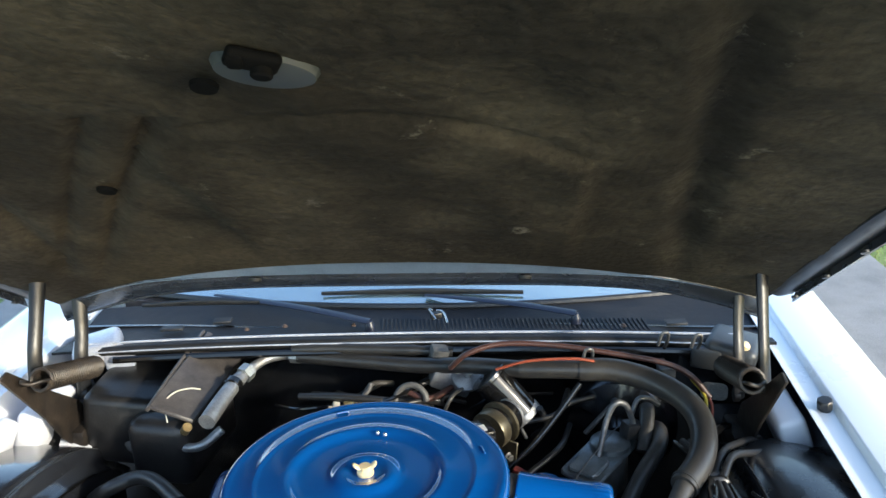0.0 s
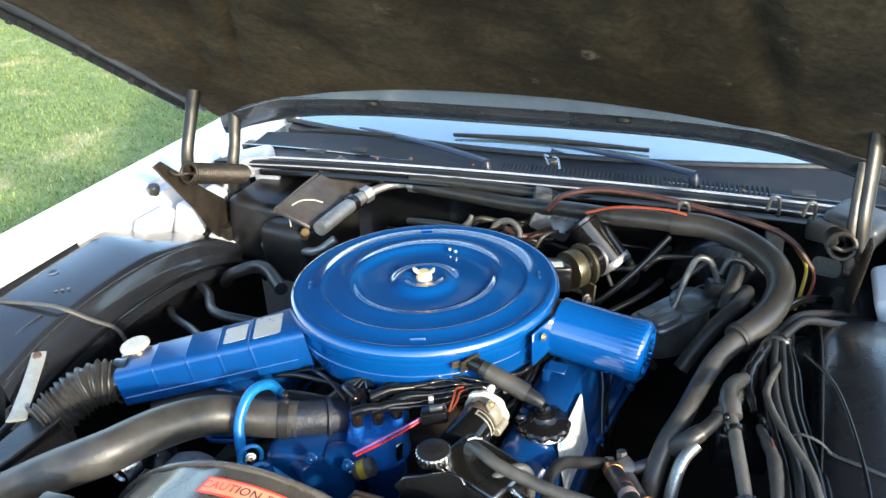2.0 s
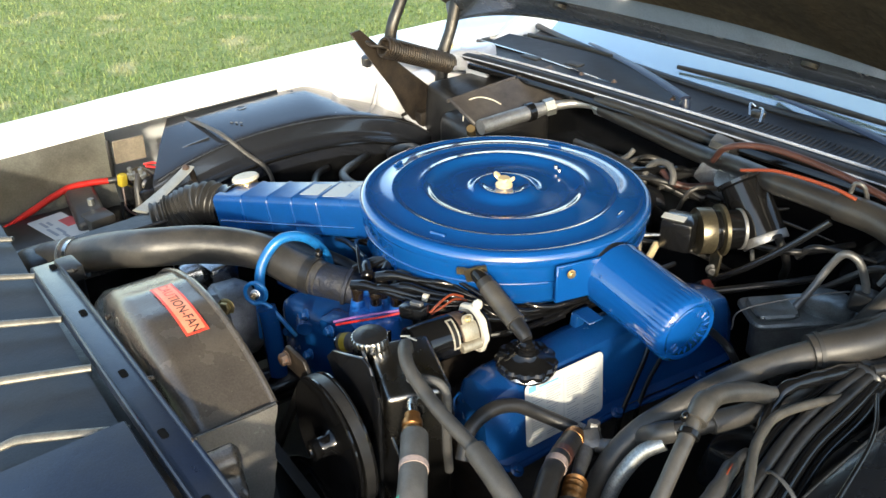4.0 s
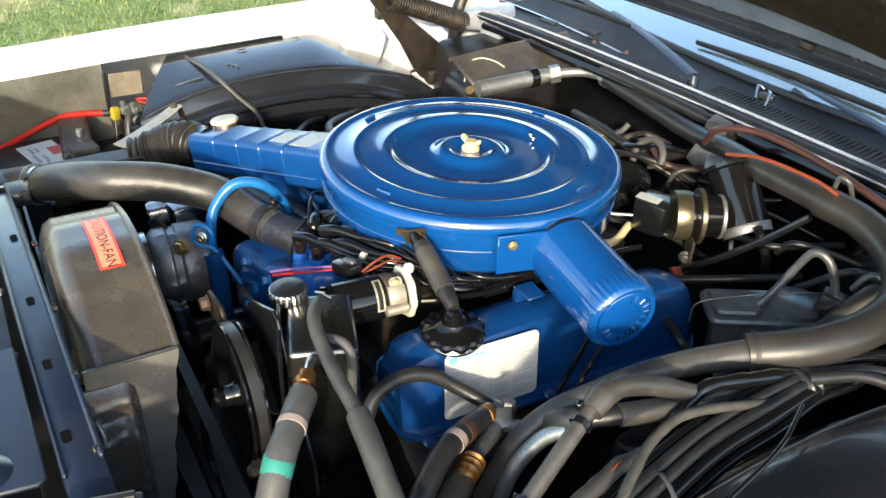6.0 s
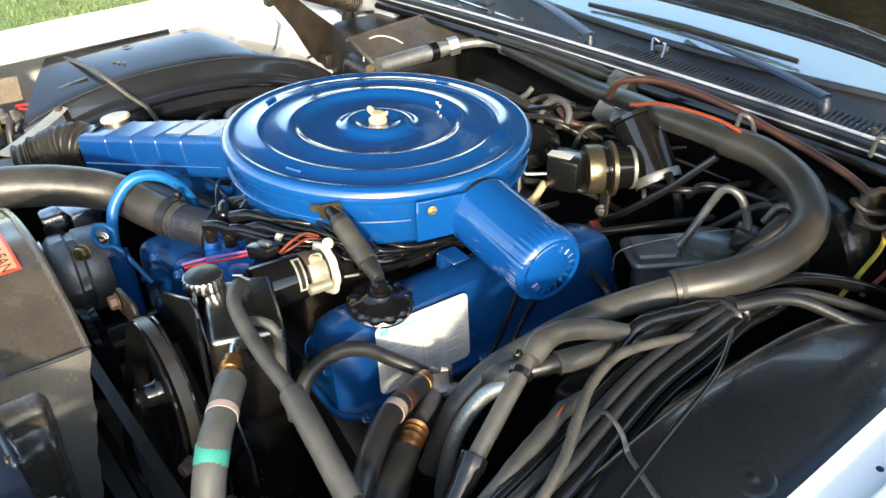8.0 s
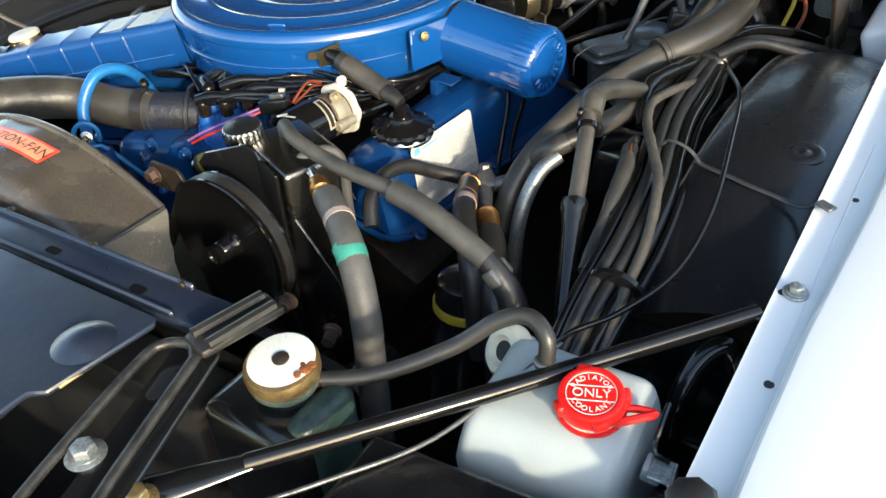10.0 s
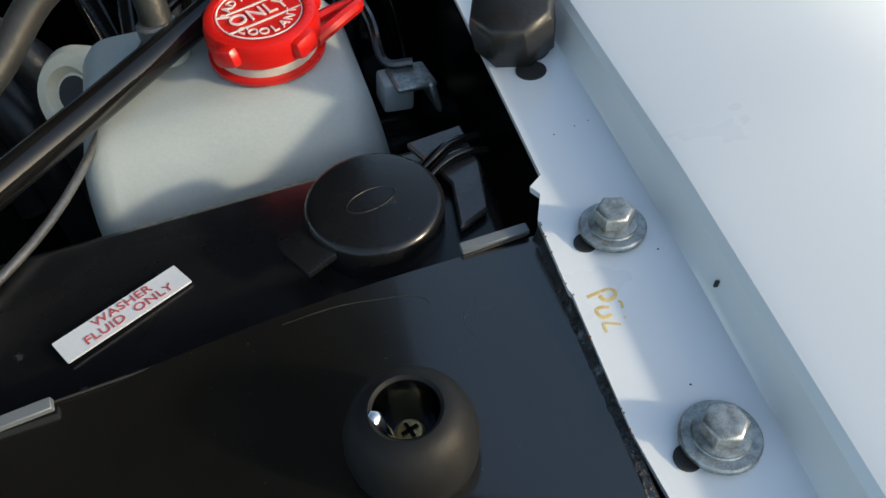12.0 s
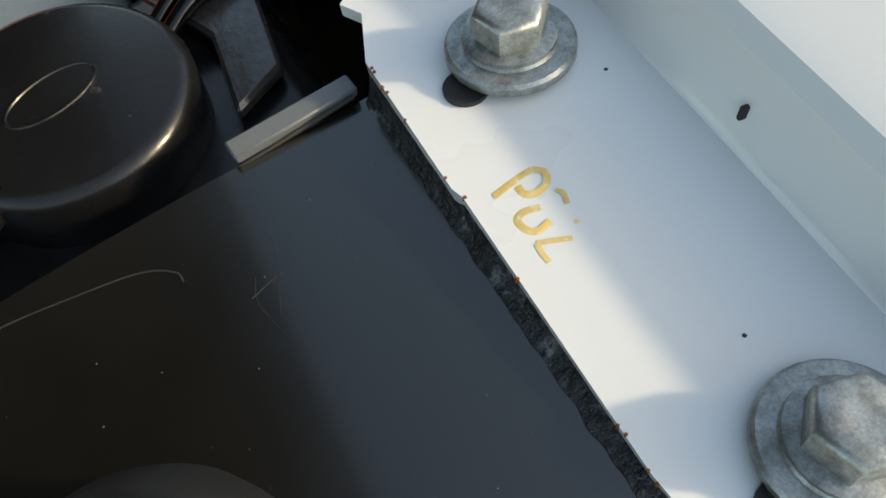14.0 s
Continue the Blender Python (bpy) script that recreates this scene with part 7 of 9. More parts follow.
washer = thing("washer_tank", (0.63, -0.61, 0.70), "black plastic washer fluid tank with white label and round cap", "washer tank")
bm = bmesh.new()
W = [(0.522, -0.680), (0.715, -0.656), (0.716, -0.572), (0.518, -0.587)]
tb = bmesh.new()
rows = [[tb.verts.new((x, y, z)) for x, y in W] for z in (0.70, 0.884)]
for k in range(4):
    rows[1][k].co.z += (0.007, 0.010, 0.008, 0.007)[k]
    tb.faces.new((rows[0][k], rows[0][(k + 1) % 4], rows[1][(k + 1) % 4], rows[1][k]))
tb.faces.new(rows[0][::-1])
tb.faces.new(rows[1])
bmesh.ops.bevel(tb, geom=tb.edges[:], offset=0.007, segments=3, affect="EDGES", profile=0.5)
part("tank", merge(bm, tb), TANK_BLACK, washer, "scratched black plastic tank")
wax = Vector((0.05, -0.12, 1)).normalized()
k0 = Vector((0.6725, -0.6172, 0.8925))
bm = lathe(k0, wax, [(0.0218, 0), (0.0226, 0.002), (0.0226, 0.0125), (0.0216, 0.0142), (0.0200, 0.0149), (0, 0.0149)], 48)
part("cap", bm, TANK_BLACK, washer, "round black snap cap")
cap_lug = box(k0 + wax * 0.0105 + Vector((-0.0175, -0.0088, 0)), (0.026, 0.0172, 0.0028), (7, -3, 30), 0.0010)
part("cap_tab", cap_lug, TANK_BLACK, washer, "flat finger tab")
oval = []
for k in range(25):
    a = 2 * math.pi * k / 24
    dx, dy = 0.0085 * math.cos(a) * 0.94 - 0.0042 * math.sin(a) * 0.34 - 0.001, 0.0085 * math.cos(a) * 0.34 + 0.0042 * math.sin(a) * 0.94
    oval.append(k0 + wax * 0.0149 + Vector((dx, dy, -(wax.x * dx + wax.y * dy) / wax.z)))
part("cap_emblem", tube(oval, 0.0003, 6, 3), TANK_BLACK, washer, "faint raised oval")
part("cap_collar", lathe(k0 - wax * 0.004, wax, [(0.0245, 0), (0.0245, 0.003), (0.0225, 0.004)], 40), PLASTIC, washer)
wm = basis((0.5893, -0.6286, 0.8925), (0.843, 0.538, -0.012), (-0.538, 0.843, 0.02))
q = plate(rounded(0.0435, 0.0108, 0.0004), (0, 0, 0), (1, 0, 0), (0, 1, 0), 0.0006)
bmesh.ops.transform(q, matrix=wm, verts=q.verts)
wl = part("label", q, LABEL_WHITE, washer, "white washer fluid label with red letters")
part("letters", text_mesh("WASHER", 0.0050, wm @ pose(0.001, 0.0024, 0.0008), 0.0001, 1.05), INK_RED, wl, "red printed word WASHER")
part("letters", text_mesh("FLUID  ONLY", 0.0050, wm @ pose(0.001, -0.0024, 0.0008), 0.0001, 1.05), INK_RED, wl, "red printed words FLUID ONLY")
# Added plate: the light on the tank's shoulder is put into its colour.
bm = plate([(0.690, -0.580), (0.7115, -0.576), (0.7125, -0.600), (0.7090, -0.624), (0.698, -0.6305), (0.7005, -0.6075)], (0, 0, 0.8943), (1, 0, 0), (0, 1, 0), 0.0030, 0.0008)
part("shoulder", bm, SHOULDER, washer, "added grey-brown plate for the tank's lit shoulder")
part("tubing", tube([(0.690, -0.5985, 0.896), (0.6985, -0.5935, 0.8992), (0.706, -0.5885, 0.8992), (0.7155, -0.5845, 0.8965)], 0.0019, 10), BLACK_GLOSS, washer)
part("tubing", tube([(0.691, -0.6035, 0.896), (0.6995, -0.5990, 0.8992), (0.7075, -0.5958, 0.8992), (0.7165, -0.5940, 0.8965)], 0.0019, 10), BLACK_GLOSS, washer)

# glossy filler panel in front of the washer tank


def panel_z(x, y):
    """The panel is slightly crowned towards the fender."""
    s = (x - 0.50) / 0.2165
    flat = 0.9015 + 0.003 * s - 0.004 * ((-0.677 + 0.028 * s) - y) / 0.125 + 0.0035 * math.sin(math.pi * min(1.0, max(0.0, (s - 0.42) / 0.58)))
    return flat




fp = thing("front_panel", (0.64, -0.71, 0.85), "glossy black filler panel with fine scratches and grey foam strips", "panel")


def panel_front(x):
    """The front edge bends back round the grommet and out to the fender."""
    return -0.752 + 0.021 * math.exp(-((x - 0.672) / 0.040) ** 2) if x < 0.672 else -0.731 - 0.36 * (x - 0.672) - 0.004 * step(0.70, 0.72, x)


def panel_skin(s, t):
    x = 0.50 + (0.2177 + 0.010 * step(0.93, 1.0, t) * step(0.9, 1.0, s)) * s
    yb = -0.677 + 0.028 * s
    y = yb + (panel_front(x) - yb) * t
    return (x, y, panel_z(x, y) - 0.0016 * step(0.9, 1.0, t))


part("sheet", sheet(panel_skin, 48, 36, (0, 0, -0.010)), PANEL, fp, "glossy black sheet")
part("front_fold", tube([(x, panel_front(x) - 0.0004, panel_z(x, panel_front(x)) - 0.0042) for x in (0.50, 0.56, 0.61, 0.64, 0.66, 0.675, 0.69, 0.70, 0.71, 0.722)], 0.0018, 12, 5), PLASTIC, fp, "rounded front fold")
bm = bmesh.new()
sheet(lambda s, t: (0.50 + 0.226 * s, panel_front(0.50 + 0.226 * s) - 0.002 - 0.05 * t, 0.8870 + 0.002 * s - 0.010 * t), 24, 4, (0, 0, -0.006), bm)
part("lower_lip", bm, PLASTIC, fp, "black lower lip")
part("edge_bead", tube([(0.5, -0.6772, 0.9018), (0.60, -0.6642, 0.9035), (0.7145, -0.6494, 0.9062)], 0.0004, 8, wobble=0.5), SCRATCH, fp, "scuffed edge")


def bead_skin(s, t):
    """Sealant smeared from the panel up to the ledge's cut edge."""
    y = -0.6500 - 0.0955 * t
    rough = 0.0005 * noise.noise((y * 900, s * 3, 0)) + 0.0003 * noise.noise((y * 2600, s * 9, 4))
    x0, z0 = 0.7160 + 0.0006 * noise.noise((y * 300, 0, 2)), panel_z(0.715, y) + 0.0001
    x1, z1 = ledge_in(y) + 0.0003, ledge_z(y) - 0.0010
    return (x0 + (x1 - x0) * s, y, z0 + (z1 - z0) * s ** 1.6 + rough * math.sin(math.pi * s))


part("side_bead", sheet(bead_skin, 8, 120, (0, 0, -0.002)), SEALANT, fp, "rough blue-grey sealed edge", 80)
part("corner_bead", tube([(0.7172, -0.7395, panel_z(0.7165, -0.7395)), (0.7195, -0.7440, panel_z(0.7165, -0.744) - 0.0006), (0.7245, -0.7495, 0.8990)], 0.0013, 8, 10, wobble=0.5, flat=0.5), SEALANT, fp, "rough blue-grey sealed edge")
part("foam_strip", box((0.7047, -0.6488, panel_z(0.7040, -0.6505) + 0.0016), (0.0216, 0.0034, 0.0020), (14, 2, 8), 0.0003, 1), STRIP_GREY, fp, "grey foam strip")
part("foam_strip", box((0.5665, -0.6705, 0.9040), (0.0215, 0.0036, 0.0024), (14, -3, 8), 0.0003, 1), STRIP_GREY, fp, "grey foam strip")
for r, pts in ((0.00010, [(0.640, -0.6625), (0.655, -0.6610), (0.667, -0.6618), (0.676, -0.6630), (0.6802, -0.6655), (0.6808, -0.6675)]), (0.00004, [(0.694, -0.666), (0.6925, -0.673), (0.6905, -0.679)]), (0.00004, [(0.688, -0.675), (0.692, -0.6735), (0.697, -0.673)]), (0.00004, [(0.6895, -0.672), (0.6885, -0.676), (0.690, -0.683)])):
    part("scratch", tube([(x, y, panel_z(x, y) + 0.00002) for x, y in pts], r, 5, 7, wobble=0.9), SCRATCH, fp, "pale hair scratch")
rngd = random.Random(11)
bm = bmesh.new()
for i in range(70):
    x, y = rngd.uniform(0.61, 0.712), rngd.uniform(-0.74, -0.662)
    z = panel_z(x, y)
    lathe((x, y, z), (0, 0, 1), [(rngd.uniform(0.00006, 0.00018), 0), (0.00005, 0.0001)], 5, bm)
tagged(part("dust", bm, HOSE_PALE, fp, "specks of pale dust"), kind="stuff")
bm = bmesh.new()
for i in range(6):
    y = rngd.uniform(-0.74, -0.60)
    x = rngd.uniform(0.727, 0.75)
    lathe((x, y, ledge_z(y)), (0, 0, 1), [(rngd.uniform(0.00015, 0.0004), 0), (0.0001, 0.0002)], 5, bm)
tagged(part("dirt", bm, INK_BLACK, fender_right, "dark specks of dirt"), kind="stuff")
knob = thing("rubber_grommet", (0.668, -0.705, 0.893), "domed grey rubber grommet round a shiny hollow screw", "grommet")
gax = Vector((0.01, -0.06, 1)).normalized()
g0 = Vector((0.6675, -0.7105, 0.9025))
part("dome", lathe(g0, gax, [(0.0142, 0), (0.0156, 0.004), (0.0161, 0.0085), (0.0156, 0.0130), (0.0143, 0.0168), (0.0124, 0.0195), (0.0103, 0.0212), (0.0086, 0.0216), (0.0076, 0.0208), (0.0072, 0.0185), (0.0071, 0.003), (0, 0.002)], 56), RUBBER_SOFT, knob, "soft grey rubber dome")
part("socket", lathe(g0, gax, [(0, 0.0060), (0.0069, 0.0060), (0.0072, 0.0185), (0.0077, 0.0208), (0.0076, 0.0210), (0.0069, 0.0182), (0.0061, 0.0150), (0.0051, 0.0120), (0.0040, 0.0102), (0, 0.0098)], 56), SOCKET, knob, "shiny dark metal hollow")
sc = g0 + gax * 0.0092 + Vector((-0.0002, -0.0016, 0))
part("screw", lathe(sc, gax, [(0.0036, 0), (0.0036, 0.0040), (0.0029, 0.0050), (0, 0.0052)], 18), GOLD, knob, "brassy cross-head screw")
bm = box(sc + gax * 0.0052, (0.0042, 0.0008, 0.0008), (0, 0, 20), 0.0, 1)
box(sc + gax * 0.0052, (0.0008, 0.0042, 0.0008), (0, 0, 20), 0.0, 1, bm)
part("cross", bm, HOLE, knob, "dark cross slot")
# Chrome strip added where the hollow's rim catches a sun glint.
part("glint_strip", tube([g0 + gax * 0.0100 + Vector((-0.0038, -0.0045, 0)), g0 + gax * 0.0150 + Vector((-0.0058, -0.0022, 0)), g0 + gax * 0.0200 + Vector((-0.0070, -0.0004, 0)), g0 + gax * 0.0214 + Vector((-0.0084, 0.0008, 0))], [0.0014, 0.0024, 0.0020, 0.0010], 12, 6, flat=0.45), CHROME, knob, "added chrome strip for the glint at the rim")
part("plinth", lathe(g0 - gax * 0.003, gax, [(0.0185, 0), (0.0185, 0.003), (0.0165, 0.0045)], 32), PLASTIC, knob)

# ---- hoses on the driver's side ----
ac = thing("suction_line", (0.45, 0.10, 0.90), "long dark refrigerant hose in thick foam sleeve", "hose")
m_pts = [(-0.300, 0.345, 0.940), (-0.255, 0.395, 0.955), (-0.222, 0.452, 0.942), (-0.09, 0.435, 0.940), (0.034, 0.415, 0.940), (0.14, 0.385, 0.955), (0.242, 0.345, 0.968)]
part("fitting", tube([(-0.342, 0.235, 0.917), (-0.337, 0.31, 0.922), (-0.328, 0.37, 0.927), (-0.312, 0.408, 0.934), (-0.288, 0.445, 0.938), (-0.250, 0.458, 0.941), (-0.222, 0.453, 0.942)], [0.016, 0.016, 0.0155, 0.010, 0.009, 0.009, 0.012], 14), ALUMINIUM, ac, "bright aluminium fitting")
part("hex", lathe((-0.320, 0.388, 0.931), (0.4, 0.9, 0.2), [(0.018, 0), (0.018, 0.020)], 6), ZINC, ac, "bright hexagon nut")
part("hex", lathe((-0.238, 0.456, 0.9415), (0.98, -0.15, 0.0), [(0.0155, 0), (0.0155, 0.022)], 6), ZINC, ac, "bright hexagon nut")
part("hose", tube(m_pts[2:], [0.0140, 0.0155, 0.0160, 0.0162, 0.0162], 18), RUBBER_DARK, ac)
part("sleeve_thin", tube([(0.236, 0.348, 0.967), (0.30, 0.335, 0.974), (0.365, 0.328, 0.976)], 0.0175, 18), FOAM, ac, "tan-dusted foam sleeve")
part("sleeve_thick", tube([(0.345, 0.332, 0.975), (0.41, 0.325, 0.976), (0.475, 0.298, 0.968), (0.522, 0.243, 0.960), (0.536, 0.178, 0.950), (0.520, 0.108, 0.936), (0.482, 0.050, 0.922)], 0.0215, 24), FOAM, ac, "thick dark foam sleeve with tan dust")
part("hose", tube([(0.49, 0.062, 0.924), (0.462, 0.005, 0.914), (0.446, -0.06, 0.909), (0.432, -0.115, 0.893), (0.415, -0.155, 0.868), (0.405, -0.19, 0.83), (0.40, -0.22, 0.76)], [0.0165, 0.015, 0.0138, 0.0135, 0.0135, 0.0135, 0.0135], 16), RUBBER, ac)
part("collar", lathe((0.4865, 0.058, 0.923), (-0.6, -0.78, -0.15), [(0.0215, -0.003), (0.0235, -0.0025), (0.0235, 0.0025), (0.0215, 0.003)], 28), INK_BLACK, ac, "dark rubber collar")
hh = thing("heater_hose", (0.50, -0.10, 0.90), "dusty grey heater hose bent downwards with black clamp", "hose", "heater hoses")
part("hose", tube([(0.525, 0.09, 0.900), (0.512, 0.02, 0.905), (0.503, -0.04, 0.917), (0.492, -0.085, 0.938), (0.485, -0.130, 0.951), (0.490, -0.165, 0.953)], 0.0105, 14), RUBBER, hh)
part("nozzle", tube([(0.486, -0.150, 0.954), (0.490, -0.163, 0.954), (0.4945, -0.178, 0.948)], [0.0122, 0.0128, 0.0118], 16), RUBBER, hh, "thicker hose end")
part("pipe", tube([(0.490, -0.170, 0.951), (0.499, -0.196, 0.938), (0.515, -0.245, 0.911), (0.522, -0.268, 0.897)], 0.0082, 14), RUBBER, hh, "straight lower pipe")
part("clamp", lathe((0.4965, -0.188, 0.942), (0.32, -0.82, -0.45), [(0.0088, 0), (0.0112, 0.0005), (0.0112, 0.006), (0.0088, 0.0065)], 24), BLACK_GLOSS, hh, "black plastic clamp")
part("clamp_ear", box((0.487, -0.186, 0.953), (0.007, 0.009, 0.010), (20, 10, 20), 0.002, 1), BLACK_GLOSS, hh, "black clamp ear")
hh = thing("heater_hose", (0.48, -0.05, 0.89), "dusty grey heater hose running forward to a dark elbow", "hose", "heater hoses")
part("hose", tube([(0.532, 0.11, 0.898), (0.518, 0.05, 0.902), (0.506, -0.03, 0.905), (0.490, -0.085, 0.905), (0.477, -0.120, 0.903)], 0.0122, 16), RUBBER, hh)
part("joint", tube([(0.4785, -0.117, 0.9032), (0.466, -0.140, 0.899), (0.456, -0.153, 0.895)], [0.0095, 0.0098, 0.0105], 14), RUBBER_DARK, hh, "dark rubber joint")
part("elbow", tube([(0.458, -0.151, 0.896), (0.444, -0.162, 0.888), (0.430, -0.160, 0.873), (0.418, -0.152, 0.855), (0.408, -0.15, 0.835)], [0.0118, 0.0125, 0.0125, 0.012, 0.011], 16), RUBBER, hh, "grey rubber elbow")
dr = thing("drier_cylinder", (0.52, -0.33, 0.80), "black cylinder with crimped top beside the wiring", "cylinder")
part("body", lathe((0.519, -0.262, 0.901), (0.32, -0.82, -0.60), [(0.0095, 0), (0.0125, 0.001), (0.0125, 0.012), (0.0115, 0.014), (0.0118, 0.022), (0.0105, 0.026), (0.0105, 0.19), (0, 0.19)], 28, flute=10, depth=0.0006, flute_from=1, flute_to=2), BLACK_GLOSS, dr)
hose("drain_pipe", [(0.455, -0.165, 0.885), (0.440, -0.185, 0.868), (0.432, -0.21, 0.83), (0.430, -0.225, 0.77), (0.43, -0.23, 0.70)], 0.0085, ZINC, "bright bent steel pipe", "pipe")
part_hose = thing("pump_hose", (0.30, -0.34, 0.90), "grey rubber steering hose with thicker sleeve", "hose")
part("hose", tube([(0.196, -0.314, 0.918), (0.202, -0.320, 0.935), (0.222, -0.335, 0.942), (0.249, -0.346, 0.938), (0.305, -0.352, 0.927), (0.364, -0.355, 0.922), (0.395, -0.358, 0.918)], 0.0078, 14), HOSE_GREY, part_hose)
part("sleeve", tube([(0.372, -0.3555, 0.921), (0.408, -0.360, 0.915), (0.445, -0.363, 0.900), (0.480, -0.365, 0.882)], 0.0118, 16), HOSE_GREY, part_hose, "thicker grey sleeve")
part("fitting", tube([(0.478, -0.365, 0.884), (0.495, -0.367, 0.868), (0.51, -0.37, 0.845), (0.52, -0.38, 0.80), (0.525, -0.40, 0.70)], [0.010, 0.012, 0.014, 0.016, 0.016], 14), RUBBER_DARK, part_hose)
part("clip", box((0.492, -0.366, 0.872), (0.018, 0.028, 0.014), (0, 45, 0), 0.003), GREY_METAL, part_hose)
part("end_clip", tube([(0.199, -0.325, 0.948), (0.208, -0.318, 0.950)], 0.0011, 8), ZINC, part_hose, "spring clip ends")
part("end_clip", tube([(0.200, -0.320, 0.947), (0.214, -0.313, 0.945)], 0.0011, 8), ZINC, part_hose, "spring clip ends")
dc = thing("discharge_hose", (0.36, -0.42, 0.90), "pale grey refrigerant hose with teal and pink tape", "hose")
part("hose", tube([(0.315, -0.388, 0.915), (0.345, -0.410, 0.915), (0.386, -0.442, 0.906), (0.412, -0.464, 0.865), (0.422, -0.478, 0.80), (0.425, -0.485, 0.70), (0.425, -0.485, 0.60)], 0.0143, 18, wobble=0.05), HOSE_PALE, dc)
part("tape", tube([(0.378, -0.4365, 0.9085), (0.386, -0.442, 0.9055), (0.390, -0.4455, 0.9015)], 0.0149, 18, wobble=0.04), TEAL, dc, "teal cloth tape")
part("tape", tube([(0.348, -0.412, 0.9148), (0.354, -0.4165, 0.9143)], 0.0148, 18), TAPE_PINK, dc, "pale pink tape")
part("fitting", lathe((0.290, -0.373, 0.921), (0.75, -0.55, -0.25), [(0.006, 0), (0.0085, 0.002), (0.0085, 0.010), (0.0108, 0.011), (0.0108, 0.017), (0.0085, 0.019), (0.0108, 0.021), (0.0108, 0.028), (0.009, 0.030)], 24), BRASS, dc, "brass barbed fitting")
part("pipe", tube([(0.292, -0.374, 0.920), (0.272, -0.360, 0.918), (0.262, -0.345, 0.90), (0.255, -0.335, 0.86)], 0.0055, 12), STEEL, dc)
hose("return_pipe", [(0.236, -0.345, 0.912), (0.250, -0.334, 0.922), (0.268, -0.322, 0.922), (0.277, -0.318, 0.905), (0.276, -0.318, 0.86), (0.27, -0.31, 0.79)], 0.0055, HOSE_PALE, "bent grey steel pipe behind the pump", "pipe")
hose("vacuum_hose", [(0.305, -0.318, 0.835), (0.292, -0.298, 0.858), (0.288, -0.265, 0.868), (0.295, -0.232, 0.864), (0.312, -0.203, 0.846), (0.335, -0.18, 0.832), (0.350, -0.172, 0.828)], 0.0085, RUBBER_DARK, "dark curved rubber hose across the valve cover")
tv = thing("service_valve", (0.37, -0.19, 0.75), "dull brass T-shaped service valve with ribbed hoses", "valve")
part("body", box((0.366, -0.178, 0.828), (0.026, 0.030, 0.030), (20, 25, -30), 0.005), GREY_METAL, tv)
part("stem", lathe((0.362, -0.170, 0.83), (-0.15, 0.2, 1), [(0.009, 0), (0.009, 0.012), (0.0075, 0.014), (0.0075, 0.020)], 6), GREY_METAL, tv)
part("arm", tube([(0.365, -0.180, 0.826), (0.392, -0.172, 0.838), (0.412, -0.16, 0.846)], 0.0085, 14), GREY_METAL, tv)
part("neck", tube([(0.375, -0.195, 0.83), (0.398, -0.23, 0.835), (0.418, -0.258, 0.836)], [0.010, 0.007, 0.009], 14), GREY_METAL, tv)
part("barb", tube([(0.405, -0.24, 0.835), (0.428, -0.272, 0.837)], 0.012, 16, 14, wave=0.14, pitch=0.009), BRASS, tv, "ribbed ferrule")
part("hose", tube([(0.426, -0.27, 0.837), (0.455, -0.31, 0.828), (0.48, -0.345, 0.79), (0.49, -0.36, 0.70)], [0.015, 0.017, 0.017, 0.017], 16), RUBBER_DARK, tv)
part("side_hose", tube([(0.350, -0.185, 0.832), (0.365, -0.215, 0.842), (0.385, -0.252, 0.852), (0.405, -0.285, 0.853), (0.44, -0.33, 0.83), (0.46, -0.35, 0.74)], 0.0125, 16), RUBBER_DARK, tv)
part("mark", tube([(0.383, -0.249, 0.8515), (0.389, -0.258, 0.853)], 0.0129, 16), TAPE_PINK, tv, "pale painted band")
part("mark", tube([(0.373, -0.230, 0.8465), (0.379, -0.24, 0.8495)], 0.0129, 16), BROWN_HOSE, tv, "copper-coloured band")
part("collar", lathe((0.352, -0.188, 0.833), (0.4, -0.85, 0.25), [(0.011, 0), (0.0135, 0.001), (0.0135, 0.012), (0.011, 0.013)], 18), BRASS, tv, "dull brass collar")
clamp_ring((0.345, -0.174, 0.829), (0.8, 0.5, -0.2), 0.009, tv, ZINC)
yb = thing("steering_column_joint", (0.41, -0.335, 0.60), "dark round housing with yellow band low in the bay", "housing")
part("body", lathe((0.415, -0.335, 0.60), (0.05, 0.1, 1), [(0.036, 0), (0.036, 0.17), (0.032, 0.205), (0.02, 0.215), (0, 0.215)], 36), BLACK, yb)
part("band", lathe((0.4235, -0.318, 0.768), (0.05, 0.1, 1), [(0.0362, 0), (0.0368, 0.001), (0.0368, 0.010), (0.0362, 0.011)], 36), YELLOW, yb, "worn yellow band")

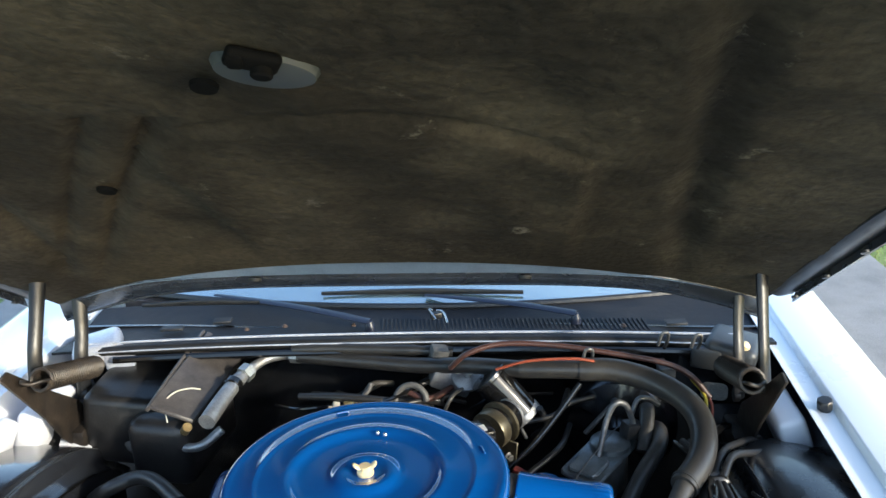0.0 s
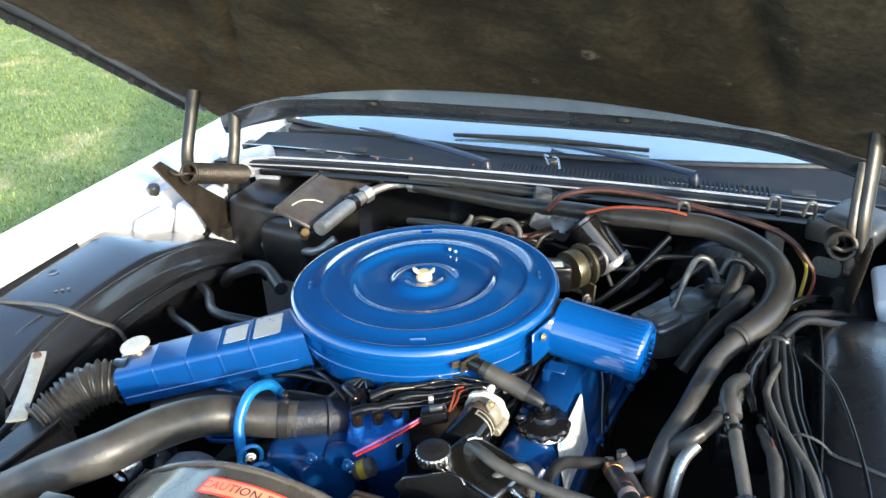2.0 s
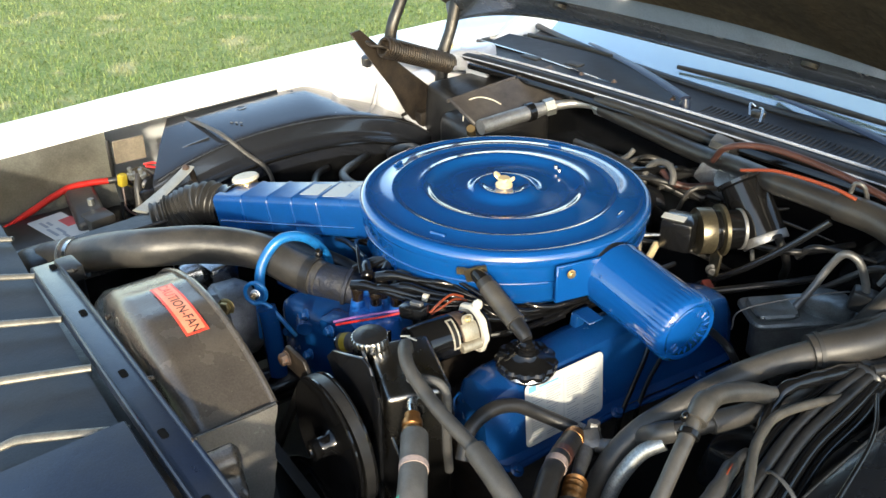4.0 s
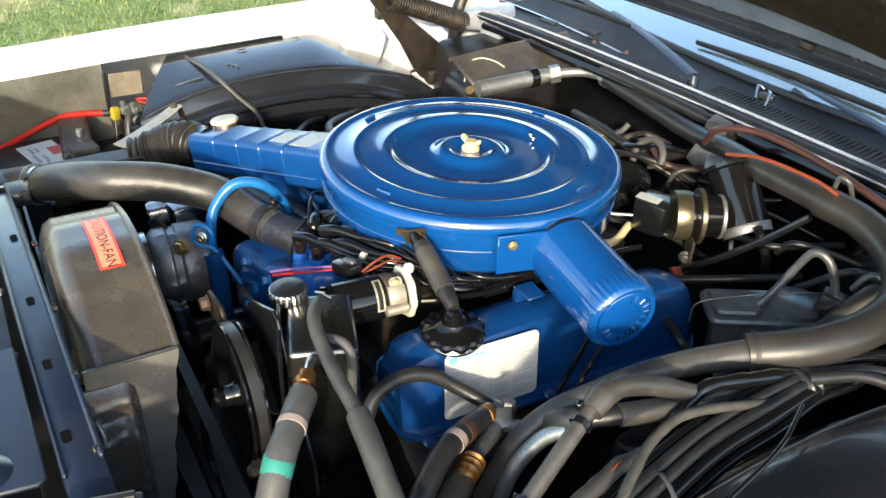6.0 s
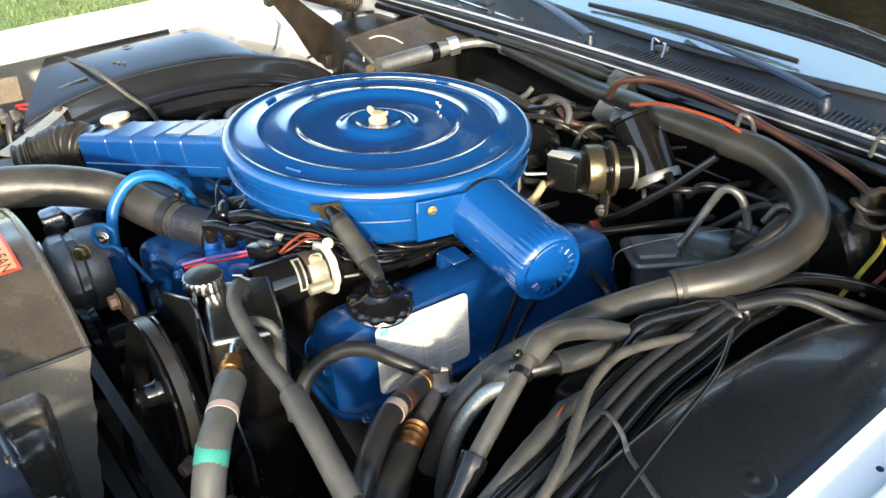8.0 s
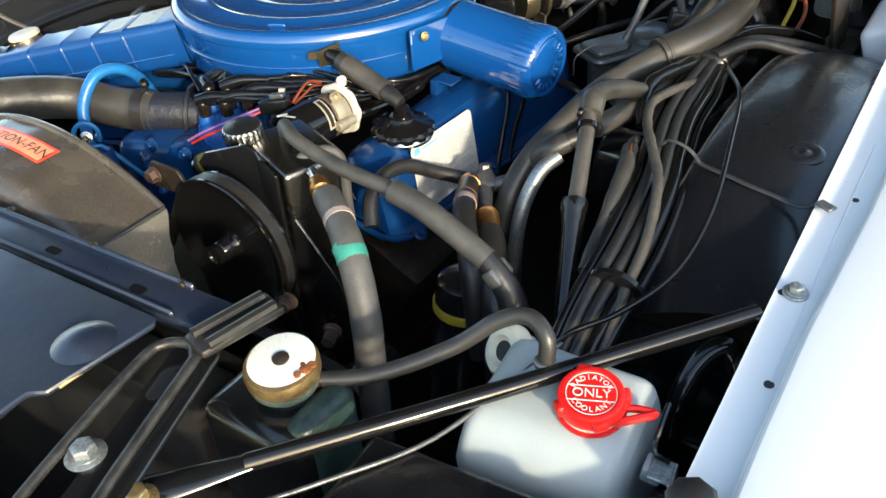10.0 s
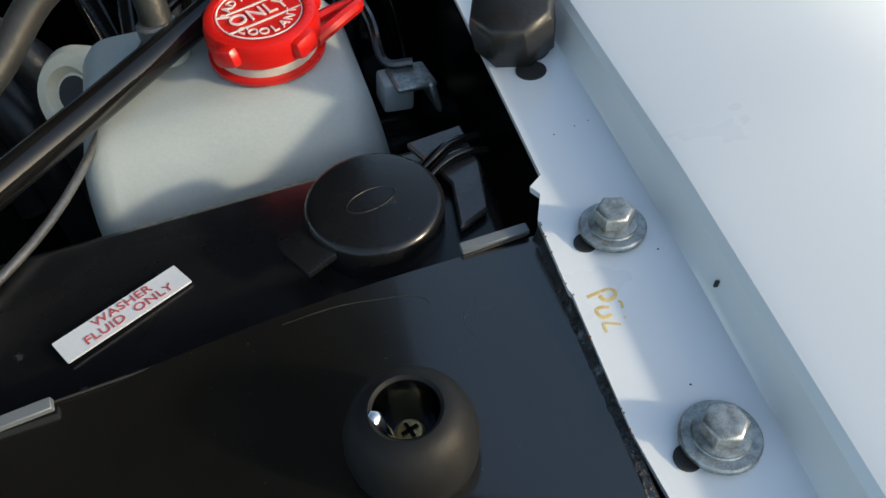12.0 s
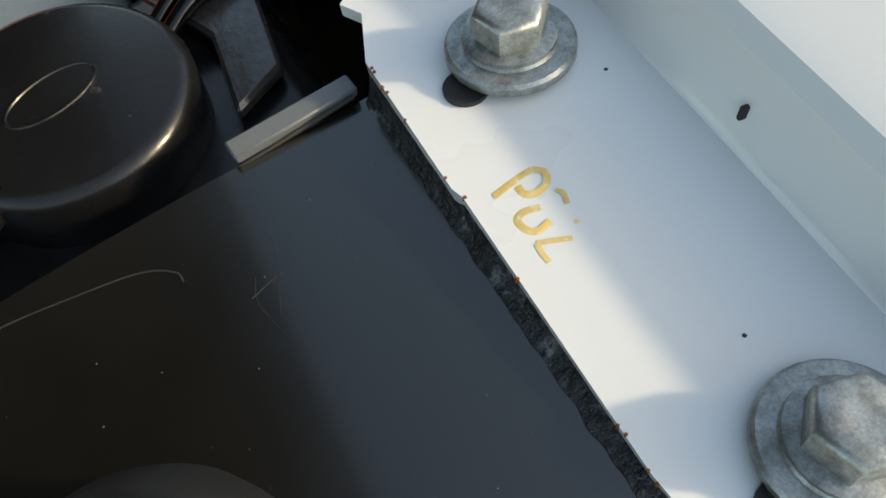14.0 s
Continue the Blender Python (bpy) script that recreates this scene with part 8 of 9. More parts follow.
# wiring loom along the wheel arch
loom = thing("wiring_loom", (0.57, -0.15, 0.85), "bundle of black taped wiring and hoses over the arch", "wiring loom")
runs = [(-0.012, 0.0, 0.0052, BLACK_GLOSS), (0.0, 0.003, 0.0062, RUBBER_DARK), (0.0125, 0.002, 0.0058, RUBBER_DARK), (0.024, -0.003, 0.0062, BLACK_GLOSS), (0.005, -0.012, 0.0065, RUBBER_DARK), (0.017, -0.013, 0.006, RUBBER_DARK), (0.034, -0.010, 0.0050, BLACK_GLOSS)]
for dx, dz, r, mt in runs:
    pts = [(0.512 + dx, 0.21, 0.898 + dz), (0.528 + dx * 0.9, 0.14, 0.910 + dz), (0.536 + dx * 0.7, 0.074, 0.916 + dz), (0.537 + dx, 0.0, 0.916 + dz), (0.543 + dx, -0.075, 0.915 + dz), (0.558 + dx, -0.15, 0.914 + dz),
           (0.574 + dx, -0.22, 0.911 + dz), (0.582 + dx, -0.30, 0.898 + dz), (0.584 + dx * 0.9, -0.40, 0.872 + dz), (0.586 + dx * 0.8, -0.47, 0.81), (0.588 + dx * 0.8, -0.48, 0.70)]
    part("cable", tube(pts, r, 12, 7, wobble=0.06), mt, loom)
part("conduit", tube([(0.548, 0.03, 0.912), (0.540, -0.02, 0.924), (0.532, -0.07, 0.932), (0.532, -0.105, 0.936), (0.545, -0.150, 0.937), (0.566, -0.19, 0.934), (0.590, -0.235, 0.925), (0.606, -0.30, 0.905), (0.610, -0.36, 0.885), (0.614, -0.43, 0.84), (0.618, -0.47, 0.76)], 0.0050, 12, 10, wave=0.04, pitch=0.004), OLIVE, loom, "olive-grey fabric conduit over the loom")
part("taped_branch", tube([(0.530, 0.085, 0.918), (0.522, 0.03, 0.925), (0.514, -0.01, 0.930), (0.507, -0.035, 0.928), (0.508, -0.06, 0.918), (0.52, -0.10, 0.905)], [0.006, 0.0075, 0.0085, 0.0075, 0.006, 0.006], 12, 10, wobble=0.35), BLACK_GLOSS, loom, "crumpled black taped branch")
part("split_branch", tube([(0.528, -0.13, 0.905), (0.538, -0.175, 0.917), (0.548, -0.21, 0.916), (0.556, -0.27, 0.90), (0.562, -0.33, 0.875)], [0.006, 0.0075, 0.0085, 0.008, 0.007], 12, 8, wobble=0.3), RUBBER, loom, "frayed taped branch")
part("wire", tube([(0.540, -0.176, 0.9255), (0.5425, -0.184, 0.9265), (0.545, -0.192, 0.9255)], 0.0009, 8), ORANGE, loom, "bare orange wire in the frayed tape")
for k, y in enumerate((0.068, 0.080)):
    part("clip", tube([(0.524, y, 0.912), (0.527, y, 0.922), (0.540, y, 0.9245), (0.552, y, 0.920), (0.556, y, 0.91)], 0.0024, 8, 5, flat=1.8), RUBBER_DARK, loom, "black clip")
part("cuff", box((0.580, -0.255, 0.897), (0.05, 0.04, 0.020), (0, 0, 8), 0.006), RUBBER_DARK, loom, "dark rubber cuff")
part("tie", lathe((0.5985, -0.345, 0.880), (0.05, -1, -0.25), [(0.026, 0), (0.0275, 0.001), (0.0275, 0.006), (0.026, 0.007)], 24), BLACK_GLOSS, loom, "black cable tie")
part("strap", tube([(0.562, -0.150, 0.915), (0.570, -0.158, 0.9275), (0.584, -0.163, 0.9300), (0.598, -0.168, 0.9270), (0.610, -0.174, 0.9195)], 0.0026, 10, 8, flat=0.6, wave=0.12, pitch=0.004), HOSE_PALE, loom, "pale braided strap")
part("rear_cable", tube([(0.545, 0.07, 0.925), (0.575, 0.13, 0.925), (0.62, 0.17, 0.905), (0.67, 0.21, 0.88)], 0.0065, 10), RUBBER_DARK, loom)
part("rear_cable", tube([(0.535, 0.08, 0.920), (0.565, 0.15, 0.920), (0.61, 0.21, 0.90), (0.66, 0.27, 0.87)], 0.006, 10), RUBBER_DARK, loom)
part("rear_cable", tube([(0.525, 0.09, 0.915), (0.55, 0.18, 0.918), (0.585, 0.26, 0.895), (0.62, 0.33, 0.86)], 0.0075, 10), BLACK_GLOSS, loom)
db = thing("relay_box", (0.475, -0.075, 0.80), "dull black sheet metal box below the heater hoses", "box")
part("case", box((0.505, -0.085, 0.845), (0.075, 0.07, 0.06), (0, 8, 12), 0.008, 2), BLACK, db)
tw = thing("ground_strap", (0.66, -0.22, 0.90), "pale cloth-covered wire tied across the wheel arch", "wire")
part("wire", tube([(0.606, -0.172, 0.9205), (0.616, -0.177, 0.9195), (0.640, -0.188, 0.9215), (0.662, -0.197, 0.9220), (0.686, -0.204, 0.9220), (0.712, -0.212, 0.9225), (0.730, -0.222, 0.936)], 0.0026, 10, 7, flat=0.7), SIDE_RAIL, tw)
part("eyelet", box((0.733, -0.228, 0.9385), (0.016, 0.010, 0.003), (0, 0, -30), 0.001, 1), GREY_METAL, tw)
hose("speedometer_cable", [(0.575, 0.02, 0.935), (0.61, -0.06, 0.945), (0.632, -0.16, 0.943), (0.648, -0.26, 0.925), (0.643, -0.33, 0.903), (0.618, -0.39, 0.893), (0.590, -0.425, 0.885), (0.575, -0.44, 0.85), (0.57, -0.44, 0.78)], 0.0026, BLACK_GLOSS, "thin black looped cable", "cable")
hose("vent_pipe", [(0.675, -0.41, 0.76), (0.678, -0.40, 0.82), (0.685, -0.375, 0.855), (0.70, -0.36, 0.868), (0.714, -0.365, 0.85), (0.718, -0.37, 0.80)], 0.012, BLACK_GLOSS, "black bent pipe behind the reservoir", "pipe")

# ---- firewall equipment ----
mc = thing("master_cylinder", (0.38, 0.23, 0.80), "grey brake master cylinder with oval lid and wire bail", "master cylinder")
md = Vector((0.42, 0.62, 0.03)).normalized()
mx = Vector((md.y, -md.x, 0))
mo = Vector((0.375, 0.23, 0.0))
bm = bmesh.new()
outline = [(0.078 * math.cos(a) * (1 if math.cos(a) > 0 else 0.85), 0.040 * math.sin(a) * (1.0 if math.cos(a) > 0 else 0.85)) for a in (2 * math.pi * i / 28 for i in range(28))]
plate(outline, mo + Vector((0, 0, 0.785)), md, mx * -1, 0.07, 0.003, bm)
part("body", bm, GREY_METAL, mc, "dull cast iron body")
bm = plate(rounded(0.160, 0.078, 0.014), mo + Vector((0, 0, 0.850)), md, mx * -1, 0.009, 0.003)
plate(rounded(0.060, 0.056, 0.010, 4, -0.042, 0), mo + Vector((0, 0, 0.858)), md, mx * -1, 0.008, 0.003, bm)
lathe(mo + md * 0.036 + Vector((0, 0, 0.857)), (0, 0, 1), [(0.037, 0), (0.036, 0.009), (0.031, 0.013), (0, 0.014)], 36, bm)
part("lid", bm, LID_STEEL, mc, "pale blue-grey pressed lid")
part("bail", tube([mo - md * 0.095 + Vector((0, 0, 0.83)), mo - md * 0.085 + Vector((0, 0, 0.862)), mo + Vector((0, 0, 0.877)), mo + md * 0.07 + Vector((0, 0, 0.878)), mo + md * 0.09 + Vector((0, 0, 0.84))], 0.0012, 8), GREY_METAL, mc, "thin steel wire bail")
part("brake_line", tube([(0.36, 0.20, 0.83), (0.378, 0.235, 0.885), (0.388, 0.25, 0.922), (0.402, 0.255, 0.948), (0.420, 0.262, 0.942), (0.432, 0.268, 0.915), (0.438, 0.27, 0.89)], 0.0055, 12), GREY_METAL, mc, "bent steel brake line")
part("brake_line", tube([(0.438, 0.30, 0.90), (0.45, 0.31, 0.925), (0.472, 0.318, 0.922), (0.49, 0.325, 0.905)], 0.0045, 12), GREY_METAL, mc, "bent steel brake line")
part("hose_stub", tube([(0.452, 0.235, 0.862), (0.458, 0.257, 0.882), (0.464, 0.290, 0.904), (0.466, 0.308, 0.910)], 0.0135, 14), RUBBER, mc, "short grey rubber hose stub")
part("plug", box((0.435, 0.272, 0.885), (0.035, 0.03, 0.03), (0, 10, 25), 0.005), RUBBER_DARK, mc, "black rubber block")
bo = thing("brake_booster", (0.43, 0.38, 0.70), "black brake booster drum on the firewall", "brake booster")
part("drum", lathe((0.44, 0.475, 0.80), (-0.15, -1, 0.05), [(0.10, 0), (0.115, 0.02), (0.115, 0.05), (0.10, 0.075), (0.04, 0.09), (0.03, 0.12), (0, 0.12)], 44), BLACK, bo)
part("vacuum_hose", tube([(0.47, 0.36, 0.83), (0.485, 0.29, 0.875), (0.475, 0.22, 0.885), (0.44, 0.17, 0.86), (0.40, 0.13, 0.80)], 0.014, 14), RUBBER, bo)

ig = thing("ignition_coil", (0.25, 0.335, 0.866), "glossy black ignition coil with pale lower band", "ignition coil")
part("body", rod((0.176, 0.350, 0.948), (0.246, 0.338, 0.868), 0.035, 32, 0.004), BLACK_GLOSS, ig)
wd = (Vector((0.246, 0.338, 0.868)) - Vector((0.176, 0.350, 0.948))).normalized()
part("end_ring", lathe(Vector((0.246, 0.338, 0.868)) - wd * 0.016, wd, [(0.0352, 0), (0.0358, 0.001), (0.0358, 0.013), (0.0352, 0.014)], 36), ALUMINIUM, ig, "pale metal lower band")
part("head", lathe(Vector((0.176, 0.350, 0.948)), wd, [(0.033, -0.006), (0.039, -0.005), (0.039, 0.001), (0.034, 0.002)], 28), BLACK, ig)

sv = thing("cruise_servo", (0.19, 0.27, 0.84), "black box and gold cylinder of the throttle servo", "servo")
part("box", box((0.160, 0.226, 0.893), (0.05, 0.052, 0.050), (0, 0, 22), 0.006), BLACK, sv)
part("sticker", box((0.156, 0.214, 0.9192), (0.036, 0.02, 0.0008), (0, 0, 22), 0.0003, 1), PAPER, sv, "white printed sticker")
part("drum", lathe((0.178, 0.250, 0.893), (0.55, 0.83, 0.02), [(0.034, 0), (0.036, 0.002), (0.036, 0.022), (0.032, 0.025), (0.031, 0.065), (0.026, 0.070), (0, 0.070)], 36), BLACK_GLOSS, sv, "glossy black drum")
part("band", lathe((0.178, 0.250, 0.893), (0.55, 0.83, 0.02), [(0.0362, -0.004), (0.0366, -0.003), (0.0366, 0.018), (0.0362, 0.019)], 40), OLIVE_STEEL, sv, "dull yellowish steel band")
part("strap", lathe((0.178, 0.250, 0.893), (0.55, 0.83, 0.02), [(0.0372, 0.030), (0.041, 0.031), (0.041, 0.037), (0.0372, 0.038)], 40), OLIVE_STEEL, sv, "raised clamp strap")
part("end_ring", lathe((0.178, 0.250, 0.893), (0.55, 0.83, 0.02), [(0.0315, 0.062), (0.0325, 0.063), (0.0325, 0.067), (0.029, 0.069)], 36), ALUMINIUM, sv, "pale end ring")
bm = plate([(-0.018, 0.0), (0.022, 0.0), (0.016, -0.055), (0.0, -0.07), (-0.012, -0.055)], (0.212, 0.258, 0.872), (0.83, -0.55, 0), (0, 0, 1), 0.004, 0.001)
part("bracket", bm, OLIVE_STEEL, sv, "dull yellowish hanging bracket")
part("bolt", bolt((0.212, 0.252, 0.838), (0.55, -0.83, 0), 0.007, 0.006, 0.010), GREY_METAL, sv)
part("rod", tube([(0.150, 0.203, 0.89), (0.13, 0.165, 0.893), (0.11, 0.13, 0.895)], 0.003, 8), STEEL, sv, "bright steel rod")
part("chain", tube([(0.14, 0.20, 0.87), (0.15, 0.16, 0.855), (0.12, 0.13, 0.85)], 0.006, 10), CREAM, sv, "pale bracket arm")
wb = thing("vacuum_switch", (0.08, 0.43, 0.90), "pale grey and cream vacuum switch block on the firewall", "vacuum switch")
part("block", box((0.072, 0.432, 0.955), (0.035, 0.03, 0.035), (10, 15, 20), 0.004), HOSE_PALE, wb)
part("base", box((0.10, 0.415, 0.915), (0.085, 0.04, 0.06), (0, 25, 10), 0.008), ALUMINIUM, wb)
part("cap", lathe((0.115, 0.40, 0.94), (0.1, -0.2, 1), [(0.016, 0), (0.018, 0.002), (0.018, 0.012), (0.010, 0.016), (0, 0.016)], 20), CARDBOARD, wb)
part("stub", tube([(0.06, 0.42, 0.91), (0.03, 0.40, 0.90), (0.0, 0.39, 0.88)], 0.008, 10), RUBBER_DARK, wb)
hose("orange_hose", [(0.19, 0.318, 0.982), (0.25, 0.315, 1.001), (0.33, 0.318, 1.004), (0.37, 0.32, 0.998)], 0.0027, ORANGE, "bright orange hose lying on the refrigerant line", "hose")
hose("brown_hose", [(0.10, 0.375, 0.955), (0.135, 0.36, 0.993), (0.20, 0.372, 1.008), (0.30, 0.372, 1.005), (0.40, 0.36, 0.995), (0.50, 0.352, 0.978), (0.55, 0.345, 0.955), (0.585, 0.335, 0.915)], [0.0054] * 8, BROWN_HOSE, "faded brown hose arching over the firewall", "hose")
hose("brown_hose", [(0.02, 0.35, 0.915), (0.05, 0.345, 0.905), (0.07, 0.36, 0.90), (0.10, 0.39, 0.905)], 0.006, BROWN_HOSE, "short copper-coloured bent hose", "hose")
hose("wire", [(0.555, 0.36, 0.94), (0.575, 0.33, 0.92), (0.572, 0.30, 0.89), (0.565, 0.28, 0.86)], 0.003, YELLOW, "thin yellow wire by the hinge", "wire")
hose("wire", [(0.56, 0.37, 0.94), (0.59, 0.34, 0.90), (0.58, 0.30, 0.86)], 0.0028, ORANGE, "thin orange wire by the hinge", "wire")
rb = thing("relay", (0.519, 0.42, 0.90), "small pale relay box on the firewall", "relay")
part("case", box((0.519, 0.418, 0.915), (0.032, 0.03, 0.045), (0, 0, 8), 0.004), HOSE_PALE, rb)
part("foot", box((0.519, 0.45, 0.92), (0.02, 0.05, 0.012), (0, 0, 8), 0.003), GREY_METAL, rb)
for x, y in ((0.36, 0.34), (0.57, 0.40), (0.51, 0.41)):
    hose("hose_hanger", [(x - 0.01, y, 0.985), (x - 0.004, y - 0.004, 1.012), (x + 0.008, y, 1.010), (x + 0.010, y + 0.02, 0.98), (x + 0.01, y + 0.05, 0.955)], 0.0032, GREY_METAL, "bent steel wire hose hanger", "hanger", "hose hangers")
hose("link_rod", [(0.345, 0.315, 0.955), (0.30, 0.29, 0.90), (0.25, 0.26, 0.85), (0.20, 0.24, 0.81)], 0.0055, BLACK, "thin black strut under the hose", "rod")
for k, (a, b) in enumerate((((0.10, 0.20, 0.86), (0.20, 0.33, 0.80)), ((0.24, 0.20, 0.83), (0.33, 0.36, 0.84)), ((0.27, 0.32, 0.90), (0.26, 0.38, 0.80)), ((-0.04, 0.30, 0.90), (0.08, 0.40, 0.86)), ((0.28, 0.14, 0.82), (0.36, 0.12, 0.80)))):
    m = (Vector(a) + Vector(b)) / 2 + Vector((0.02, -0.015, 0.025 - 0.01 * (k % 3)))
    hose("wire", [a, m, b], 0.0045 + 0.001 * (k % 3), RUBBER_DARK, "dark wire sagging behind the engine", "wire", "engine wires")
ch = thing("choke_tube", (0.0, 0.26, 0.85), "black plastic bell and pale ring behind the air cleaner", "tube")
part("bell", lathe((0.02, 0.30, 0.84), (0.3, -0.5, 0.9), [(0.045, 0), (0.045, 0.04), (0.03, 0.055), (0, 0.055)], 32), BLACK, ch)
part("ring", tube([(0.025 + 0.03 * math.cos(a), 0.335 + 0.012 * math.sin(a), 0.905 + 0.028 * math.sin(a)) for a in (2 * math.pi * i / 18 for i in range(16))], 0.006, 10, 3), HOSE_PALE, ch)
for k in range(4):
    y = 0.33 + 0.02 * k
    hose("heater_pipe", [(-0.20 + 0.02 * k, y + 0.03, 0.90 - 0.01 * k), (-0.10, y, 0.915 - 0.012 * k), (0.0, y + 0.01, 0.90 - 0.012 * k), (0.06 + 0.02 * k, y + 0.05, 0.87)], 0.007 + 0.002 * (k % 2), RUBBER_DARK, "dark hose along the firewall", "hose", "firewall hoses")

vt = thing("vacuum_fitting", (-0.08, 0.34, 0.88), "small brass and cream vacuum fittings behind the air cleaner", "fitting")
part("stem", rod((-0.105, 0.335, 0.895), (-0.065, 0.345, 0.905), 0.008, 14), BRASS_PALE, vt, "brass stem")
part("elbow", tube([(-0.075, 0.345, 0.905), (-0.060, 0.352, 0.918), (-0.055, 0.36, 0.930)], 0.005, 10), HOSE_PALE, vt, "grey elbow")
part("cap", lathe((-0.115, 0.33, 0.892), (-1, -0.2, 0.2), [(0.011, 0), (0.012, 0.003), (0.012, 0.012), (0.006, 0.015), (0, 0.015)], 16), OFF_WHITE, vt)
part("line", tube([(-0.115, 0.33, 0.895), (-0.15, 0.31, 0.905), (-0.20, 0.32, 0.895), (-0.25, 0.36, 0.88)], 0.004, 8), BLACK_GLOSS, vt)
part("line", tube([(-0.06, 0.35, 0.90), (-0.02, 0.33, 0.91), (0.03, 0.36, 0.92), (0.06, 0.41, 0.91)], 0.0045, 8), BLACK_GLOSS, vt)
sw = thing("vacuum_fitting", (0.10, 0.36, 0.90), "round silver vacuum motor with cream fittings on the firewall", "fitting")
part("can", lathe((0.130, 0.400, 0.917), (0.1, -0.55, 0.8), [(0.026, 0), (0.030, 0.003), (0.030, 0.012), (0.022, 0.016), (0.008, 0.018), (0.008, 0.024), (0, 0.0245)], 30), ALUMINIUM, sw, "pale pressed can")
part("nipple", tube([(0.132, 0.388, 0.935), (0.144, 0.380, 0.945), (0.159, 0.380, 0.949)], 0.004, 8), OFF_WHITE, sw)
part("wire", tube([(0.20, 0.345, 0.955), (0.212, 0.335, 0.93), (0.222, 0.325, 0.90), (0.23, 0.32, 0.87), (0.245, 0.31, 0.84)], 0.0035, 8), HOSE_PALE, sw, "pale hanging wire")
part("wire", tube([(0.16, 0.36, 0.94), (0.175, 0.33, 0.92), (0.18, 0.315, 0.88), (0.185, 0.31, 0.83)], 0.003, 8), BLACK_GLOSS, sw)
rd = thing("wire_connector", (0.20, 0.22, 0.80), "dull red plastic connector in the shade", "connector")
part("shell", box((0.232, 0.218, 0.826), (0.026, 0.015, 0.016), (0, 15, -25), 0.003), RED_DULL, rd)
part("lead", tube([(0.245, 0.212, 0.828), (0.27, 0.20, 0.82), (0.29, 0.19, 0.80)], 0.005, 8), BLACK_GLOSS, rd)
rg3 = random.Random(21)
for k in range(10):
    x0 = -0.14 + 0.055 * k
    a, b, c = (x0, 0.30 + rg3.uniform(0, 0.06), 0.86 + rg3.uniform(-0.02, 0.03)), (x0 + rg3.uniform(0.02, 0.06), 0.36 + rg3.uniform(-0.03, 0.05), 0.90 + rg3.uniform(-0.02, 0.025)), (x0 + rg3.uniform(0.05, 0.11), 0.44, 0.87 + rg3.uniform(-0.03, 0.03))
    hose("vacuum_line", [a, b, c], rg3.uniform(0.003, 0.0065), rg3.choice([BLACK_GLOSS, RUBBER_DARK, RUBBER]), "dark vacuum line in the clutter along the firewall", "vacuum line", "firewall vacuum lines")

# evaporator housing on the far side
ev = thing("evaporator_housing", (-0.45, 0.42, 0.70), "dusty brown fibre evaporator housing against the firewall", "housing")
part("case", box((-0.560, 0.425, 0.850), (0.15, 0.25, 0.15), (0, 8, 3), 0.018, 3), BLACK_DUSTY, ev, "black pressed case")
bm = plate([(-0.045, -0.155), (0.042, -0.140), (0.050, 0.120), (-0.050, 0.130)], (-0.405, 0.390, 0.930), (0.90, -0.10, -0.42), (0.06, 1, 0.06), 0.010, 0.003)
part("lid", bm, EVAP, ev, "brown-grey fibre lid")
bm = tube([(-0.452, 0.235, 0.942), (-0.452, 0.38, 0.955), (-0.448, 0.525, 0.965)], 0.004, 8)
part("lid_edge", bm, EVAP, ev, "raised lid edge")
part("lower_case", box((-0.445, 0.36, 0.83), (0.13, 0.22, 0.14), (0, 0, -6), 0.025, 3), BLACK_DUSTY, ev, "grimy black lower case")
part("rim", tube([(-0.56, 0.33, 0.83), (-0.52, 0.29, 0.82), (-0.46, 0.29, 0.82), (-0.42, 0.31, 0.83)], 0.009, 12), HOSE_PALE, ev, "pale rounded pipe at the foot")
part("wire_loop", tube([(-0.43, 0.26, 0.90), (-0.435, 0.27, 0.935), (-0.42, 0.29, 0.948), (-0.40, 0.31, 0.945), (-0.385, 0.325, 0.935)], 0.0015, 8), CARDBOARD, ev, "thin pale wire loop")
part("corner", box((-0.455, 0.55, 0.915), (0.07, 0.05, 0.05), (0, 0, 0), 0.018, 4), BLACK_DUSTY, ev)
vcv = thing("expansion_valve", (-0.345, 0.30, 0.90), "silver expansion valve and pipe fittings", "valve")
part("band", rod((-0.334, 0.348, 0.924), (-0.332, 0.368, 0.926), 0.0195, 20, 0.003), BLACK_GLOSS, vcv, "black clamp band")
part("gold_pipe", tube([(-0.385, 0.245, 0.90), (-0.40, 0.26, 0.88), (-0.41, 0.29, 0.86), (-0.42, 0.32, 0.84)], 0.009, 12), GOLD, vcv)
part("lower_pipe", tube([(-0.33, 0.27, 0.88), (-0.37, 0.25, 0.855), (-0.43, 0.27, 0.845), (-0.45, 0.31, 0.845)], 0.009, 12), ALUMINIUM, vcv)
ho = thing("horn", (-0.70, 0.27, 0.83), "grimy round horn and white bracket below the hinge", "horn")
part("bell", lathe((-0.705, 0.29, 0.835), (0.75, -0.6, 0.1), [(0.045, 0), (0.05, 0.006), (0.045, 0.02), (0.03, 0.024), (0.02, 0.018), (0, 0.018)], 30), BLACK_DUSTY, ho)
part("bracket", box((-0.64, 0.29, 0.832), (0.06, 0.05, 0.006), (0, 25, 20), 0.002), WHITE_IN, ho, "small white painted bracket")
part("mount", box((-0.71, 0.30, 0.82), (0.05, 0.05, 0.05), (0, 0, 0), 0.006), BLACK_DUSTY, ho)

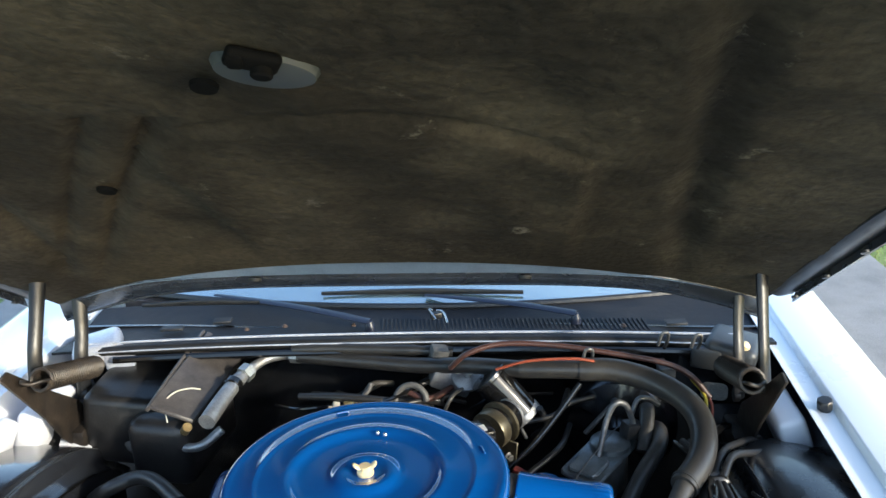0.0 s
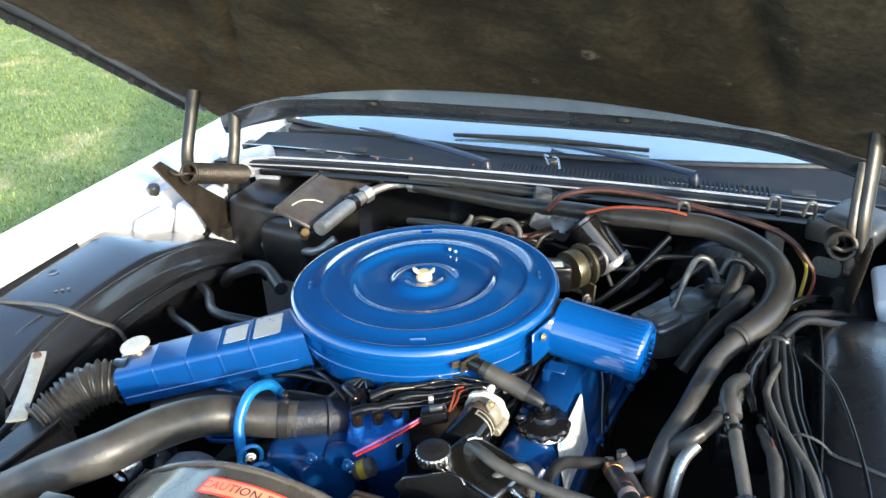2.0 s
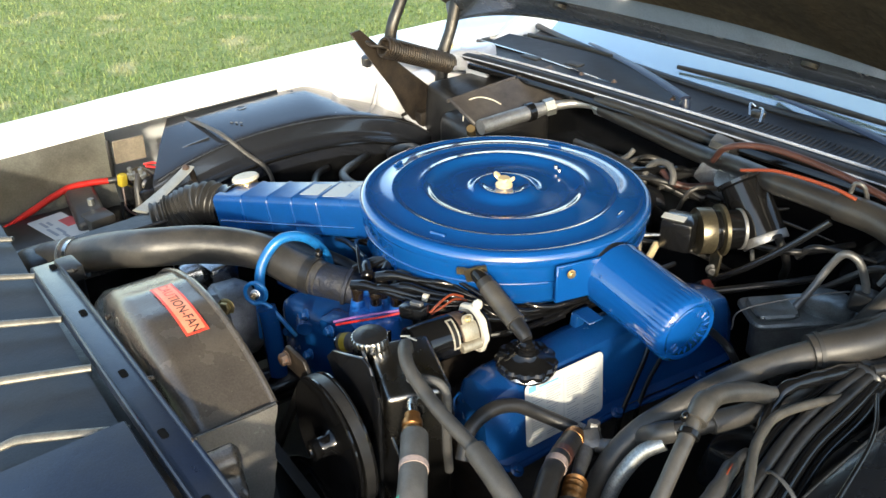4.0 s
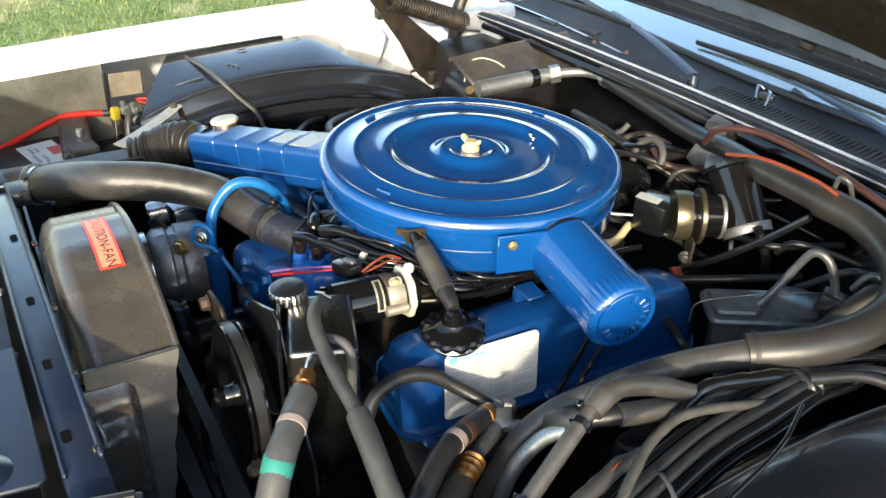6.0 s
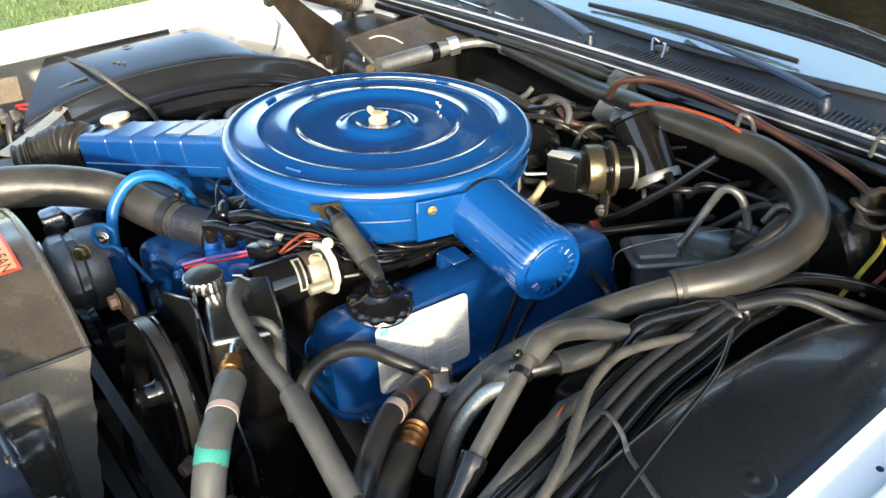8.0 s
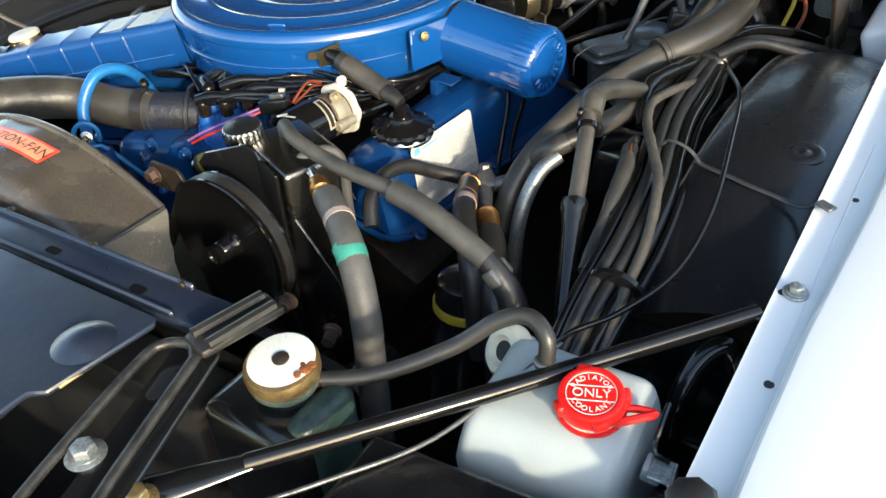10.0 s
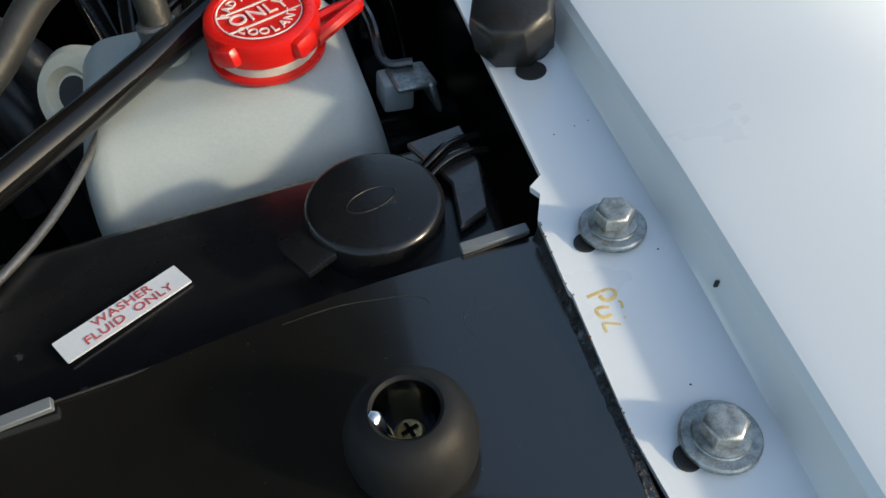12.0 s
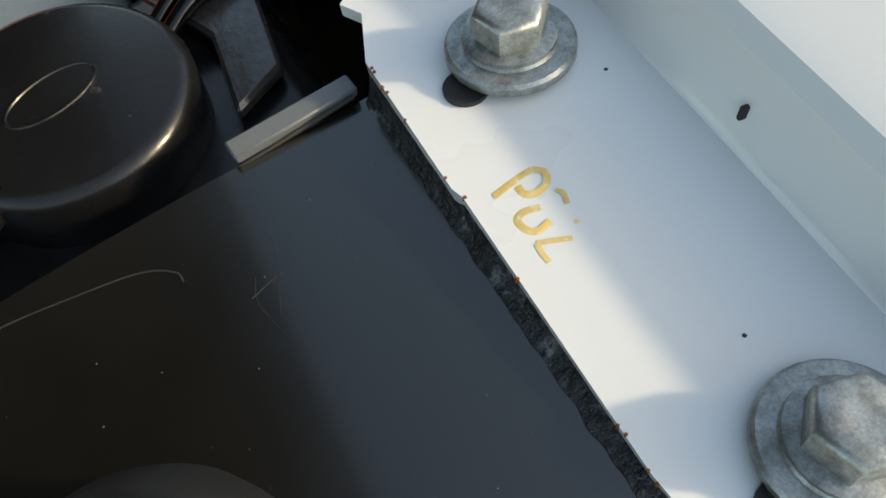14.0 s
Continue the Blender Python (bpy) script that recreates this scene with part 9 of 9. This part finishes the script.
# far side front: battery, solenoid, rods
bat = thing("battery", (-0.62, -0.55, 0.60), "dark grey car battery with white and red label", "battery")
part("case", box((-0.635, -0.56, 0.69), (0.18, 0.26, 0.20), (0, 0, 0), 0.008), BLACK, bat)
part("cover", box((-0.635, -0.565, 0.796), (0.178, 0.25, 0.022), (0, 0, 0), 0.006), RUBBER_DARK, bat)
bm = box((-0.665, -0.455, 0.815), (0.15, 0.055, 0.030), (0, 4, -6), 0.010, 3)
box((-0.605, -0.452, 0.808), (0.05, 0.05, 0.045), (0, 0, 10), 0.008, 2, bm)
part("vent_cover", bm, RUBBER, bat, "dusty grey-black vent cover")
lab2 = part("label", box((-0.630, -0.510, 0.8082), (0.135, 0.066, 0.001), (0, 0, 14), 0.0004, 1), PAPER, bat, "white printed label")
part("stripe", box((-0.650, -0.492, 0.8092), (0.038, 0.026, 0.0008), (0, 0, 14), 0.0003, 1), INK_RED, lab2, "red printed panel")
bm = bmesh.new()
for dx, dy, w in ((-0.03, -0.028, 0.030), (0.01, -0.022, 0.040), (0.01, -0.008, 0.030), (0.035, -0.005, 0.02), (-0.03, -0.018, 0.02)):
    box((-0.630 + dx, -0.507 + dy, 0.8090), (w, 0.006, 0.0006), (0, 0, 14), 0.0002, 1, bm)
part("print", bm, INK, lab2, "grey printed bars")
part("terminal", lathe((-0.652, -0.448, 0.815), (0, 0, 1), [(0.007, 0), (0.006, 0.026), (0, 0.027)], 12), ZINC, bat, "pale terminal stud")
hose("positive_cable", [(-0.70, -0.60, 0.800), (-0.725, -0.545, 0.812), (-0.740, -0.495, 0.826), (-0.746, -0.46, 0.834), (-0.746, -0.42, 0.833), (-0.742, -0.386, 0.830)], 0.0062, RED_WIRE, "thick red battery cable", "cable")
hose("battery_cable", [(-0.742, -0.388, 0.830), (-0.733, -0.372, 0.832), (-0.722, -0.362, 0.838), (-0.710, -0.356, 0.846)], 0.0068, RUBBER_DARK, "short black cable end at the solenoid", "cable")
hose("battery_cable", [(-0.56, -0.47, 0.79), (-0.548, -0.44, 0.815), (-0.545, -0.41, 0.825), (-0.56, -0.37, 0.822), (-0.60, -0.34, 0.81)], 0.006, RUBBER_DARK, "bent black battery cable by the scoop", "cable")
so = thing("starter_solenoid", (-0.71, -0.35, 0.80), "starter solenoid with yellow connector and red wires", "solenoid")
part("body", rod((-0.73, -0.335, 0.825), (-0.665, -0.325, 0.825), 0.026, 20), BLACK, so)
part("foot", box((-0.70, -0.335, 0.805), (0.10, 0.06, 0.05), (0, 0, 8), 0.006), BLACK, so)
part("connector", box((-0.708, -0.371, 0.839), (0.014, 0.016, 0.026), (0, 10, 20), 0.003), YELLOW, so, "yellow connector")
for x, y, z in ((-0.702, -0.352, 0.862), (-0.680, -0.338, 0.864)):
    part("stud", lathe((x, y, z - 0.022), (0.1, -0.2, 1), [(0.009, 0), (0.009, 0.012), (0.0045, 0.013), (0.0045, 0.024), (0, 0.0245)], 6), ZINC, so, "copper-tipped stud")
part("lead", tube([(-0.684, -0.345, 0.852), (-0.668, -0.355, 0.835), (-0.655, -0.362, 0.80), (-0.65, -0.37, 0.76)], 0.0075, 10), RUBBER, so, "dark grey lead")
part("wire", tube([(-0.680, -0.332, 0.872), (-0.662, -0.315, 0.876), (-0.645, -0.303, 0.866), (-0.636, -0.298, 0.845)], 0.0024, 8), RED_WIRE, so)
part("wire", tube([(-0.676, -0.330, 0.868), (-0.660, -0.318, 0.868), (-0.648, -0.308, 0.858)], 0.0024, 8), RED_WIRE, so)
part("wire", tube([(-0.706, -0.373, 0.828), (-0.698, -0.376, 0.805), (-0.69, -0.378, 0.785), (-0.66, -0.37, 0.78)], 0.0020, 8), BROWN_HOSE, so, "thin copper-brown wire")
part("shell", box((-0.662, -0.305, 0.845), (0.03, 0.02, 0.03), (10, 20, 30), 0.004), BLACK_GLOSS, so)
part("tan_plate", box((-0.7525, -0.335, 0.880), (0.004, 0.062, 0.050), (0, 6, 0), 0.0015, 1), TAN, so, "dusty tan backing plate")
# Black strip in place of the shaded gap beside the tan plate.
part("gap_strip", box((-0.7545, -0.374, 0.860), (0.005, 0.008, 0.10), (0, 6, 0), 0.002, 1), BLACK_DUSTY, so)
sb = thing("stay_bracket", (-0.58, -0.33, 0.80), "pale galvanised flat stay bracket bolted above the battery", "bracket")
part("strap", tube([(-0.582, -0.277, 0.886), (-0.572, -0.293, 0.880), (-0.545, -0.338, 0.868), (-0.518, -0.382, 0.860), (-0.505, -0.402, 0.857)], [0.012, 0.0125, 0.0125, 0.013, 0.016], 12, 5, flat=0.16), PALE_STEEL, sb)
part("bolt", bolt((-0.578, -0.285, 0.885), (0.3, -0.4, 0.9), 0.006, 0.005), RUSTY, sb)
part("leg", tube([(-0.582, -0.277, 0.884), (-0.590, -0.270, 0.86), (-0.598, -0.268, 0.80)], 0.006, 8, flat=0.5), HINGE, sb)
hose("grey_rod", [(-0.762, -0.212, 0.918), (-0.70, -0.205, 0.922), (-0.64, -0.195, 0.921), (-0.61, -0.187, 0.914), (-0.583, -0.160, 0.882), (-0.560, -0.132, 0.850), (-0.552, -0.12, 0.80)], 0.0050, HOSE_PALE, "pale grey rod bent over the far wheel arch", "rod", flat=0.7)
hose("overflow_tube", [(-0.555, 0.0, 0.82), (-0.50, -0.05, 0.84), (-0.42, -0.10, 0.862), (-0.36, -0.13, 0.87), (-0.30, -0.10, 0.86)], 0.007, RUBBER_DARK, "dark hose behind the snorkel", "hose")
hose("overflow_tube", [(-0.56, 0.10, 0.82), (-0.48, 0.03, 0.85), (-0.40, -0.05, 0.868), (-0.30, -0.06, 0.87)], 0.009, RUBBER_DARK, "dark hose behind the snorkel", "hose")
hose("heater_hose", [(-0.545, 0.16, 0.80), (-0.50, 0.13, 0.84), (-0.45, 0.14, 0.86), (-0.40, 0.12, 0.87), (-0.33, 0.06, 0.87)], 0.013, RUBBER_DARK, "dark heater hose curving by the far arch")
